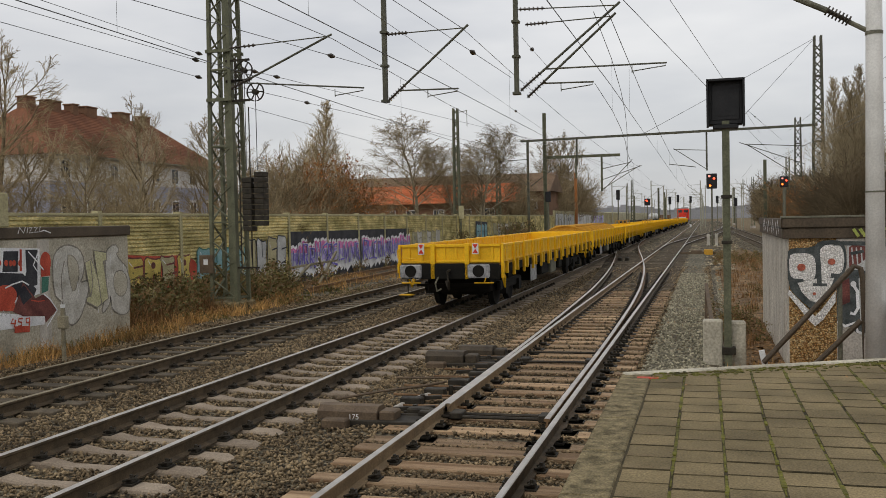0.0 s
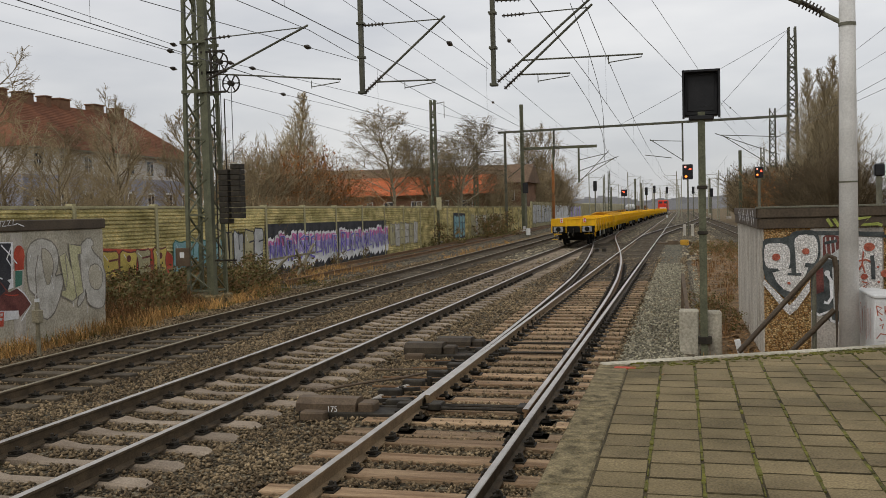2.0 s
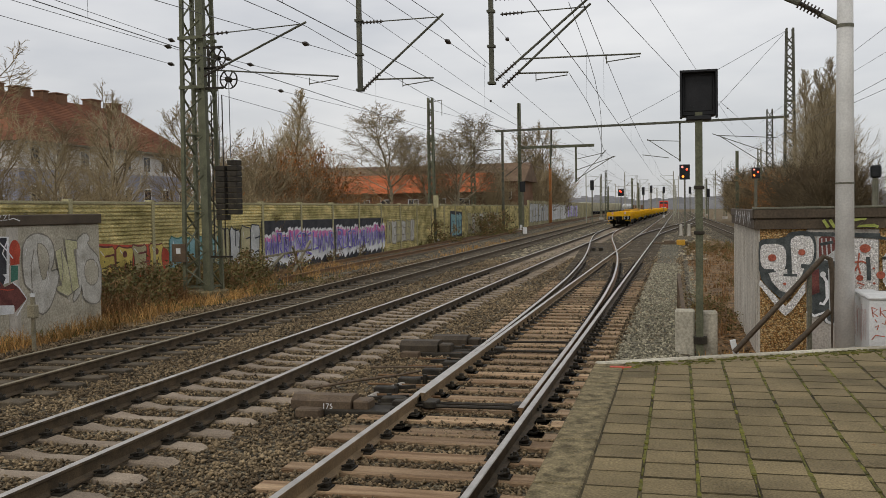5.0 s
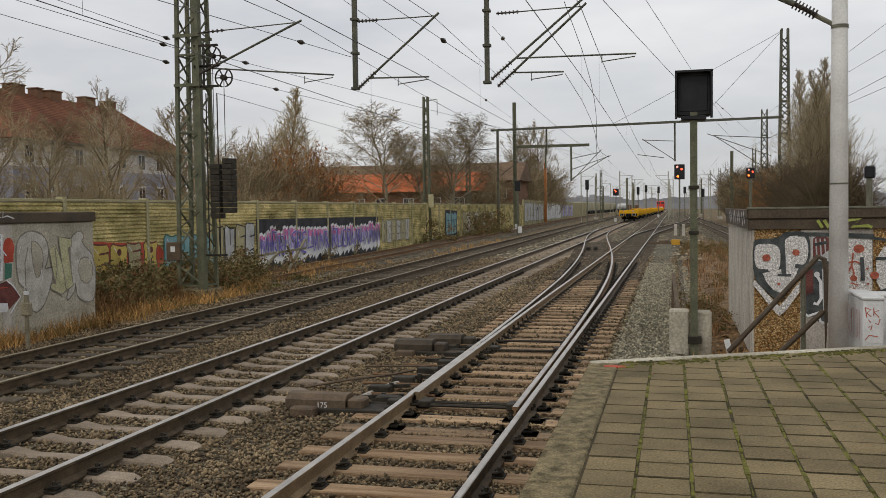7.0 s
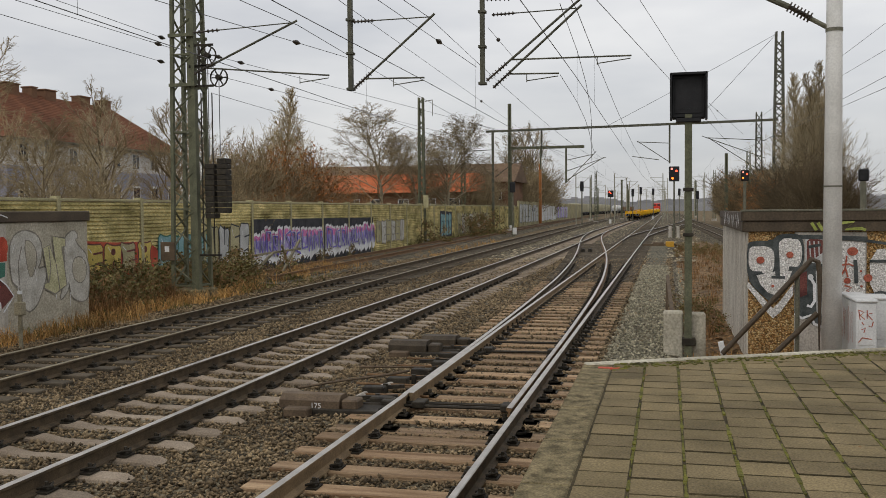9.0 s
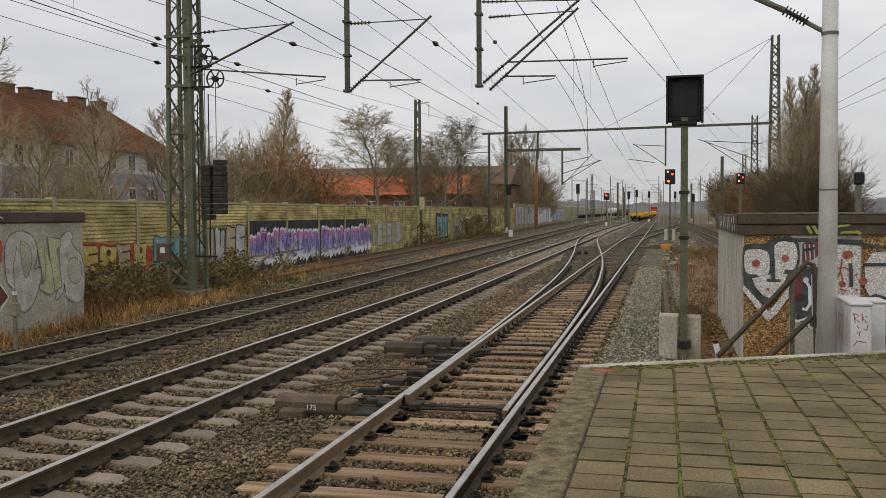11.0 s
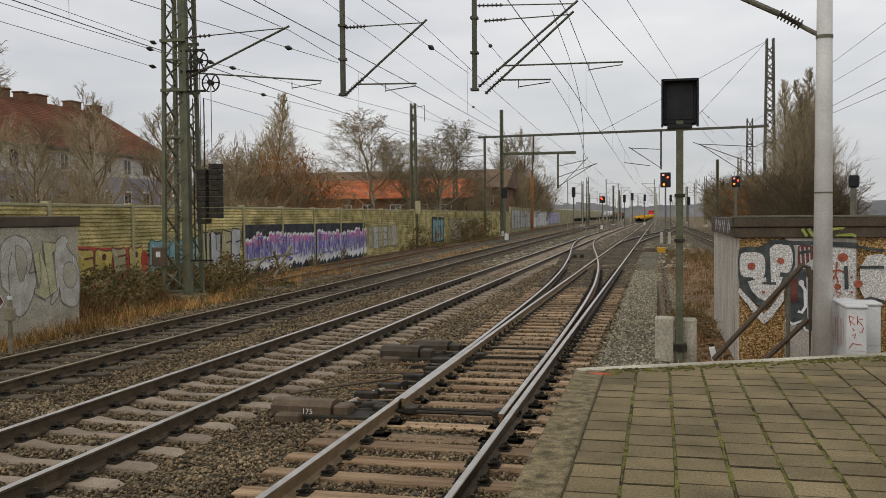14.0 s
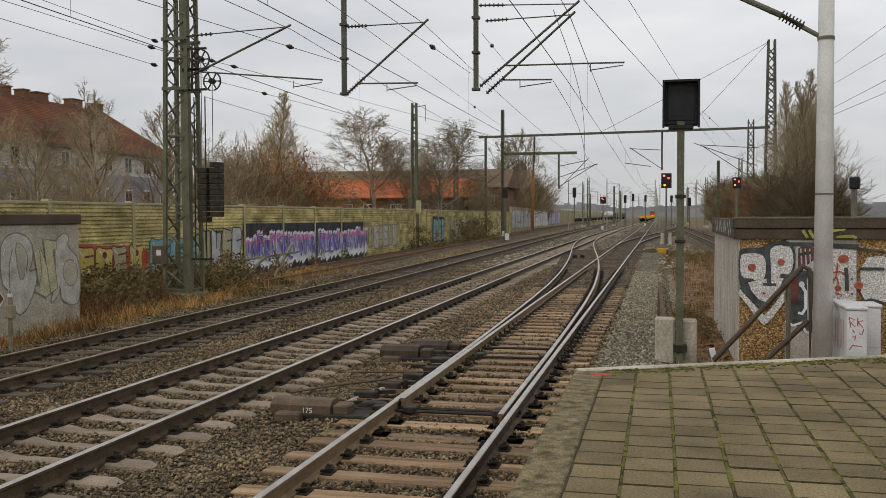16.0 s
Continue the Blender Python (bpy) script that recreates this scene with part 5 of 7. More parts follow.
# stair handrail, cabinets and pole between platform and building
hr = thing("handrail", "brown steel stair handrail", "handrail")
top, bot = Vector((2.18, 15.2, 1.46)), Vector((0.85, 15.2, -0.06))
part("rail", Geo().tube([bot, bot.lerp(top, 0.93), top, top + Vector((0.09, 0, -0.04)), Vector((2.30, 15.2, 1.25)), Vector((2.30, 15.2, -0.3))], 0.042, 10), m_brown_metal, hr)
part("lower_rail", Geo().tube([(1.6, 15.2, -0.08), (2.27, 15.2, 0.62)], 0.042, 10), m_brown_metal, hr)
part("post", Geo().tube([(1.98, 15.24, -0.3), (1.98, 15.24, 1.2)], 0.035, 8), m_grey_steel, hr)
pole = thing("pale_mast", "pale grey galvanised round mast with a cable clamp", "mast", m=pose(2.365, 14.5, -0.3))
g = Geo()
g.smooth = True
g.tube([(0, 0, 0), (0, 0, 9.5)], 0.146, 24, 0.085)
part("shaft", g, m_pale_pole, pole)
part("clamp_band", Geo().tube([(0, 0, 2.86), (0, 0, 2.885)], 0.134, 20), m_grey_steel, pole)
part("collar", Geo().tube([(0, 0, 0), (0, 0, 0.06)], 0.2, 16), m_grey_steel, pole)
part("wire_clamp", Geo().tube([(0, 0, 5.13), (0, 0, 5.18)], 0.122, 16), m_grey_steel, pole)
for x, y, w, d, hgt in ((2.715, 14.45, 0.27, 1.2, 1.22), (3.02, 14.75, 0.30, 0.5, 1.2)):
    cb = thing("cable_cabinet", "pale grey cable cabinet with red scribbles", "cabinet", m=pose(x, y, -0.3))
    part("body", Geo().box(-w / 2, w / 2, -d / 2, d / 2, 0, hgt, 0.012), m_cabinet, cb)
    part("lid", Geo().box(-w / 2 - 0.015, w / 2 + 0.015, -d / 2 - 0.02, d / 2 + 0.02, hgt, hgt + 0.05, 0.015), m_cabinet, cb)
    part("door_seam", Geo().box(-w / 2 + 0.03, w / 2 - 0.03, -d / 2 - 0.006, -d / 2 + 0.002, 0.62, hgt - 0.04, 0.003), m_cabinet, cb)
    if d < 1:
        continue
    sp = Spray(pose(-w / 2, -d / 2 - 0.004, 0) @ Matrix(((1, 0, 0, 0), (0, 0, -1, 0), (0, 1, 0, 0), (0, 0, 0, 1))))
    for pts in ([(0.03, 1.12), (0.05, 0.98)], [(0.03, 1.12), (0.1, 1.09), (0.05, 1.04), (0.11, 0.99)], [(0.14, 1.12), (0.14, 1.0)], [(0.21, 1.08), (0.14, 1.06), (0.21, 0.98)], [(0.22, 0.96), (0.2, 0.88), (0.16, 0.9)],
                [(0.07, 0.84), (0.12, 0.87), (0.1, 0.8)], [(0.03, 0.66), (0.08, 0.73), (0.2, 0.71)], [(0.07, 0.95), (0.1, 0.91)]):
        sp.stroke(pts, 0.014, m_rust_dot, 0)
    sp.done("scribble", cb, "thin red scribbles")
    sp = Spray(pose(-w / 2 - 0.001, d / 2, 0) @ Matrix(((0, 0, -1, 0), (-1, 0, 0, 0), (0, 1, 0, 0), (0, 0, 0, 1))))
    for k in range(9):
        xx = 0.12 + k * 0.11
        sp.stroke([(xx, 1.12 - rnd.uniform(0, 0.1)), (xx + rnd.uniform(-0.06, 0.06), 0.95), (xx + rnd.uniform(-0.05, 0.05), 0.7 - rnd.uniform(0, 0.15))], 0.018, m_rust_dot, 0)
    sp.done("scribble", cb, "thin red scribbles")

# ---- signal backed by a black box ----
sg = thing("black_signal", "black signal box on a green-grey steel post", "signal", m=pose(0.335, 15.8, -0.3))
part("post", Geo().prism([(-0.058, -0.06), (0.058, -0.06), (0.058, -0.045), (0.02, -0.045), (0.02, 0.045), (0.058, 0.045), (0.058, 0.06), (-0.058, 0.06), (-0.058, 0.045), (-0.02, 0.045), (-0.02, -0.045), (-0.058, -0.045)], Matrix(), 4.12), m_green_steel, sg)
hd = part("housing", Geo().box(-0.275, 0.275, 0.0, 0.26, 4.06, 4.78, 0.02), m_black, sg)
g = Geo()
g.box(-0.30, -0.265, -0.16, 0.02, 4.02, 4.79, 0.006).box(0.265, 0.30, -0.16, 0.02, 4.02, 4.79, 0.006).box(-0.30, 0.30, -0.16, 0.02, 4.76, 4.80, 0.006)
part("hood", g, m_black, hd, "black projecting hood plates")
part("lens_panel", Geo().box(-0.22, 0.22, -0.012, 0.0, 4.14, 4.72, 0.004), m_black, hd)
for i in range(3):
    part("lens_ring", Geo().tube([(-0.1 + 0.1 * i, -0.02, 4.24), (-0.1 + 0.1 * i, -0.012, 4.24)], 0.035, 12), m_black, hd)
part("bracket", Geo().box(-0.20, 0.20, -0.1, 0.2, 3.99, 4.06, 0.01), m_black, sg)
for z in (2.85, 2.1):
    part("clamp", Geo().box(-0.085, 0.085, -0.08, 0.08, z, z + 0.06, 0.008), m_iron, sg)
for xa, xb, top in ((-0.40, -0.075, 0.82), (0.03, 0.29, 0.80)):
    part("concrete_footing", Geo().box(xa, xb, 0.07, 0.42, -0.1, top, 0.025), m_hut, sg, "stained concrete footing block")
part("footing_plate", Geo().box(-0.10, 0.12, -0.09, 0.068, 0.28, 0.40, 0.006), m_iron, sg)
fence = thing("leaning_rail", "rusty leaning angle iron beside the signal", "rail")
part("bar", Geo().bar((0.18, 16.0, -0.3), (0.0, 21.0, 0.75), 0.07), m_motor, fence)
part("bar", Geo().bar((-0.02, 20.8, -0.3), (0.0, 21.0, 0.75), 0.06), m_motor, fence)
stub = thing("white_marker", "white leaning marker stub", "marker")
part("stub", Geo().bar((0.93, 15.3, -0.3), (0.83, 15.3, 0.12), 0.09), m_white, stub)

frame_junk = thing("broken_frame", "broken rusty metal frame lying in the brambles", "scrap")
for pa, pb in (((-15.6, 31.2, 0.55), (-14.6, 35.0, 0.75)), ((-15.3, 31.4, -0.3), (-15.0, 33.2, 0.65)), ((-15.0, 35.0, -0.3), (-14.7, 33.4, 0.95)), ((-14.9, 33.6, -0.3), (-14.7, 35.2, 1.1))):
    part("bar", Geo().bar(pa, pb, 0.08), m_weathered_bar, frame_junk)


# ---- masts and catenary ----
def lattice(g, base, hgt, w0, w1, chord=0.07, brace=0.035, step=0.62, d0=None, d1=None):
    """A tapered four-legged lattice with crossing braces."""
    d0, d1 = d0 or w0, d1 or w1
    bx, by, bz = base
    corner = lambda z, i: Vector((bx + (w0 + (w1 - w0) * z / hgt) / 2 * (-1, 1, 1, -1)[i], by + (d0 + (d1 - d0) * z / hgt) / 2 * (-1, -1, 1, 1)[i], bz + z))
    for i in range(4):
        g.bar(corner(0, i), corner(hgt, i), chord)
    z, s = 0.1, 0
    while z + step < hgt:
        for i in range(4):
            j = (i + 1) % 4
            a, b = (i, j) if s % 2 else (j, i)
            g.bar(corner(z, a), corner(z + step, b), brace, brace * 0.6)
        if s % 4 == 0:
            for i in range(4):
                g.bar(corner(z, i), corner(z, (i + 1) % 4), brace)
        z += step
        s += 1
    return g


def insulator(g, p, q, r=0.05, n=6):
    p, q = Vector(p), Vector(q)
    g.tube([p, q], r * 0.45, 8)
    for i in range(n):
        c = p.lerp(q, (i + 0.5) / n)
        d = (q - p).normalized() * 0.012
        g.tube([c - d, c + d], r, 10)
    return g


big = thing("catenary_mast", "green-grey steel lattice catenary mast on a concrete footing", "mast", m=pose(-13.42, 24.1, -0.35))
part("footing", Geo().box(-0.45, 0.55, -0.5, 0.5, -0.2, 0.42, 0.04), m_kerb, big, "square concrete footing")
part("lattice", lattice(Geo(), (0, 0, 0.42), 11.5, 0.78, 0.56, 0.10, 0.05, 0.55, 0.74, 0.52), m_green_steel, big)
part("corner_channel", Geo().bar((0.31, -0.36, 0.42), (0.20, -0.25, 11.9), 0.02, 0.24).bar((0.40, -0.27, 0.42), (0.29, -0.17, 11.9), 0.20, 0.02), m_green_steel, big)
for z in (6.2, 7.6):
    part("band", Geo().box(-0.38, 0.42, -0.44, -0.36, z, z + 0.09), m_green_steel, big)
    part("band", Geo().box(-0.38, 0.42, 0.3, 0.37, z, z + 0.09), m_green_steel, big)


def wheel(c, r):
    g = Geo()
    ring = [(c[0] + r * math.cos(2 * math.pi * i / 20), c[1], c[2] + r * math.sin(2 * math.pi * i / 20)) for i in range(21)]
    g.tube(ring, 0.022, 6)
    for i in range(3):
        a = math.pi * i / 3
        g.bar((c[0] - r * math.cos(a), c[1], c[2] - r * math.sin(a)), (c[0] + r * math.cos(a), c[1], c[2] + r * math.sin(a)), 0.03)
    g.tube([(c[0], c[1] - 0.08, c[2]), (c[0], c[1] + 0.08, c[2])], 0.08, 10)
    return g


part("tension_wheel", wheel((0.78, -0.3, 7.05), 0.26), m_iron, big, "spoked tensioning wheel")
part("tension_wheel", wheel((1.12, -0.3, 6.42), 0.26), m_iron, big, "spoked tensioning wheel")
g = Geo()
for z in (7.35, 6.78, 6.75, 6.2):
    g.bar((0.2, -0.3, z), (0.95, -0.3, z), 0.06)
g.bar((0.5, -0.3, 6.2), (0.5, -0.3, 7.4), 0.05)
part("wheel_bracket", g, m_iron, big)
g = Geo()
for x, zt in ((0.78, 7.0), (1.12, 6.4)):
    g.tube([(x, -0.3, zt), (x, -0.3, 4.2)], 0.012, 5)
part("tension_rope", g, m_wire, big)
for x, z0 in ((0.84, 2.45), (1.22, 2.6)):
    for i in range(10):
        part("counterweight", Geo().box(x - 0.145, x + 0.145, -0.45, -0.12, z0 + i * 0.155, z0 + i * 0.155 + 0.143, 0.012), m_iron, big, "dark cast-iron counterweight")
part("guide_rod", Geo().tube([(0.55, -0.3, 1.4), (0.55, -0.3, 6.0)], 0.018, 5).tube([(0.89, -0.3, 1.4), (0.89, -0.3, 6.0)], 0.018, 5).bar((0.4, -0.3, 1.4), (1.1, -0.3, 1.4), 0.05), m_iron, big)
part("number_plate_box", Geo().box(-0.72, -0.28, -0.5, -0.44, 1.25, 1.78, 0.01), m_motor, big, "brown plate with a small white square")
part("plate_square", Geo().box(-0.58, -0.44, -0.506, -0.501, 1.5, 1.66), m_white, big)
# multi-track arm above, carrying the hanging posts
part("cross_arm", Geo().box(-0.3, 9.1, -0.12, 0.12, 9.3, 9.55, 0.01), m_green_steel, big)


def hanging_post(x, y, zb, zt, parent):
    g = Geo().box(x - 0.055, x + 0.055, y - 0.07, y + 0.07, zb, zt)
    for z in (zb, zb + 0.95, zb + 1.85):
        g.box(x - 0.1, x + 0.1, y - 0.1, y + 0.1, z, z + 0.07, 0.008)
    return part("hanging_post", g, m_dark_steel, parent)


def cantilever(x0, zb, zt, xt, ztip, xreg, zreg, y, name="cantilever"):
    """Stay, slanted tube, registration tube and steady arm, with ribbed insulators."""
    t = thing(name, "catenary cantilever of thin steel tubes with brown insulators", "cantilever", "cantilevers")
    s = 1 if xt > x0 else -1
    b, tip = Vector((x0 + s * 0.1, y, zb)), Vector((xt, y, ztip))
    part("slanted_tube", Geo().tube([b.lerp(tip, 0.2), tip + (tip - b).normalized() * 0.12], 0.032, 8), m_dark_steel, t)
    part("insulator", insulator(Geo(), b, b.lerp(tip, 0.22), 0.062, 7), m_insulator, t)
    a = Vector((x0 + s * 0.08, y, zt))
    part("stay", Geo().tube([a.lerp(tip, 0.25), tip], 0.016, 6), m_dark_steel, t)
    part("insulator", insulator(Geo(), a, a.lerp(tip, 0.27), 0.05, 6), m_insulator, t)
    f = (zreg - zb) / (ztip - zb)
    j = b.lerp(tip, max(0.12, f))
    part("registration_tube", Geo().tube([j, (xreg, y, zreg - 0.04)], 0.022, 7), m_dark_steel, t)
    xc = xreg - s * 0.85
    part("steady_arm", Geo().tube([(xc, y, zreg - 0.20), (xreg - s * 0.03, y, zreg - 0.11), (xreg - s * 0.03, y, zreg - 0.03)], 0.014, 6).tube([(xc, y, zreg - 0.03), (xc, y, zreg - 0.24)], 0.012, 5), m_dark_steel, t)
    return t


YH = 23.6
hanging_post(5.12, -0.5, 5.87, 9.35, big)
hanging_post(8.74, -0.5, 5.87, 9.35, big)
cantilever(-13.0, 6.15, 7.30, -9.9, 7.41, -8.88, 5.98, YH - 0.1)
cantilever(-8.30, 5.58, 7.35, -6.05, 7.36, -6.25, 5.82, YH)
cantilever(-4.68, 5.62, 7.72, -2.10, 7.62, -0.88, 6.14, YH)
cantilever(-4.60, 5.50, 7.42, -2.25, 7.46, -2.75, 5.85, YH + 0.5)


def small_mast(x, y, hgt, w, label, lat=True, arm=None):
    t = thing("catenary_mast", label, "mast", "catenary masts", m=pose(x, y, -0.35))
    if lat:
        part("lattice", lattice(Geo(), (0, 0, 0), hgt, w, w * 0.7, 0.11, 0.085, 0.5), m_green_steel, t)
    else:
        part("shaft", Geo().box(-w / 2, w / 2, -w / 2, -w / 2 + 0.05, 0, hgt).box(-w / 2, w / 2, w / 2 - 0.05, w / 2, 0, hgt).box(-0.03, 0.03, -w / 2, w / 2, 0, hgt), m_green_steel, t)
    part("footing", Geo().box(-w, w, -w, w, -0.1, 0.4, 0.03), m_concrete, t)
    return t


mm2 = small_mast(-18.3, 68.0, 11.2, 0.44, "green-grey lattice mast standing by the noise barrier")
part("sign_plate", Geo().box(0.22, 0.62, -0.42, -0.38, 2.75, 3.75, 0.01), m_panel_post, mm2, "pale number board")
part("top_arm", Geo().bar((0.3, 0, 10.9), (0.9, 0, 11.0), 0.05).bar((0.9, 0, 11.0), (0.9, 0, 9.8), 0.04), m_grey_steel, mm2)
small_mast(-23.9, 108, 11.0, 0.5, "thin lattice mast behind the barrier")
m3 = small_mast(-17.2, 102, 14.4, 0.36, "tall steel column mast", False)
part("cross_arm", Geo().box(0, 8.3, -0.12, 0.12, 9.3, 9.6), m_green_steel, m3)
part("drop_post", Geo().box(6.2, 6.4, -0.1, 0.1, 5.5, 9.3), m_green_steel, m3)
part("drop_post", Geo().box(3.4, 3.55, -0.1, 0.1, 7.0, 9.3), m_green_steel, m3)
for xa, za, xb, zb in ((6.4, 5.6, 9.6, 8.9), (6.4, 5.8, 10.4, 8.2), (6.4, 6.8, 10.6, 8.2), (6.4, 8.0, 9.4, 8.6)):
    part("cantilever_tube", Geo().bar((xa, 0, za), (xb, 0, zb), 0.07), m_grey_steel, m3)

gantry = thing("gantry", "long thin steel gantry beam spanning the tracks", "gantry")
part("beam", Geo().bar((-19.7, 101, 10.95), (10.7, 97, 10.95), 0.2, 0.24), m_dark_steel, gantry)
part("left_post", Geo().bar((-18.9, 100.8, -0.4), (-18.9, 100.8, 10.95), 0.25), m_dark_steel, gantry)
part("right_mast", lattice(Geo(), (10.75, 97, -0.4), 20.0, 1.1, 0.6, 0.19, 0.17, 0.8), m_dark_steel, gantry)
part("right_inner_mast", lattice(Geo(), (9.0, 98.5, -0.4), 12.3, 0.7, 0.5, 0.1, 0.12, 0.8), m_dark_steel, gantry)
for x, zb in ((0.2, 6.9), (-13.4, 8.0)):
    part("drop_post", Geo().bar((x, 98.7 - x * 0.13, zb), (x, 98.7 - x * 0.13, 10.9), 0.18), m_dark_steel, gantry)
for a, b in (((0.1, 98.6, 7.1), (-3.1, 98.6, 9.3)), ((0.1, 98.6, 9.0), (-3.1, 98.6, 9.2)), ((-3.6, 98.6, 7.7), (-0.9, 98.6, 7.3)),
             ((9.6, 98, 5.6), (4.2, 98, 9.3)), ((9.6, 98, 7.2), (3.4, 98, 9.6)), ((9.6, 98, 9.0), (4.0, 98, 9.4)), ((-18.8, 100.7, 5.9), (-22.2, 100.7, 8.9)), ((-18.8, 100.7, 8.9), (-22.2, 100.7, 8.8)), ((-18.6, 100.7, 5.9), (-15.3, 100.7, 8.3))):
    part("cantilever_tube", Geo().bar(a, b, 0.07), m_dark_steel, gantry)

for x, y, hgt, w, lt in ((9.6, 118, 9.5, 0.5, True), (7.6, 128, 9.8, 0.4, False), (9.0, 190, 10, 0.5, True), (-12.0, 160, 9, 0.4, True), (-10, 210, 9, 0.4, False), (-16.5, 205, 10, 0.45, True),
                         (7.5, 260, 10, 0.4, False), (-12, 290, 10, 0.4, False), (8, 330, 10, 0.4, False), (-15, 370, 10, 0.4, False), (9, 420, 10, 0.4, False), (-24, 330, 10, 0.4, False), (-32, 420, 10, 0.4, False)):
    small_mast(x, y, hgt, w, "distant grey catenary mast beside the tracks", lt)
for k, y in enumerate((160, 185, 212, 240, 268, 300, 335, 375, 420)):
    for ln, side in ((x_a, 1.9), (x_b, -1.9), (x_c, -2.4), (x_e, 2.4)):
        x, sg_ = ln(y) + side + (0.5 if k % 2 else -0.3), -1 if side > 0 else 1
        gt = thing("distant_mast", "distant thin grey catenary mast with cantilever arms", "mast", "distant masts", m=pose(x, y + side, -0.4))
        part("post", Geo().bar((0, 0, 0), (0, 0, 8.6), 0.15), m_far_steel, gt)
        part("cantilever_tube", Geo().bar((0, 0, 6.1), (sg_ * 2.2, 0, 7.9), 0.06), m_far_steel, gt)
        part("stay", Geo().bar((0, 0, 7.9), (sg_ * 2.2, 0, 7.9), 0.05), m_far_steel, gt)
        part("registration_tube", Geo().bar((0, 0, 6.3), (sg_ * 2.6, 0, 6.2), 0.05), m_far_steel, gt)


# wires: messenger, contact wire and droppers over each track
def catenary(line, supports, z_mess=7.35, z_con=5.62, sag=1.0):
    t = thing("overhead_wires", "overhead contact wires with droppers", "wires", "overhead wires")
    pm, pc, gd = [], [], Geo()
    for i, (ya, yb) in enumerate(zip(supports, supports[1:])):
        sa, sb = (0.15 if i % 2 else -0.05), (-0.15 if i % 2 else 0.15)
        for k in range(0 if i == 0 else 1, 13):
            u = k / 12
            y = ya + (yb - ya) * u
            x = line(y) + sa + (sb - sa) * u
            zm = z_mess - sag * 4 * u * (1 - u)
            pm.append((x, y, zm))
            pc.append((x, y, z_con))
            if k % 3 == 1:
                gd.tube([(x, y, zm), (x, y, z_con)], 0.004, 3)
    part("messenger_wire", Geo().tube(pm, 0.009, 4, 0.017), m_wire, t)
    part("contact_wire", Geo().tube(pc, 0.008, 4, 0.017), m_wire, t)
    tagged(part("dropper", gd, m_wire, t), kind="stuff")


SUP = [-36, 23.6, 99, 160, 212, 268, 335, 420]
for ln in (x_a, x_b, x_c):
    catenary(ln, SUP, sag=0.5)
catenary(x_e, SUP[2:], sag=0.5)
catenary(x_link, [23.6, 99], 7.5, 5.7, 0.5)

# tensioned, feeder and stay wires
stay = thing("stay_wires", "thin stay and feeder wires with black insulators", "wires")


def wire(p, q, sag=0.0, r=0.010, ins=()):
    p, q = Vector(p), Vector(q)
    pts = [p.lerp(q, i / 10) - Vector((0, 0, 4 * sag * (i / 10) * (1 - i / 10))) for i in range(11)]
    part("wire", Geo().tube(pts, r, 4), m_wire, stay)
    for u in ins:
        d = (q - p).normalized() * 0.16
        c = p.lerp(q, u) - Vector((0, 0, 4 * sag * u * (1 - u)))
        part("insulator", Geo().tube([c - d, c - d * 0.6], 0.025, 8, 0.04).tube([c - d * 0.6, c], 0.04, 8, 0.062).tube([c, c + d * 0.6], 0.062, 8, 0.04).tube([c + d * 0.6, c + d], 0.04, 8, 0.025), m_insulator, stay)


# anchored wires at the lattice mast
wire((-13.11, -12.00, 7.28), (-14.07, 24.00, 7.28), 0.0, 0.0075, (0.994,))
wire((-14.68, -12.00, 7.00), (-13.86, 24.00, 7.00), 0.0, 0.0075, (0.98,))
wire((-13.75, -12.00, 6.60), (-14.10, 24.00, 6.60), 0.0, 0.0075, (0.994,))
wire((-12.68, 23.63, 6.75), (-7.38, 66.00, 6.75), 0.0, 0.0075, (0.017, 0.044))
wire((-13.00, 24.0, 6.30), (-9.91, 66.00, 6.30), 0.0, 0.0075, (0.1,))
wire((-12.75, 24.30, 5.70), (-17.08, 90.00, 5.70), 0.0, 0.0075)
# feeders to the hanging posts
wire((-10.49, 4.00, 5.98), (-8.41, 23.60, 6.41), 0.0, 0.0075, (0.859,))
wire((-7.06, 4.00, 7.35), (-4.83, 23.60, 5.98), 0.0, 0.0075, (0.857,))
wire((-4.45, 23.20, 6.91), (-5.35, 34.00, 7.65), 0.0, 0.0075, (0.25,))
wire((-6.49, -10.00, 7.30), (-10.49, 99.00, 7.30), 0.0, 0.0075, (0.477,))
wire((-12.12, 60.00, 7.88), (-9.21, 99.00, 7.71), 0.0, 0.016, (0.004,))
# wires that cross to the track beyond the verge
wire((-4.32, -12.00, 5.60), (4.28, 60.00, 5.60), 0.0, 0.0075)
wire((-4.35, -12.00, 7.30), (3.28, 60.00, 7.30), 0.0, 0.0075)
wire((2.54, 60.00, 8.77), (7.35, 97.00, 9.62), 0.0, 0.014, (0.162,))
wire((6.38, 8.00, 7.30), (4.90, 60.00, 7.30), 0.0, 0.0075)
wire((8.07, 8.00, 7.30), (5.39, 60.00, 7.30), 0.0, 0.0075)
wire((6.02, 8.00, 5.60), (4.31, 60.00, 5.60), 0.0, 0.0075)
wire((7.26, 8.00, 5.60), (3.92, 60.00, 5.60), 0.0, 0.0075)
# stays of the tall gantry mast
wire((10.49, 97.00, 19.44), (-6.16, 98.00, 10.92), 0.1, 0.02)
wire((10.49, 97.00, 19.44), (2.9, 97.00, 11.2), 0.0, 0.02, (0.9,))

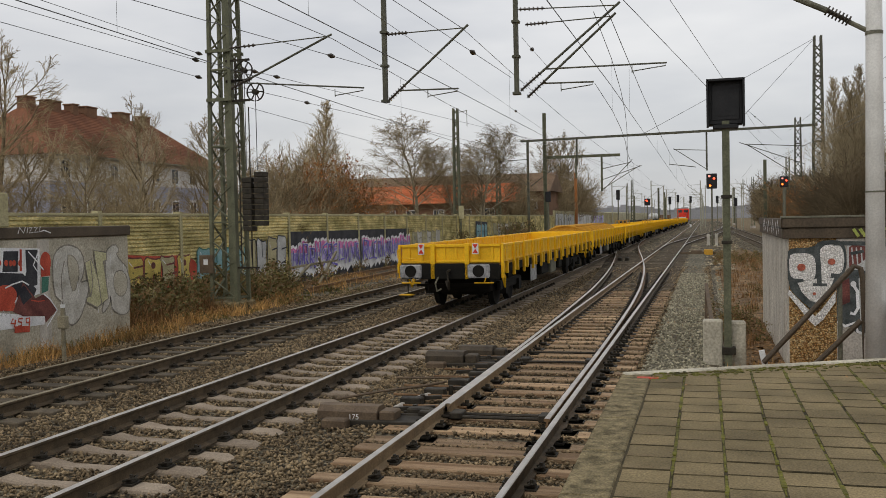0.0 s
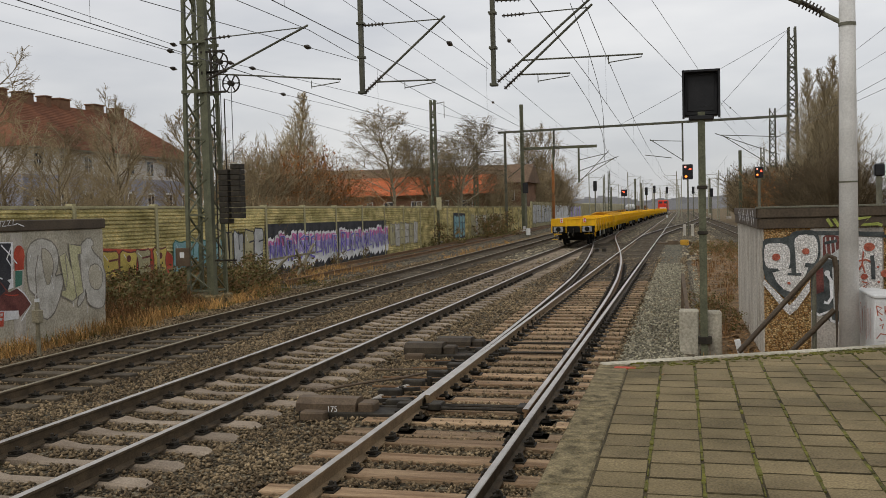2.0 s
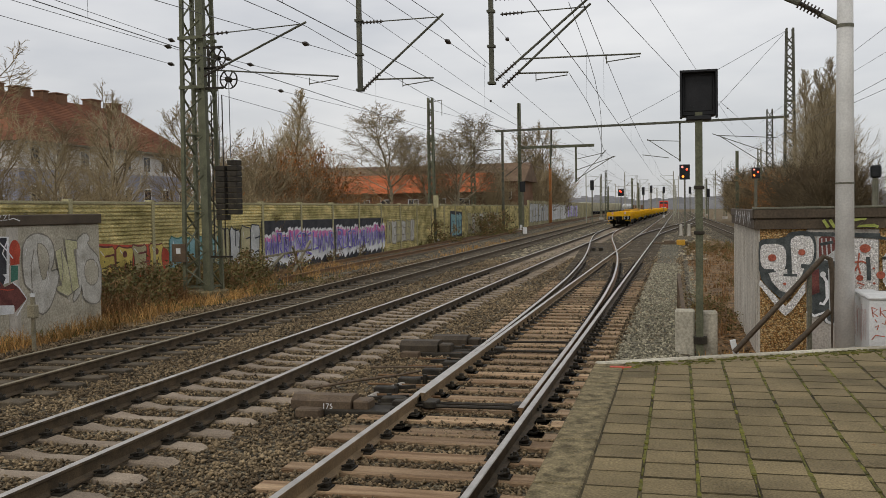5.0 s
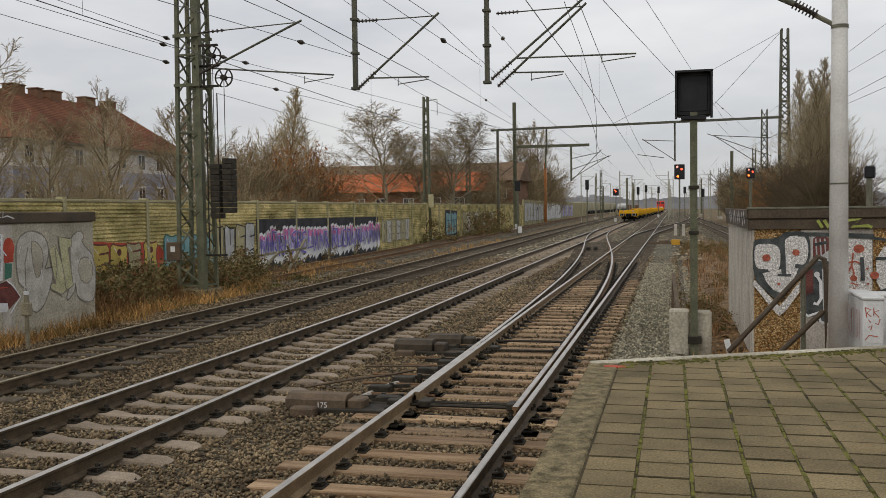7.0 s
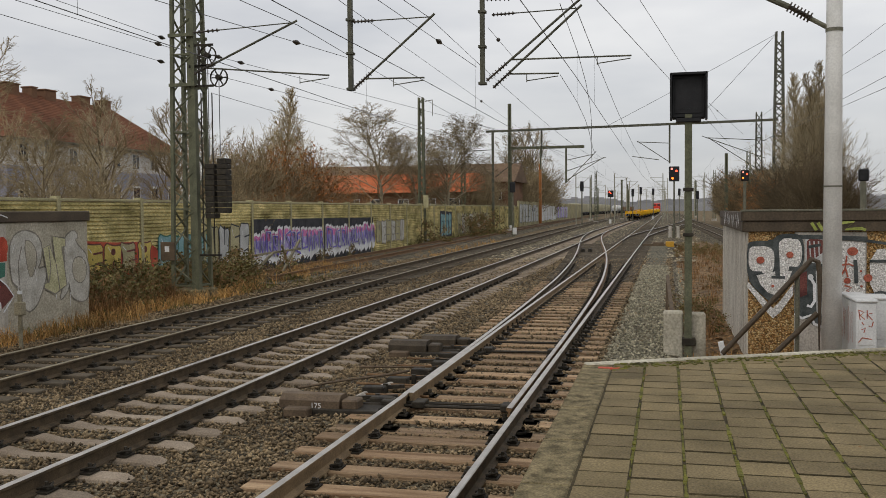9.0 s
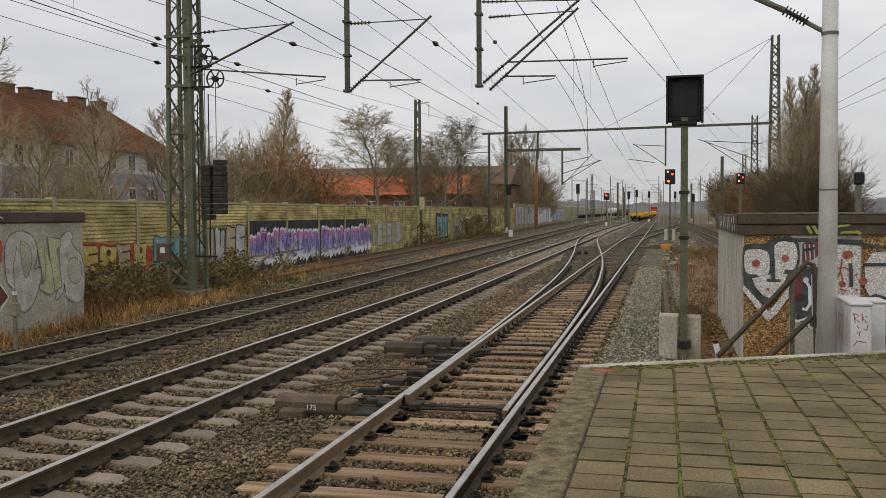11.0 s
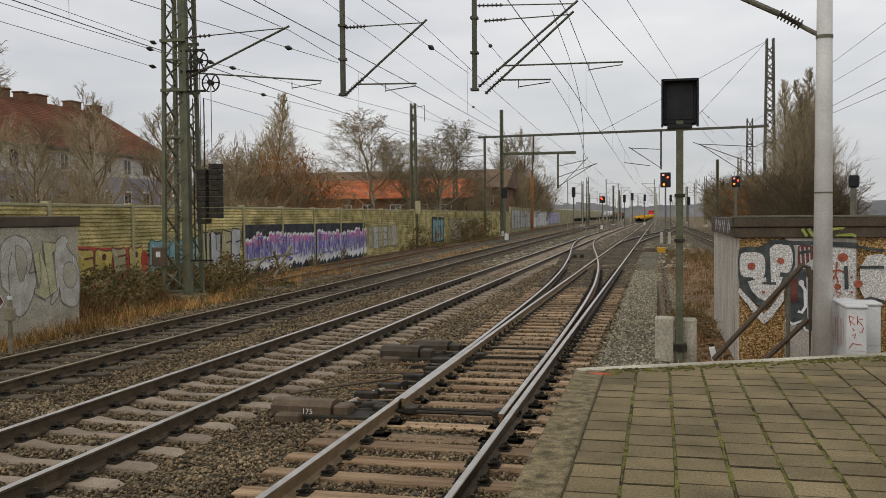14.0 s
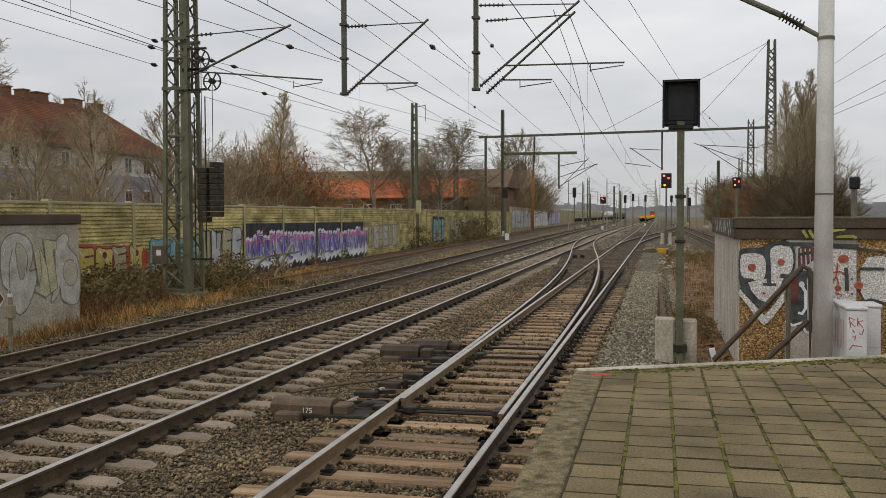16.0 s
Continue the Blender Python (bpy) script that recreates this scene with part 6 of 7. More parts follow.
arm = thing("anchor_stay", "dark steel stay with a ribbed insulator on the pale mast", "stay")
part("bar", Geo().tube([(-0.35, 14.5, 6.3), (1.75, 14.5, 5.22)], 0.045, 8).tube([(2.0, 14.5, 5.06), (2.3, 14.5, 4.88)], 0.035, 8), m_grey_steel, arm)
part("insulator", insulator(Geo(), (1.72, 14.5, 5.24), (2.05, 14.5, 5.04), 0.075, 7), m_insulator, arm)


# ---- light signals ----
def light_signal(x, y, z, size, lamps, label, post_base=-0.4):
    t = thing("light_signal", label, "signal", "light signals", m=pose(x, y, 0))
    w, hgt = size
    hd = part("head", Geo().box(-w / 2, w / 2, 0, 0.25, z - hgt / 2, z + hgt / 2, 0.04), m_black, t)
    part("post", Geo().tube([(0, 0.15, post_base), (0, 0.15, z - hgt / 2)], 0.07 if size[0] > 0.5 else 0.09, 8), m_grey_steel, t)
    for lx, lz, mt in lamps:
        part("lamp", Geo().tube([(lx * w, -0.03, z + lz * hgt), (lx * w, 0.01, z + lz * hgt)], w * 0.11, 12), mt, hd, "glowing signal lamp")
        part("visor", Geo().tube([(lx * w, -0.12, z + lz * hgt + w * 0.15), (lx * w, 0.0, z + lz * hgt + w * 0.16)], w * 0.05, 6), m_black, hd)
    return t


sa = light_signal(0.53, 79, 5.1, (0.85, 1.25), ((0.22, 0.18, m_lamp_red), (-0.22, 0.33, m_lamp_white), (-0.15, -0.3, m_lamp_amber)), "black light signal on a post with red lamps lit")
part("footing", Geo().box(-0.45, -0.2, -0.2, 0.2, -0.4, 0.75, 0.03).box(0.2, 0.45, -0.2, 0.2, -0.4, 0.75, 0.03), m_concrete_pale, sa)
light_signal(4.68, 60, 4.25, (0.5, 0.68), ((0.25, 0.1, m_lamp_red), (-0.22, 0.3, m_lamp_white), (-0.22, -0.22, m_lamp_amber)), "black light signal with red lamps above the verge")
light_signal(-8.9, 150, 4.6, (0.9, 1.1), ((0.0, 0.1, m_lamp_red), (-0.2, 0.25, m_lamp_red)), "distant light signal showing red")
light_signal(5.78, 30, 3.22, (0.29, 0.38), (), "small black signal head on a post behind the building")
for x, y, z in ((-14.6, 88, 4.4), (-11.71, 130, 5.4), (-6.13, 170, 5.1), (-5.14, 185, 5.7), (-2.96, 200, 5.7), (2.29, 190, 5.4), (4.89, 160, 4.4), (6.0, 260, 5.0)):
    light_signal(x, y, z, (0.5, 1.0) if y < 120 else (0.5, 1.4), (), "dark unlit light signal in the distance")
for x, y in ((-17.1, 101), (-14.6, 88), (-9.2, 149), (-3.3, 199)):
    mk = thing("white_marker", "small white marker post by the track", "marker", m=pose(x + 0.3, y - 0.6, -0.4))
    part("board", Geo().box(-0.2, 0.2, -0.03, 0.03, 0.25, 0.9, 0.02), m_white, mk)
    part("leg", Geo().bar((0, 0.05, 0), (0, 0.05, 0.3), 0.08), m_grey_steel, mk)


# ---- buildings ----
def window_unit(parent, m, w, hgt):
    f = part("window", Geo().box(-w / 2, w / 2, -0.06, 0.0, 0, hgt).mesh("window", m_white), m_white, parent)
    f.matrix_basis = m
    me = bpy.data.meshes.get("pane_%d" % int(w * 10)) or Geo().box(-w / 2 + 0.1, -0.04, -0.07, -0.061, 0.1, hgt - 0.1).box(0.04, w / 2 - 0.1, -0.07, -0.061, 0.1, hgt - 0.1).mesh("pane_%d" % int(w * 10), m_glass)
    piece("pane", me, f)
    return f


house = thing("apartment_house", "long plastered apartment house with a hipped red tile roof and chimneys", "house")
HXE, HXR, HY0, HY1, ZE, ZR = -48.4, -54.0, 59.5, 84.8, 8.2, 12.7
part("lower_wall", Geo().box(HXR * 2 - HXE, HXE, HY0, HY1, -0.6, 6.0), m_plaster_blue, house, "blue-grey plaster lower storey")
part("upper_wall", Geo().box(HXR * 2 - HXE + 0.01, HXE - 0.01, HY0 + 0.01, HY1 - 0.01, 6.0, ZE), m_plaster, house, "off-white plaster upper storey")
xl, xr = HXR * 2 - HXE - 0.5, HXE + 0.5
g = Geo()
g.add([(xl, HY0 - 0.5, ZE - 0.1), (xr, HY0 - 0.5, ZE - 0.1), (xr, HY1 + 0.5, ZE - 0.1), (xl, HY1 + 0.5, ZE - 0.1), (HXR, HY0 + 4.3, ZR), (HXR, HY1 - 3.6, ZR)],
      [(1, 2, 5, 4), (3, 0, 4, 5), (2, 3, 5), (0, 1, 4), (3, 2, 1, 0)])
roof = part("roof", g, m_roof_red, house, "weathered red clay tile roof")
g = Geo()
for i in range(26):
    u = (i + 0.5) / 26
    x, z = xr + (HXR - xr) * u, ZE - 0.1 + (ZR - ZE + 0.1) * u
    g.bar((x + 0.02, HY0 - 0.4 + 4.7 * u, z + 0.005), (x + 0.02, HY1 + 0.4 - 4.1 * u, z + 0.005), 0.04, 0.02)
tagged(part("tile_course", g, m_roof_red, roof), kind="stuff")
for y, k in ((63.9, 0.55), (66.8, 0.8), (69.5, 0.35), (71.7, 0.75), (76.7, 0.75), (80.2, 0.6)):
    part("chimney", Geo().box(HXR - 0.5, HXR + 0.5, y - k, y + k, ZR - 1.0, ZR + 0.5, 0.03).box(HXR - 0.58, HXR + 0.58, y - k - 0.08, y + k + 0.08, ZR + 0.5, ZR + 0.62, 0.02), m_brick, house, "brown brick chimney")
part("gutter", Geo().bar((xr + 0.06, HY0 - 0.5, ZE - 0.15), (xr + 0.06, HY1 + 0.5, ZE - 0.15), 0.16), m_grey_steel, house)
for i in range(8):
    for z, hh in ((6.25, 1.5), (3.2, 1.6)):
        window_unit(house, pose(HXE, HY0 + 1.8 + i * 3.1, z, 0, 0, 90), 1.2, hh)
for i in range(3):
    window_unit(house, pose(HXR + (i - 1) * 3.3, HY1, 6.3, 0, 0, 180), 1.2, 1.6)

bung = thing("low_house", "low brick building with a bright orange tile roof", "house")
part("wall", Geo().box(-45, -23.2, 110, 118, -0.5, 4.55), m_brick, bung)
g = Geo().add([(-45.6, 109.2, 4.45), (-22.6, 109.2, 4.45), (-22.6, 118.8, 4.45), (-45.6, 118.8, 4.45), (-45.6, 114, 6.9), (-22.6, 114, 6.9)], [(0, 1, 5, 4), (2, 3, 4, 5), (1, 2, 5), (3, 0, 4), (3, 2, 1, 0)])
rf = part("roof", g, m_roof_orange, bung, "bright orange clay tile roof")
g = Geo()
for i in range(16):
    u = (i + 0.5) / 16
    g.bar((-45.6, 109.2 + 4.8 * u, 4.47 + 2.45 * u), (-22.6, 109.2 + 4.8 * u, 4.47 + 2.45 * u), 0.05, 0.03)
tagged(part("tile_course", g, m_roof_orange, rf), kind="stuff")
for x in (-42, -38.4, -35.6, -32, -28.5, -25.5):
    window_unit(bung, pose(x, 110, 2.2, 0, 0, 0), 1.4, 1.5)
hall = thing("long_hall", "long hall with a dark brown tile roof behind the low house", "house")
part("wall", Geo().box(-52, -21, 126, 136, -0.5, 6.2), m_brick, hall)
g = Geo().add([(-52.6, 125, 6.1), (-20.4, 125, 6.1), (-20.4, 137, 6.1), (-52.6, 137, 6.1), (-52.6, 131, 8.9), (-20.4, 131, 8.9)], [(0, 1, 5, 4), (2, 3, 4, 5), (1, 2, 5), (3, 0, 4), (3, 2, 1, 0)])
part("roof", g, m_roof_brown, hall)
for x in (-27, -23.5):
    window_unit(hall, pose(x, 126, 3.6, 0, 0, 0), 2.2, 1.4)
ochre = thing("orange_pillar", "orange-brown brick pillar behind the barrier", "pillar")
part("shaft", Geo().box(-20.5, -20.1, 150, 150.4, -0.5, 9.6), M("ochre_brick", (0.30, 0.12, 0.05), (0.42, 0.18, 0.08), 0.8, 0.9, 0.2, 12), ochre)


# ---- trees ----
def limb(geo, p, d, length, r0, r1, segs, bend, sides, rr):
    """A crooked tapering branch; returns its points."""
    pts = [p]
    for i in range(segs):
        d = (d + bend + Vector((rr.uniform(-1, 1), rr.uniform(-1, 1), rr.uniform(-1, 1))) * 0.13).normalized()
        p = p + d * (length / segs)
        pts.append(p)
    geo.tube(pts, r0, sides, r1, cap=False)
    return pts


def tree_geo(seed, hgt, n1, n2, n3, n4, angle, reach, low, trunk_r, lift=0.05, droop=0.0, stems=False, thin=0.008, spread=0.85):
    """Trunk and limbs in one mesh, twigs in another: n1 limbs, n2 branches on each, n3 twigs on those, n4 twiglets."""
    rr = random.Random(seed)
    wood, twigs = Geo(), Geo()
    Z = Vector((0, 0, 1))
    if not stems:
        tp = limb(wood, Vector((0, 0, 0)), Z, hgt, trunk_r, 0.02, 7, Z * 0.05, 8, rr)

    def off(d, spread):
        v = Vector((rr.uniform(-1, 1), rr.uniform(-1, 1), rr.uniform(-1, 1)))
        return (d + (v - d * v.dot(d)) * spread).normalized()

    def along(pts, u):
        k = min(int(u * (len(pts) - 1)), len(pts) - 2)
        return pts[k].lerp(pts[k + 1], u * (len(pts) - 1) - k), (pts[k + 1] - pts[k]).normalized()

    for i in range(n1):
        az = 2.4 * i + rr.uniform(-0.4, 0.4)
        if stems:
            q, u = Vector((math.cos(az), math.sin(az), 0)) * rr.uniform(0, 0.35), 0.0
            length, an = hgt * rr.uniform(0.65, 1.0), angle * rr.uniform(0.2, 1.3)
        else:
            u = low + (1 - low) * ((i + rr.random()) / n1) ** 0.85
            q, _ = along(tp, min(u, 0.97))
            length, an = reach(u) * hgt * rr.uniform(0.75, 1.15), angle * rr.uniform(0.75, 1.2) * (1.1 - 0.45 * u)
        d = Vector((math.cos(az) * math.sin(radians(an)), math.sin(az) * math.sin(radians(an)), math.cos(radians(an))))
        r1 = max(0.012, trunk_r * (0.5 - 0.32 * u) if not stems else trunk_r)
        lp = limb(wood, q, d, length, r1, thin * 1.3, 5, Z * lift, 5, rr)
        for j in range(n2):
            u2 = 0.18 + 0.82 * (j + rr.random()) / n2
            q2, d2 = along(lp, min(u2, 0.98))
            l2 = length * rr.uniform(0.32, 0.5) * (1.15 - 0.55 * u2)
            bp = limb(twigs, q2, off(d2, spread), l2, max(r1 * 0.45 * (1.1 - u2 * 0.6), thin * 1.5), thin, 3, Z * (lift - droop * 0.4), 4, rr)
            for k in range(n3):
                u3 = 0.2 + 0.8 * (k + rr.random()) / n3
                q3, d3 = along(bp, min(u3, 0.98))
                l3 = l2 * rr.uniform(0.35, 0.65)
                cp_ = limb(twigs, q3, off(d3, spread + 0.05), l3, thin * 1.15, thin * 0.8, 3 if droop else 2, Z * (lift - droop), 3, rr)
                for m_ in range(n4):
                    q4, d4 = along(cp_, rr.uniform(0.3, 0.98))
                    limb(twigs, q4, off(d4, spread + 0.05), l3 * rr.uniform(0.35, 0.7), thin * 0.85, thin * 0.6, 2 if droop else 1, -Z * droop, 3, rr)
    return wood, twigs


def tree(label, geo, bark, twig, m, name="tree", group="bare trees"):
    wood, twigs = geo
    t = thing(name, label, name, group, m=m)
    stem = part("trunk" if name == "tree" else "stem", wood, bark, t)
    if name != "tree":
        tagged(stem, kind="stuff")
    part("crown", twigs, twig, t)
    return t


def leaf_cloud(twigs, count, size, seed, where=lambda p: True):
    """Small leaves scattered along the twigs."""
    rr = random.Random(seed)
    g = Geo()
    while count > 0:
        p = Vector(rr.choice(twigs.v)) + Vector((rr.uniform(-0.12, 0.12), rr.uniform(-0.12, 0.12), rr.uniform(-0.12, 0.12)))
        count -= 1
        if not where(p):
            continue
        a = Vector((rr.uniform(-1, 1), rr.uniform(-1, 1), rr.uniform(-1, 1))).normalized() * size
        b = a.cross(Vector((rr.uniform(-1, 1), rr.uniform(-1, 1), rr.uniform(-1, 1)))).normalized() * size * 0.6
        g.add([p - a, p + b, p + a, p - b], [(0, 1, 2, 3)])
    return g


birch_geo = tree_geo(21, 11.6, 24, 9, 7, 4, 50, lambda u: 0.44 - 0.27 * u, 0.2, 0.14, 0.05, 0.18, thin=0.0075)
birch = tree("leafless birch with a pale trunk and fine hanging twigs", birch_geo, m_birch, m_twig, pose(-26.2, 84, -0.4))
birch.scale = (1.75, 1.75, 0.96)
for x, y, k, a in ((-21.2, 89, 0.92, 100), (-22.4, 91, 0.85, 190), (-44, 58, 0.75, 80), (-24.0, 87, 0.8, 280), (-40, 95, 0.9, 10)):
    b = copy_thing(birch, pose(x, y, -0.4, 0, 0, a))
    b.scale = (k * 1.6, k * 1.6, k)
pop_geo = tree_geo(33, 12.6, 58, 8, 5, 2, 26, lambda u: 0.045 + 0.40 * (1 - u) ** 1.1, 0.04, 0.10, 0.10, 0, thin=0.006, spread=0.5)
pop_shape = (1.75, 1.75, 0.99)
poplar = tree("narrow leafless poplar with dense upright twigs", pop_geo, m_twig, m_pale_twig, pose(-31.2, 71, -0.4))
poplar.scale = pop_shape
for x, y, k, a in ((10.7, 82, 0.9, 40), (11.2, 85, 1.06, 140), (11.7, 81, 1.0, 250), (12.2, 86, 1.12, 320), (12.7, 82, 0.98, 80), (13.2, 85, 0.92, 200)):
    b = copy_thing(poplar, pose(x, y, -0.4, 0, 0, a))
    b.scale = (k * 1.3, k * 1.3, k * 1.05)
broad_geo = tree_geo(55, 9.0, 15, 8, 6, 3, 55, lambda u: 0.52 - 0.3 * u, 0.18, 0.17, 0.05, 0.0, thin=0.009)
broad = tree("leafless spreading tree with a tangle of brown twigs", broad_geo, m_bark, m_twig, pose(-27.5, 30.5, -0.4))
for x, y, k, a in ((-22.5, 27.5, 0.55, 90), (-23.5, 170, 1.75, 20), (-28, 178, 1.6, 110),
                   (-19.5, 26, 0.5, 45), (15.5, 46, 0.5, 100), (-29.5, 45, 0.92, 130), (-27.8, 48, 0.85, 20), (-31.5, 53, 0.95, 260), (-25.0, 45, 0.72, 310), (-24.5, 162, 1.6, 80), (-26.5, 168, 1.7, 210), (-21.0, 23.5, 0.5, 160), (-23.0, 24.5, 0.6, 250), (-36, 140, 1.4, 60), (-45, 150, 1.5, 160), (-30, 200, 1.4, 250)):
    b = copy_thing(broad, pose(x, y, -0.4, 0, 0, a))
    b.scale = (k, k, k)
pale_geo = tree_geo(23, 11.6, 17, 6, 4, 2, 46, lambda u: 0.44 - 0.27 * u, 0.2, 0.13, 0.05, 0.16, thin=0.008)
pale_birch = tree("young leafless birch with pale thin stems", pale_geo, m_birch, m_pale_twig, pose(-33.0, 42, -0.4))
pale_birch.scale = (0.75, 0.75, 0.62)
for x, y, k, a in ((-31.6, 48, 0.64, 160), (-38.6, 56, 0.75, 20), (-37.7, 50, 0.6, 310), (-28.4, 42, 0.66, 200), (-30.0, 54, 0.66, 140), (-34.5, 50, 0.7, 260)):
    b = copy_thing(pale_birch, pose(x, y, -0.4, 0, 0, a))
    b.scale = (k * 1.1, k * 1.1, k)
sh_geo = tree_geo(61, 4.2, 13, 9, 6, 2, 30, None, 0, 0.03, 0.01, 0, True, 0.008)
shrub = tree("leafless tangled brown shrub", sh_geo, m_bark, m_twig, pose(-22, 31, -0.4), "shrub", "bare shrubs")
sh2_geo = tree_geo(67, 4.4, 14, 9, 6, 2, 28, None, 0, 0.03, 0.01, 0, True, 0.009)
dark_shrub = tree("dense dark brown leafless shrub", sh_geo, m_bark, m_twig_dark, pose(9.5, 70, -0.4), "shrub", "dark shrubs")
rust = tree("rusty brown shrub still holding dry orange leaves", sh2_geo, m_bark, m_twig_red, pose(-26, 60, -0.4), "shrub", "rusty shrubs")
part("foliage", leaf_cloud(sh2_geo[1], 1500, 0.06, 5, lambda p: p.z > 1.2), m_leaf_rust, rust, "dry orange leaves")
rr = random.Random(5)
y = 19.0
while y < 165:
    for row in range(2):
        x = wall_x(y) - 1.6 - row * 3.2 - rr.uniform(0, 1.6)
        if row and y < 42:
            continue
        src = rust if 44 < y < 56 and rr.random() < 0.45 else shrub
        k = rr.uniform(0.6, 0.95) * (1.15 if row else 0.85) * (1.0 if y < 34 else 1.1 if y < 58 else 0.8 if y < 112 else 1.3)
        b = copy_thing(src, pose(x, y + rr.uniform(-0.8, 0.8), -0.4, 0, 0, rr.uniform(0, 360)))
        b.scale = (k * 1.1, k * 1.1, k)
    y += rr.uniform(1.9, 2.8) if y < 60 else rr.uniform(2.4, 3.4) if y < 90 else 3.8
for i in range(15):
    q = 0.205 - 0.105 * i / 14
    yy = 110 + 5.2 * i
    xx = min(-q * yy, wall_x(yy) - 1.2) - rr.uniform(0, 2)
    b = copy_thing(shrub, pose(xx, yy, -0.4, 0, 0, rr.uniform(0, 360)))
    k = rr.uniform(1.5, 2.1) * (0.9 + 0.025 * i)
    b.scale = (k * 1.1, k * 1.1, k)
for x, y, k in ((-23.6, 55, 1.45), (-24.6, 53.5, 1.45), (-24.2, 57, 1.3)):
    b = copy_thing(rust, pose(x, y, -0.4, 0, 0, y * 77))
    b.scale = (k * 0.95, k * 0.95, k)
for x, y, k in ((-23.5, 50, 1.4), (-24.5, 47, 1.3), (-25.5, 52, 1.5)):
    b = copy_thing(shrub, pose(x, y, -0.4, 0, 0, y * 91))
    b.scale = (k, k, k * 1.05)
# thicket beyond the verge
for i in range(74):
    yy = rr.uniform(62, 150)
    xx = rr.uniform(8.2, 11.4) + (yy - 62) * 0.05
    k = rr.uniform(0.8, 1.3) * (0.8 + yy / 220)
    b = copy_thing(dark_shrub if rr.random() < 0.95 else rust, pose(xx, yy, -0.4, 0, 0, rr.uniform(0, 360)))
    b.scale = (k * 1.15, k * 1.15, k)
for i in range(22):
    yy = rr.uniform(128, 172)
    b = copy_thing(dark_shrub if i % 3 else shrub, pose(yy * 0.054 + rr.uniform(0.3, 5.5), yy, -0.4, 0, 0, rr.uniform(0, 360)))
    k = rr.uniform(1.1, 1.9)
    b.scale = (k, k, k)
for i in range(16):
    b = copy_thing(shrub, pose(rr.uniform(12, 24), rr.uniform(40, 60), -0.4, 0, 0, rr.uniform(0, 360)))
    b.scale = (0.8, 0.8, 0.5)

# distant wood along the horizon, its haze put into the pale blue-grey colour
g = Geo()
r = random.Random(77)
for row, (dist, base) in enumerate(((760, 7.5), (980, 12))):
    n = 240
    for i in range(n):
        a0, a1 = radians(-48 + 96 * i / n), radians(-48 + 96 * (i + 1) / n)
        hh = base + 5 * noise.noise(Vector((i * 0.11, row * 7.3, 0))) + r.uniform(-1.2, 1.2)
        if 0.0 <= (a0 + a1) / 2 <= radians(1.6) and row == 0:
            hh *= 0.6
        p = [(dist * math.sin(a), dist * math.cos(a)) for a in (a0, a1)]
        g.box(-0.5, 0.5, -6, 6, 0, 1, 0, Matrix.Translation((p[0][0], p[0][1], -0.4)) @ pose(0, 0, 0, 0, 0, -math.degrees((a0 + a1) / 2)) @ Matrix.Diagonal((dist * (a1 - a0) * 1.02, 1, hh, 1)))
solo("backdrop_wood", g, m_hazed_wood, "distant line of woods, the haze put into its colour", kind="structure")


# ---- freight train ----
WLEN = 20.0


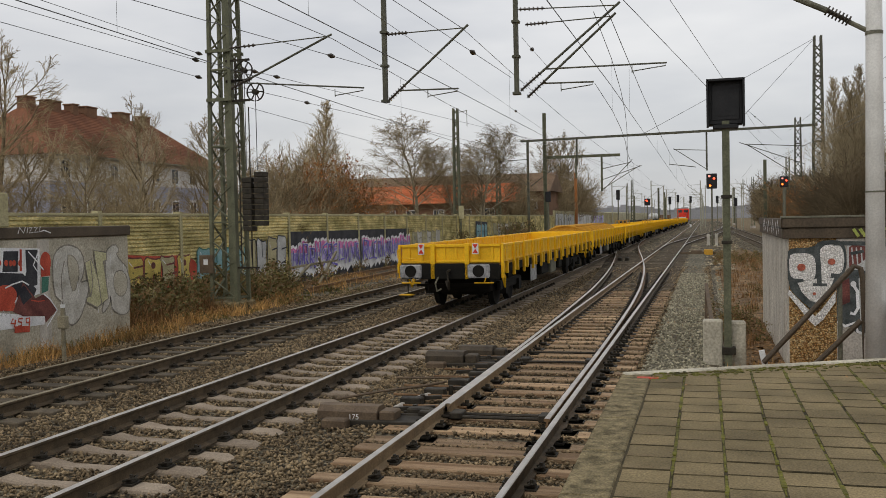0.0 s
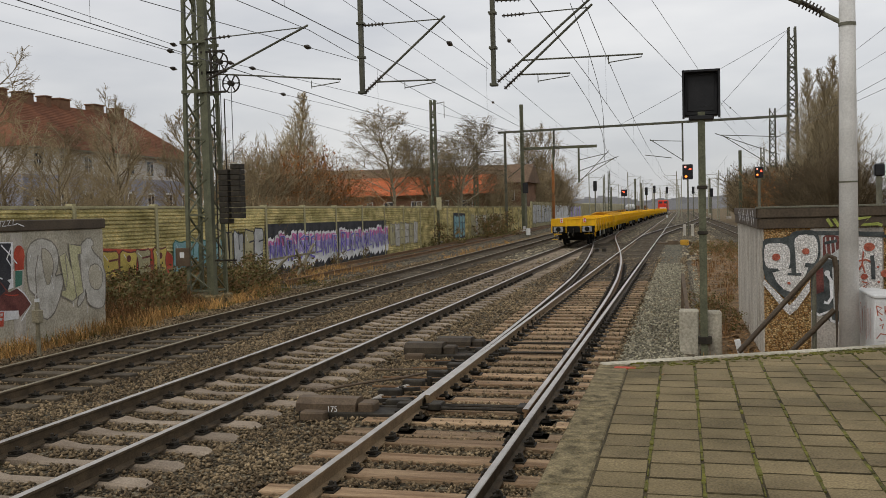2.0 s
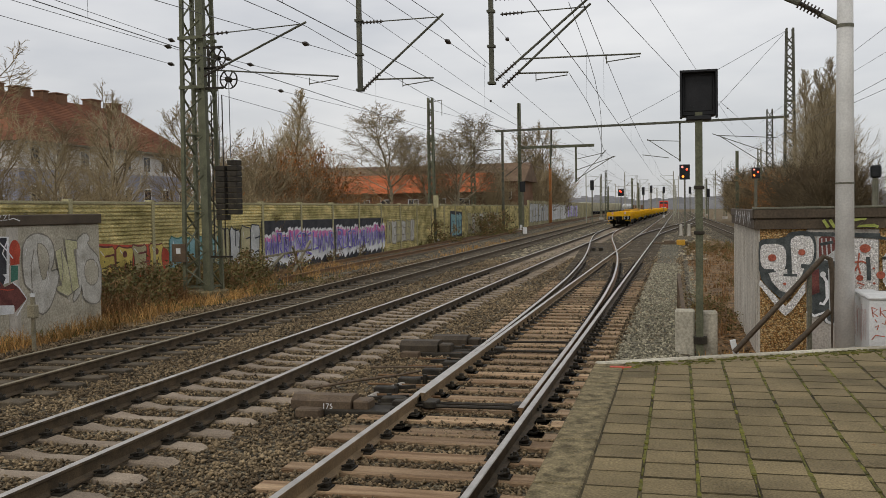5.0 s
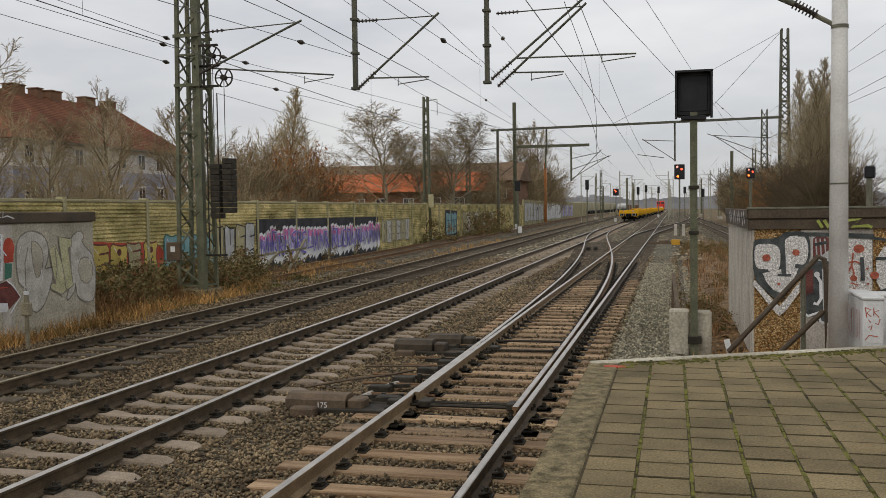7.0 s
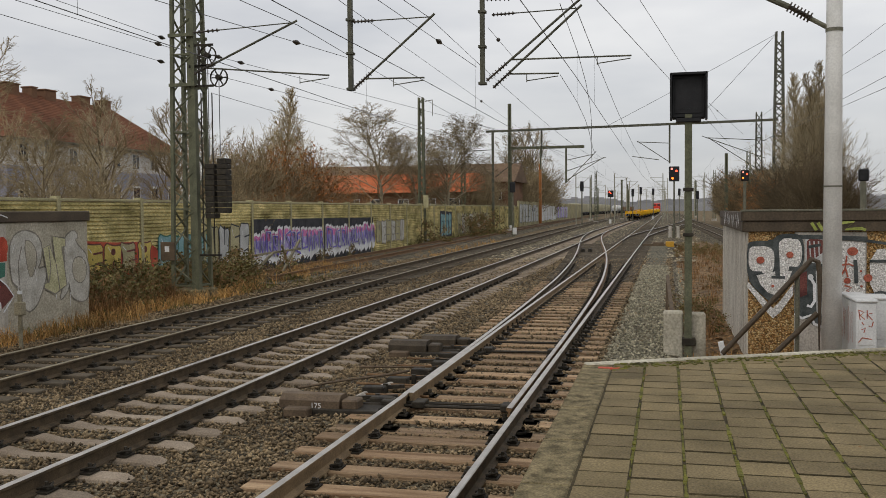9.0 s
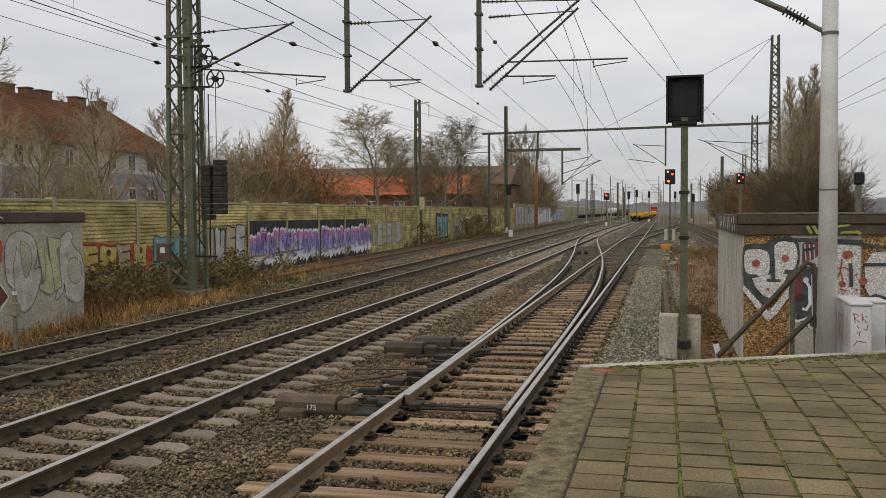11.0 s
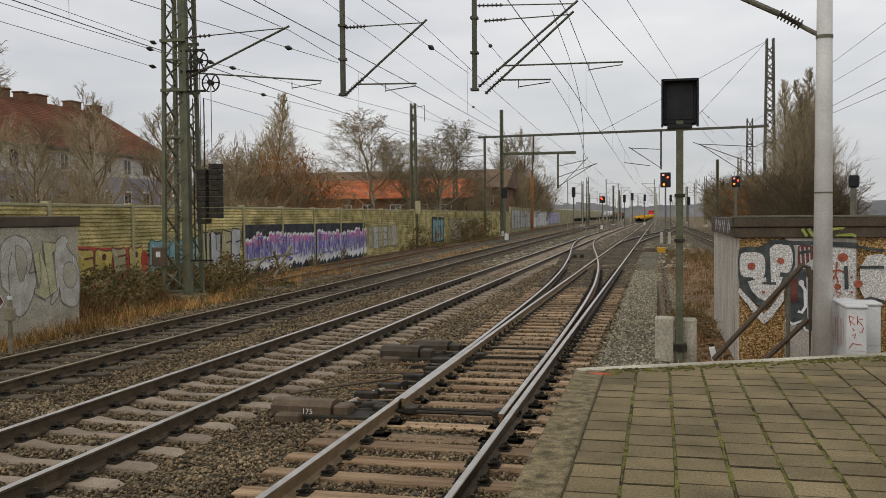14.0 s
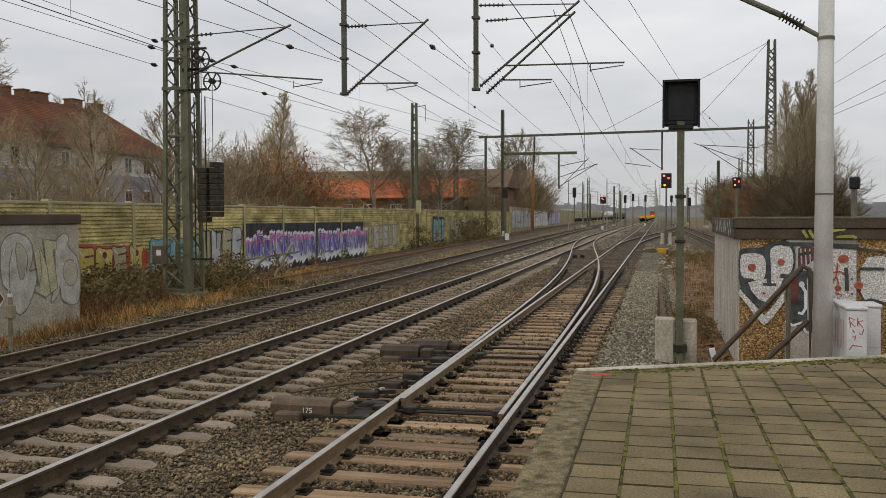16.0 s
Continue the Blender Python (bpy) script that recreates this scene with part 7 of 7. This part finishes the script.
def flat_wagon():
    """A long yellow low-sided wagon, its rear buffers at y = 0, its body towards +y."""
    t = thing("flat_wagon", "yellow low-sided bogie flat wagon of a freight train", "wagon", "train wagons")
    y0, y1, hw = 0.62, WLEN - 0.62, 1.30
    part("floor", Geo().box(-hw + 0.03, hw - 0.03, y0, y1, 1.14, 1.21), m_yellow_old, t)
    part("underframe", Geo().box(-0.9, -0.72, y0, y1, 0.82, 1.14).box(0.72, 0.9, y0, y1, 0.82, 1.14).box(-0.2, 0.2, y0, y1, 0.85, 1.14).box(-1.2, -1.12, y0, y1, 0.98, 1.14).box(1.12, 1.2, y0, y1, 0.98, 1.14), m_under, t)
    for ye, s in ((y0, -1), (y1, 1)):
        part("headstock", Geo().box(-1.28, 1.28, min(ye, ye + s * 0.1), max(ye, ye + s * 0.1), 0.80, 1.19, 0.01), m_under, t)
        eb = part("end_board", Geo().box(-hw, hw, min(ye, ye - s * 0.05), max(ye, ye - s * 0.05), 1.21, 1.66, 0.008), m_yellow, t)
        for x in (-0.45, 0.45):
            part("end_stake", Geo().box(x - 0.06, x + 0.06, min(ye, ye + s * 0.1) , max(ye, ye + s * 0.1), 0.8, 1.7, 0.01), m_yellow, eb)
        g = Geo()
        for x in (-1.1, -0.75, -0.15, 0.15, 0.75, 1.1):
            g.box(x - 0.03, x + 0.03, min(ye, ye + s * 0.03), max(ye, ye + s * 0.03), 1.25, 1.62, 0.005)
        g.box(-hw, hw, min(ye, ye + s * 0.045), max(ye, ye + s * 0.045), 1.61, 1.68, 0.008).box(-hw, hw, min(ye, ye + s * 0.035), max(ye, ye + s * 0.035), 1.21, 1.27, 0.008)
        part("end_rib", g, m_yellow, eb)
        for x in (-0.875, 0.875):
            bf = part("buffer", Geo().tube([(x, ye + s * 0.1, 1.03), (x, ye + s * 0.56, 1.03)], 0.10, 12).box(x - 0.28, x + 0.28, min(ye + s * 0.58, ye + s * 0.62), max(ye + s * 0.58, ye + s * 0.62), 0.86, 1.2, 0.03), m_buffer, t, "grey buffer with a worn dark face")
            part("buffer_face", Geo().tube([(x, ye + s * 0.62, 1.03), (x, ye + s * 0.632, 1.03)], 0.15, 14), m_under, bf)
        part("coupling", Geo().tube([(0, ye, 1.03), (0, ye + s * 0.34, 1.0), (0.03, ye + s * 0.36, 0.75), (0, ye + s * 0.2, 0.55), (-0.1, ye + s * 0.1, 0.75)], 0.035, 6), m_iron, t)
        part("brake_hose", Geo().tube([(-0.3, ye, 0.9), (-0.33, ye + s * 0.3, 0.7), (-0.3, ye + s * 0.25, 0.5), (-0.22, ye + s * 0.15, 0.55)], 0.025, 6), m_grey_steel, t)
        for x in (-0.95, 0.95):
            part("shunter_step", Geo().tube([(x - 0.25, ye + s * 0.35, 0.72), (x + 0.25, ye + s * 0.35, 0.72)], 0.018, 6).tube([(x, ye + s * 0.35, 0.72), (x, ye, 0.9)], 0.015, 5), m_yellow, t)
        part("step", Geo().box(-1.32, -0.98, min(ye, ye + s * 0.2), max(ye, ye + s * 0.2), 0.39, 0.415), m_yellow, t)
        part("step_hanger", Geo().bar((-1.15, ye, 0.4), (-1.15, ye, 0.95), 0.025), m_under, t)
        part("grab_rail", Geo().tube([(-hw - 0.02, ye + s * 0.02, 1.6), (-hw - 0.08, ye + s * 0.12, 1.55), (-hw - 0.08, ye + s * 0.12, 1.35), (-0.9, ye + s * 0.12, 1.32)], 0.014, 6), m_yellow, t)
    # drop sides, ten panels a side between posts
    n = 13
    pl = (y1 - y0) / n
    me_panel = Geo().box(-0.025, 0.025, 0.05, pl - 0.05, 1.22, 1.66, 0.008).box(-0.05, 0.05, 0.05, pl - 0.05, 1.61, 1.67, 0.008).box(-0.045, 0.045, 0.05, pl - 0.05, 1.22, 1.27, 0.008).box(-0.045, 0.045, pl * 0.33 - 0.03, pl * 0.33 + 0.03, 1.24, 1.64).box(-0.045, 0.045, pl * 0.66 - 0.03, pl * 0.66 + 0.03, 1.24, 1.64).mesh("side_board", m_yellow)
    me_stake = Geo().box(-0.035, 0.035, -0.045, 0.045, 0.82, 1.685, 0.01).box(0.0, 0.05, -0.08, 0.08, 0.95, 1.2, 0.01).mesh("side_stake", m_yellow)
    for s in (-1, 1):
        for i in range(n):
            piece("side_board", me_panel, t, pose(s * hw, y0 + i * pl, 0))
        for i in range(n + 1):
            piece("side_stake", me_stake, t, pose(s * (hw + 0.055), y0 + i * pl, 0, 0, 0, 0 if s > 0 else 180))
        for i in range(n):
            part("hinge", Geo().box(s * (hw - 0.02), s * (hw + 0.05), y0 + 0.66 + i * pl, y0 + 0.78 + i * pl, 0.9, 1.22, 0.008), m_yellow, t)
        for i in range(5):
            ya = 5.6 + i * 1.9
            part("underfloor_box", Geo().box(min(s * 0.75, s * 1.18), max(s * 0.75, s * 1.18), ya, ya + (1.0, 0.6, 1.2, 0.7, 0.9)[i], 0.42 + 0.08 * (i % 2), 0.98, 0.03), m_under if i != 2 else m_grey_steel, t)
        part("side_sill", Geo().box(min(s * 1.08, s * 1.24), max(s * 1.08, s * 1.24), y0, y1, 0.92, 1.15, 0.01), m_under, t)
    part("end_gear", Geo().box(-0.85, 0.85, y1 - 1.2, y1 - 0.75, 0.4, 0.95, 0.04), m_under, t)
    part("end_gear", Geo().box(-0.85, 0.85, y0 + 0.75, y0 + 1.2, 0.4, 0.95, 0.04).bar((-1.0, y0 + 0.3, 0.62), (1.0, y0 + 0.3, 0.62), 0.07).bar((-0.6, y0 + 0.3, 0.62), (-0.6, y0 + 0.9, 0.8), 0.06).bar((0.6, y0 + 0.3, 0.62), (0.6, y0 + 0.9, 0.8), 0.06), m_under, t)
    part("centre_girder", Geo().box(-0.55, 0.55, 5.2, WLEN - 5.2, 0.5, 1.0, 0.05), m_under, t)
    # Plain dark boxes added to fill the bogie spaces and deepen their shade.
    for yb in (1.7, WLEN - 4.7):
        part("bogie_dark_fill", Geo().box(-0.6, 0.6, yb, yb + 3.0, 0.3, 0.6, 0.08), m_under, t)
    for s in (-1, 1):
        for ya in (1.1, WLEN - 1.5):
            part("side_hose", Geo().tube([(s * 1.2, ya, 1.1), (s * 1.3, ya + 0.05, 0.8), (s * 1.26, ya + 0.2, 0.55), (s * 1.18, ya + 0.3, 0.8)], 0.03, 6), m_yellow, t)
        part("data_panel", Geo().box(min(s * 1.2, s * 1.22), max(s * 1.2, s * 1.22), 5.3, 6.3, 0.42, 0.95, 0.01), m_buffer, t, "grey lettering board")
    part("trussrod", Geo().box(-1.1, -0.6, 8.6, 10.2, 0.45, 0.85, 0.03).box(0.55, 1.1, 8.4, 9.8, 0.45, 0.85, 0.03).bar((0.8, 4, 0.85), (0.8, 8, 0.5), 0.09).bar((0.8, 8, 0.5), (0.8, 12, 0.5), 0.09).bar((0.8, 12, 0.5), (0.8, 16, 0.85), 0.09), m_under, t)
    for yb in (3.2, WLEN - 3.2):
        bg = part("bogie", Geo().box(-1.05, -0.93, yb - 1.45, yb + 1.45, 0.42, 0.66, 0.03).box(0.93, 1.05, yb - 1.45, yb + 1.45, 0.42, 0.66, 0.03).box(-1.0, 1.0, yb - 0.2, yb + 0.2, 0.45, 0.84).box(-1.12, -0.95, yb - 1.1, yb - 0.7, 0.3, 0.6).box(0.95, 1.12, yb - 1.1, yb - 0.7, 0.3, 0.6).box(-1.12, -0.95, yb + 0.7, yb + 1.1, 0.3, 0.6).box(0.95, 1.12, yb + 0.7, yb + 1.1, 0.3, 0.6), m_under, t)
        for ya in (yb - 0.9, yb + 0.9):
            g = Geo().tube([(-0.95, ya, 0.46), (0.95, ya, 0.46)], 0.08, 10)
            for s in (-1, 1):
                g.tube([(s * 0.69, ya, 0.46), (s * 0.82, ya, 0.46)], 0.46, 24).tube([(s * 0.68, ya, 0.46), (s * 0.71, ya, 0.46)], 0.485, 24)
            part("wheelset", g, m_under, bg)
    return t


wagon = flat_wagon()
N_WAGONS = 11
wagons = [wagon] + [copy_thing(wagon, Matrix()) for i in range(N_WAGONS - 1)]
# tail lamps plates on the last wagon
for x in (-0.72, 0.70):
    tp = part("tail_board", Geo().box(x - 0.08, x + 0.08, 0.42, 0.45, 1.43, 1.70, 0.004), m_white, wagon, "white and red tail board")
    part("red_triangle", Geo().prism([(x - 0.068, 1.455), (x + 0.068, 1.455), (x, 1.57)], Matrix(((1, 0, 0, 0), (0, 0, -1, 0.419), (0, 1, 0, 0), (0, 0, 0, 1))), 0.004).prism([(x - 0.068, 1.68), (x, 1.57), (x + 0.068, 1.68)], Matrix(((1, 0, 0, 0), (0, 0, -1, 0.419), (0, 1, 0, 0), (0, 0, 0, 1))), 0.004), m_red, tp)
# arched yellow load frames on the wagon before the last
for k in range(5):
    ya = 1.4 + k * 3.4
    arch = [(1.05 * math.cos(math.pi * i / 10), ya, 1.3 + 0.62 * math.sin(math.pi * i / 10)) for i in range(11)]
    g = Geo()
    for dy in (0.0, 1.1, 2.2):
        g.tube([(x, y + dy, z) for x, y, z in arch], 0.05, 6)
    g.sweep([(-0.5, 0.0), (-0.5, 0.04), (0.5, 0.04), (0.5, 0.0)], [(0, ya, 1.9), (0, ya + 2.2, 1.9)])
    part("load_arch", g, m_yellow_old, wagons[1], "worn yellow arched load frame")
# open load frames on some wagons
for i in (3, 7):
    g = Geo()
    for s in (-1, 1):
        for k in range(4):
            ya = 2 + k * 4.4
            g.bar((s * 1.2, ya, 1.2), (s * 1.2, ya, 1.95), 0.06).bar((s * 1.2, ya + 3.4, 1.2), (s * 1.2, ya + 3.4, 1.95), 0.06).bar((s * 1.2, ya, 1.95), (s * 1.2, ya + 3.4, 1.95), 0.06)
    part("load_frame", g, m_yellow_old, wagons[i], "worn yellow load frames")


def locomotive():
    t = thing("locomotive", "red diesel locomotive at the head of the train", "locomotive")
    part("underframe", Geo().box(-1.45, 1.45, 0.6, 15, 0.75, 1.3, 0.03), m_black, t)
    part("hood", Geo().box(-0.95, 0.95, 0.9, 6.2, 1.3, 3.1, 0.15).box(-0.95, 0.95, 9.0, 14.7, 1.3, 3.1, 0.15), m_red, t)
    part("cab", Geo().box(-1.5, 1.5, 6.2, 9.0, 1.3, 4.15, 0.2), m_red, t)
    part("cab_window", Geo().box(-1.3, -0.2, 6.15, 6.2, 3.15, 3.8).box(0.2, 1.3, 6.15, 6.2, 3.15, 3.8), m_glass, t)
    part("side_walkway", Geo().box(-1.5, 1.5, 0.5, 15.1, 1.3, 1.36), m_red, t)
    part("white_stripe", Geo().box(-0.9, 0.9, 0.86, 0.899, 1.7, 2.0), m_white, t)
    for yb in (3.4, 12.2):
        g = Geo().box(-1.1, 1.1, yb - 1.6, yb + 1.6, 0.35, 0.8, 0.05)
        for ya in (yb - 1.1, yb + 1.1):
            g.tube([(-0.85, ya, 0.48), (0.85, ya, 0.48)], 0.48, 20)
        part("bogie", g, m_black, t)
    for x in (-0.875, 0.875):
        part("buffer", Geo().tube([(x, 0.0, 1.03), (x, 0.6, 1.03)], 0.16, 12), m_black, t)
    return t


loco = locomotive()

# ---- standing wagons far off on the left ----
def far_wagon(x, y, length, hgt, mat, label, tank=False):
    t = thing("standing_wagon", label, "wagon", "standing wagons", m=pose(x, y, 0))
    if tank:
        g = Geo()
        g.smooth = True
        g.tube([(0, 0.5, 2.4), (0, 1.2, 2.4), (0, length - 1.2, 2.4), (0, length - 0.5, 2.4)], 1.25, 20)
        part("tank", g, mat, t)
    else:
        part("body", Geo().box(-1.35, 1.35, 0.3, length - 0.3, 1.15, hgt, 0.08), mat, t)
        g = Geo()
        for i in range(int(length / 1.4)):
            g.box(1.35, 1.42, 0.8 + i * 1.4, 0.9 + i * 1.4, 1.2, hgt - 0.1)
        part("body_rib", g, mat, t)
    part("underframe", Geo().box(-1.2, 1.2, 0, length, 0.85, 1.15), m_black, t)
    for yb in (2.2, length - 2.2):
        g = Geo().box(-1.0, 1.0, yb - 1.3, yb + 1.3, 0.4, 0.85, 0.04)
        for ya in (yb - 0.9, yb + 0.9):
            g.tube([(-0.8, ya, 0.45), (0.8, ya, 0.45)], 0.45, 16)
        part("bogie", g, m_black, t)


for i in range(9):
    far_wagon(-27.0 + i * 0.2, 270 + i * 15.5, 15, 3.8, m_far_grey, "standing pale grey covered goods wagon in the distance")
for i in range(2):
    far_wagon(-21.6 + i * 0.5, 392 + i * 14, 13, 3.0, m_white, "white tank wagon standing in the distance", True)
for i in range(4):
    far_wagon(-20.4 + i * 0.7, 420 + i * 16, 15, 3.0, m_brick, "dull red goods wagon standing in the distance")


# ---- grass, brambles and weeds ----
def blades(name, region, count, hgt, material, label, seed, lean=0.5, width=0.008, ground=-0.36):
    """Thin bent blades in tufts over a region (x0, x1, y0, y1)."""
    r2 = np.random.default_rng(seed)
    x0, x1, y0, y1 = region
    tufts = max(4, count // 14)
    tx, ty = r2.uniform(x0, x1, tufts), r2.uniform(y0, y1, tufts)
    pick = r2.integers(0, tufts, count)
    bx, by = tx[pick] + r2.normal(0, 0.09, count), ty[pick] + r2.normal(0, 0.09, count)
    th = r2.uniform(0.5, 1.15, tufts)[pick] * hgt * r2.uniform(0.55, 1.1, count)
    a = r2.uniform(0, 2 * np.pi, count)
    ln = r2.uniform(0.1, lean, count) * th
    dx, dy = np.cos(a) * ln, np.sin(a) * ln
    wx, wy = -np.sin(a) * width, np.cos(a) * width
    z = np.full(count, ground)
    v = np.stack([np.stack([bx - wx, by - wy, z], 1), np.stack([bx + wx, by + wy, z], 1),
                  np.stack([bx + dx * 0.4 + wx * 0.8, by + dy * 0.4 + wy * 0.8, z + th * 0.6], 1), np.stack([bx + dx * 0.4 - wx * 0.8, by + dy * 0.4 - wy * 0.8, z + th * 0.6], 1),
                  np.stack([bx + dx, by + dy, z + th], 1)], 1).reshape(-1, 3)
    faces = []
    for i in range(count):
        k = 5 * i
        faces += [(k, k + 1, k + 2, k + 3), (k + 3, k + 2, k + 4)]
    me = bpy.data.meshes.new(name)
    me.from_pydata(v.tolist(), [], faces)
    me.materials.append(material)
    return tagged(new(name, me), label, "grass", kind="stuff")


blades("dry_grass", (-12.98, -11.95, 9.5, 19.2), 2600, 0.40, m_grass_dry, "dry orange grass along the hut wall", 1, 1.3, 0.006, ground=-0.27)
blades("dry_grass", (-14.2, -12.3, 17.9, 25.5), 3000, 0.40, m_grass_dry, "tall dry orange grass before the brambles", 2, 1.3, 0.006, ground=-0.27)
blades("dry_grass", (-15.8, -12.9, 25, 40), 2800, 0.38, m_grass_dry, "dry grass beside the mast footing", 3, 1.2, 0.007, ground=-0.27)
blades("dry_grass", (-13.6, -12.9, 18.8, 20.2), 420, 0.8, m_leaf_brown, "dead brown stalks beside the hut", 21, 0.8, 0.007, ground=-0.3)
blades("dry_grass", (-13.95, -13.3, 22.7, 23.4), 300, 0.7, m_leaf_brown, "dead brown stalks before the mast footing", 22, 0.8, 0.007, ground=-0.3)
blades("green_grass", (-12.98, -12.1, 10.5, 19.2), 900, 0.24, m_grass_green, "low weeds along the hut wall", 23, 1.2, ground=-0.27)
blades("green_grass", (-13.8, -12.2, 17.9, 34), 1800, 0.22, m_grass_green, "low weeds between the dry grass", 14, ground=-0.27)
blades("green_grass", (-17.2, -15.2, 30, 60), 4500, 0.28, m_grass_green, "low green-brown grass below the barrier", 4)
blades("green_grass", (-0.7, 6.0, 9.4, 14.3), 2200, 0.2, m_grass_green, "short weeds behind the platform kerb", 5, ground=-0.32)
blades("dry_grass", (0.3, 3.2, 12.5, 16.2), 900, 0.22, m_grass_dry, "dry weeds by the building", 6, ground=-0.32)
blades("dry_grass", (0.6, 4.0, 18, 60), 3500, 0.33, m_leaf_brown, "brown dead stalks on the verge", 7, ground=-0.32)
blades("green_grass", (-19.0, -17.5, 60, 100), 2500, 0.6, m_grass_green, "weeds growing up the barrier", 8)
blades("dry_grass", (-16.6, -12.2, 40, 75), 2200, 0.3, m_grass_dry, "thin dry grass on the siding", 9)

br_geo = tree_geo(81, 1.25, 12, 6, 4, 2, 62, None, 0, 0.012, -0.05, 0.05, True, 0.006)
bramble = tree("low bramble thicket with dull green and brown leaves", br_geo, m_twig, m_twig_red, pose(-14.2, 22.0, -0.4), "bramble", "brambles")
part("foliage", leaf_cloud(br_geo[1], 900, 0.05, 9), m_leaf_green, bramble, "dull green bramble leaves")
rr = random.Random(8)
for i in range(38):
    yy = rr.uniform(18.9, 31.5)
    xx = rr.uniform(wall_x(yy) + 0.6, -12.9 if yy < 30 else -14.6)
    if yy < 25.5 and xx > -14.6:
        xx -= 1.4
    k = rr.uniform(0.75, 1.2)
    b = copy_thing(bramble, pose(xx, yy, -0.4, 0, 0, rr.uniform(0, 360)))
    b.scale = (k * 1.2, k * 1.2, k)
for xx, yy, k in ((-18.6, 67, 1.9), (-18.0, 68.6, 1.5), (-18.9, 71, 1.2), (-18.3, 82, 2.2), (-18.4, 85, 2.3), (-18.5, 88, 2.2), (-18.6, 91, 2.2), (-18.8, 95, 2.0), (-17.6, 49, 0.8), (-17.4, 44, 0.7)):
    b = copy_thing(bramble, pose(xx, yy, -0.4, 0, 0, yy * 40))
    b.scale = (k * 0.8, k, k)
for i in range(26):
    yy = rr.uniform(17, 60)
    k = rr.uniform(0.3, 0.6)
    b = copy_thing(bramble, pose(rr.uniform(0.75, 3.5) if yy > 24 else rr.uniform(0.6, 1.05), yy, -0.36, 0, 0, rr.uniform(0, 360)))
    b.scale = (k, k, k)


def fallen(name, regions, size, label, seed):
    """Fallen leaves lying about on the ground."""
    rr2 = random.Random(seed)
    g = Geo()
    for x0, x1, y0, y1, z, count in regions:
        for i in range(count):
            p = Vector((rr2.uniform(x0, x1), rr2.uniform(y0, y1), z + rr2.uniform(0, 0.03)))
            a = rr2.uniform(0, 6.3)
            s = size * rr2.uniform(0.5, 1.3)
            u = Vector((math.cos(a), math.sin(a), rr2.uniform(-0.3, 0.5))) * s
            w = Vector((-math.sin(a), math.cos(a), rr2.uniform(-0.3, 0.5))) * s * 0.6
            g.add([p - u, p + w, p + u, p - w], [(0, 1, 2, 3)])
    me = bpy.data.meshes.new(name)
    me.from_pydata(g.v, [], g.f)
    me.materials.append(m_leaf_brown)
    tagged(new(name, me), label, "leaves", kind="stuff")


fallen("fallen_leaves", ((0.25, 1.25, 12, 24, -0.28, 1500), (0.4, 4.2, 24, 46, -0.28, 2600), (-16.5, -12.3, 18, 40, -0.24, 2200), (1.2, 3.5, 11.5, 16.2, -0.28, 500)), 0.05, "brown fallen leaves scattered on the verges", 31)
fallen("platform_leaves", ((-0.5, 2.4, 8.6, 9.0, PZ + 0.004, 14), (-0.3, 3.0, 4.0, 8.6, PZ + 0.003, 16)), 0.014, "a few tiny dead leaves on the paving", 32)



# ---- movement of the train ----
SPEED, TAIL0 = 17.2, 21.85


def motions():
    for i, w in enumerate(wagons + [loco]):
        rows = []
        for t in range(17):
            y = TAIL0 + SPEED * t + i * WLEN
            length = WLEN if i < N_WAGONS else 15.0
            xa, xb = x_b(y), x_b(y + length)
            rows.append((t, pose(xa, y, 0.0, 0, 0, math.degrees(math.atan2(xa - xb, length)))))
        walk(w, rows)


motions()
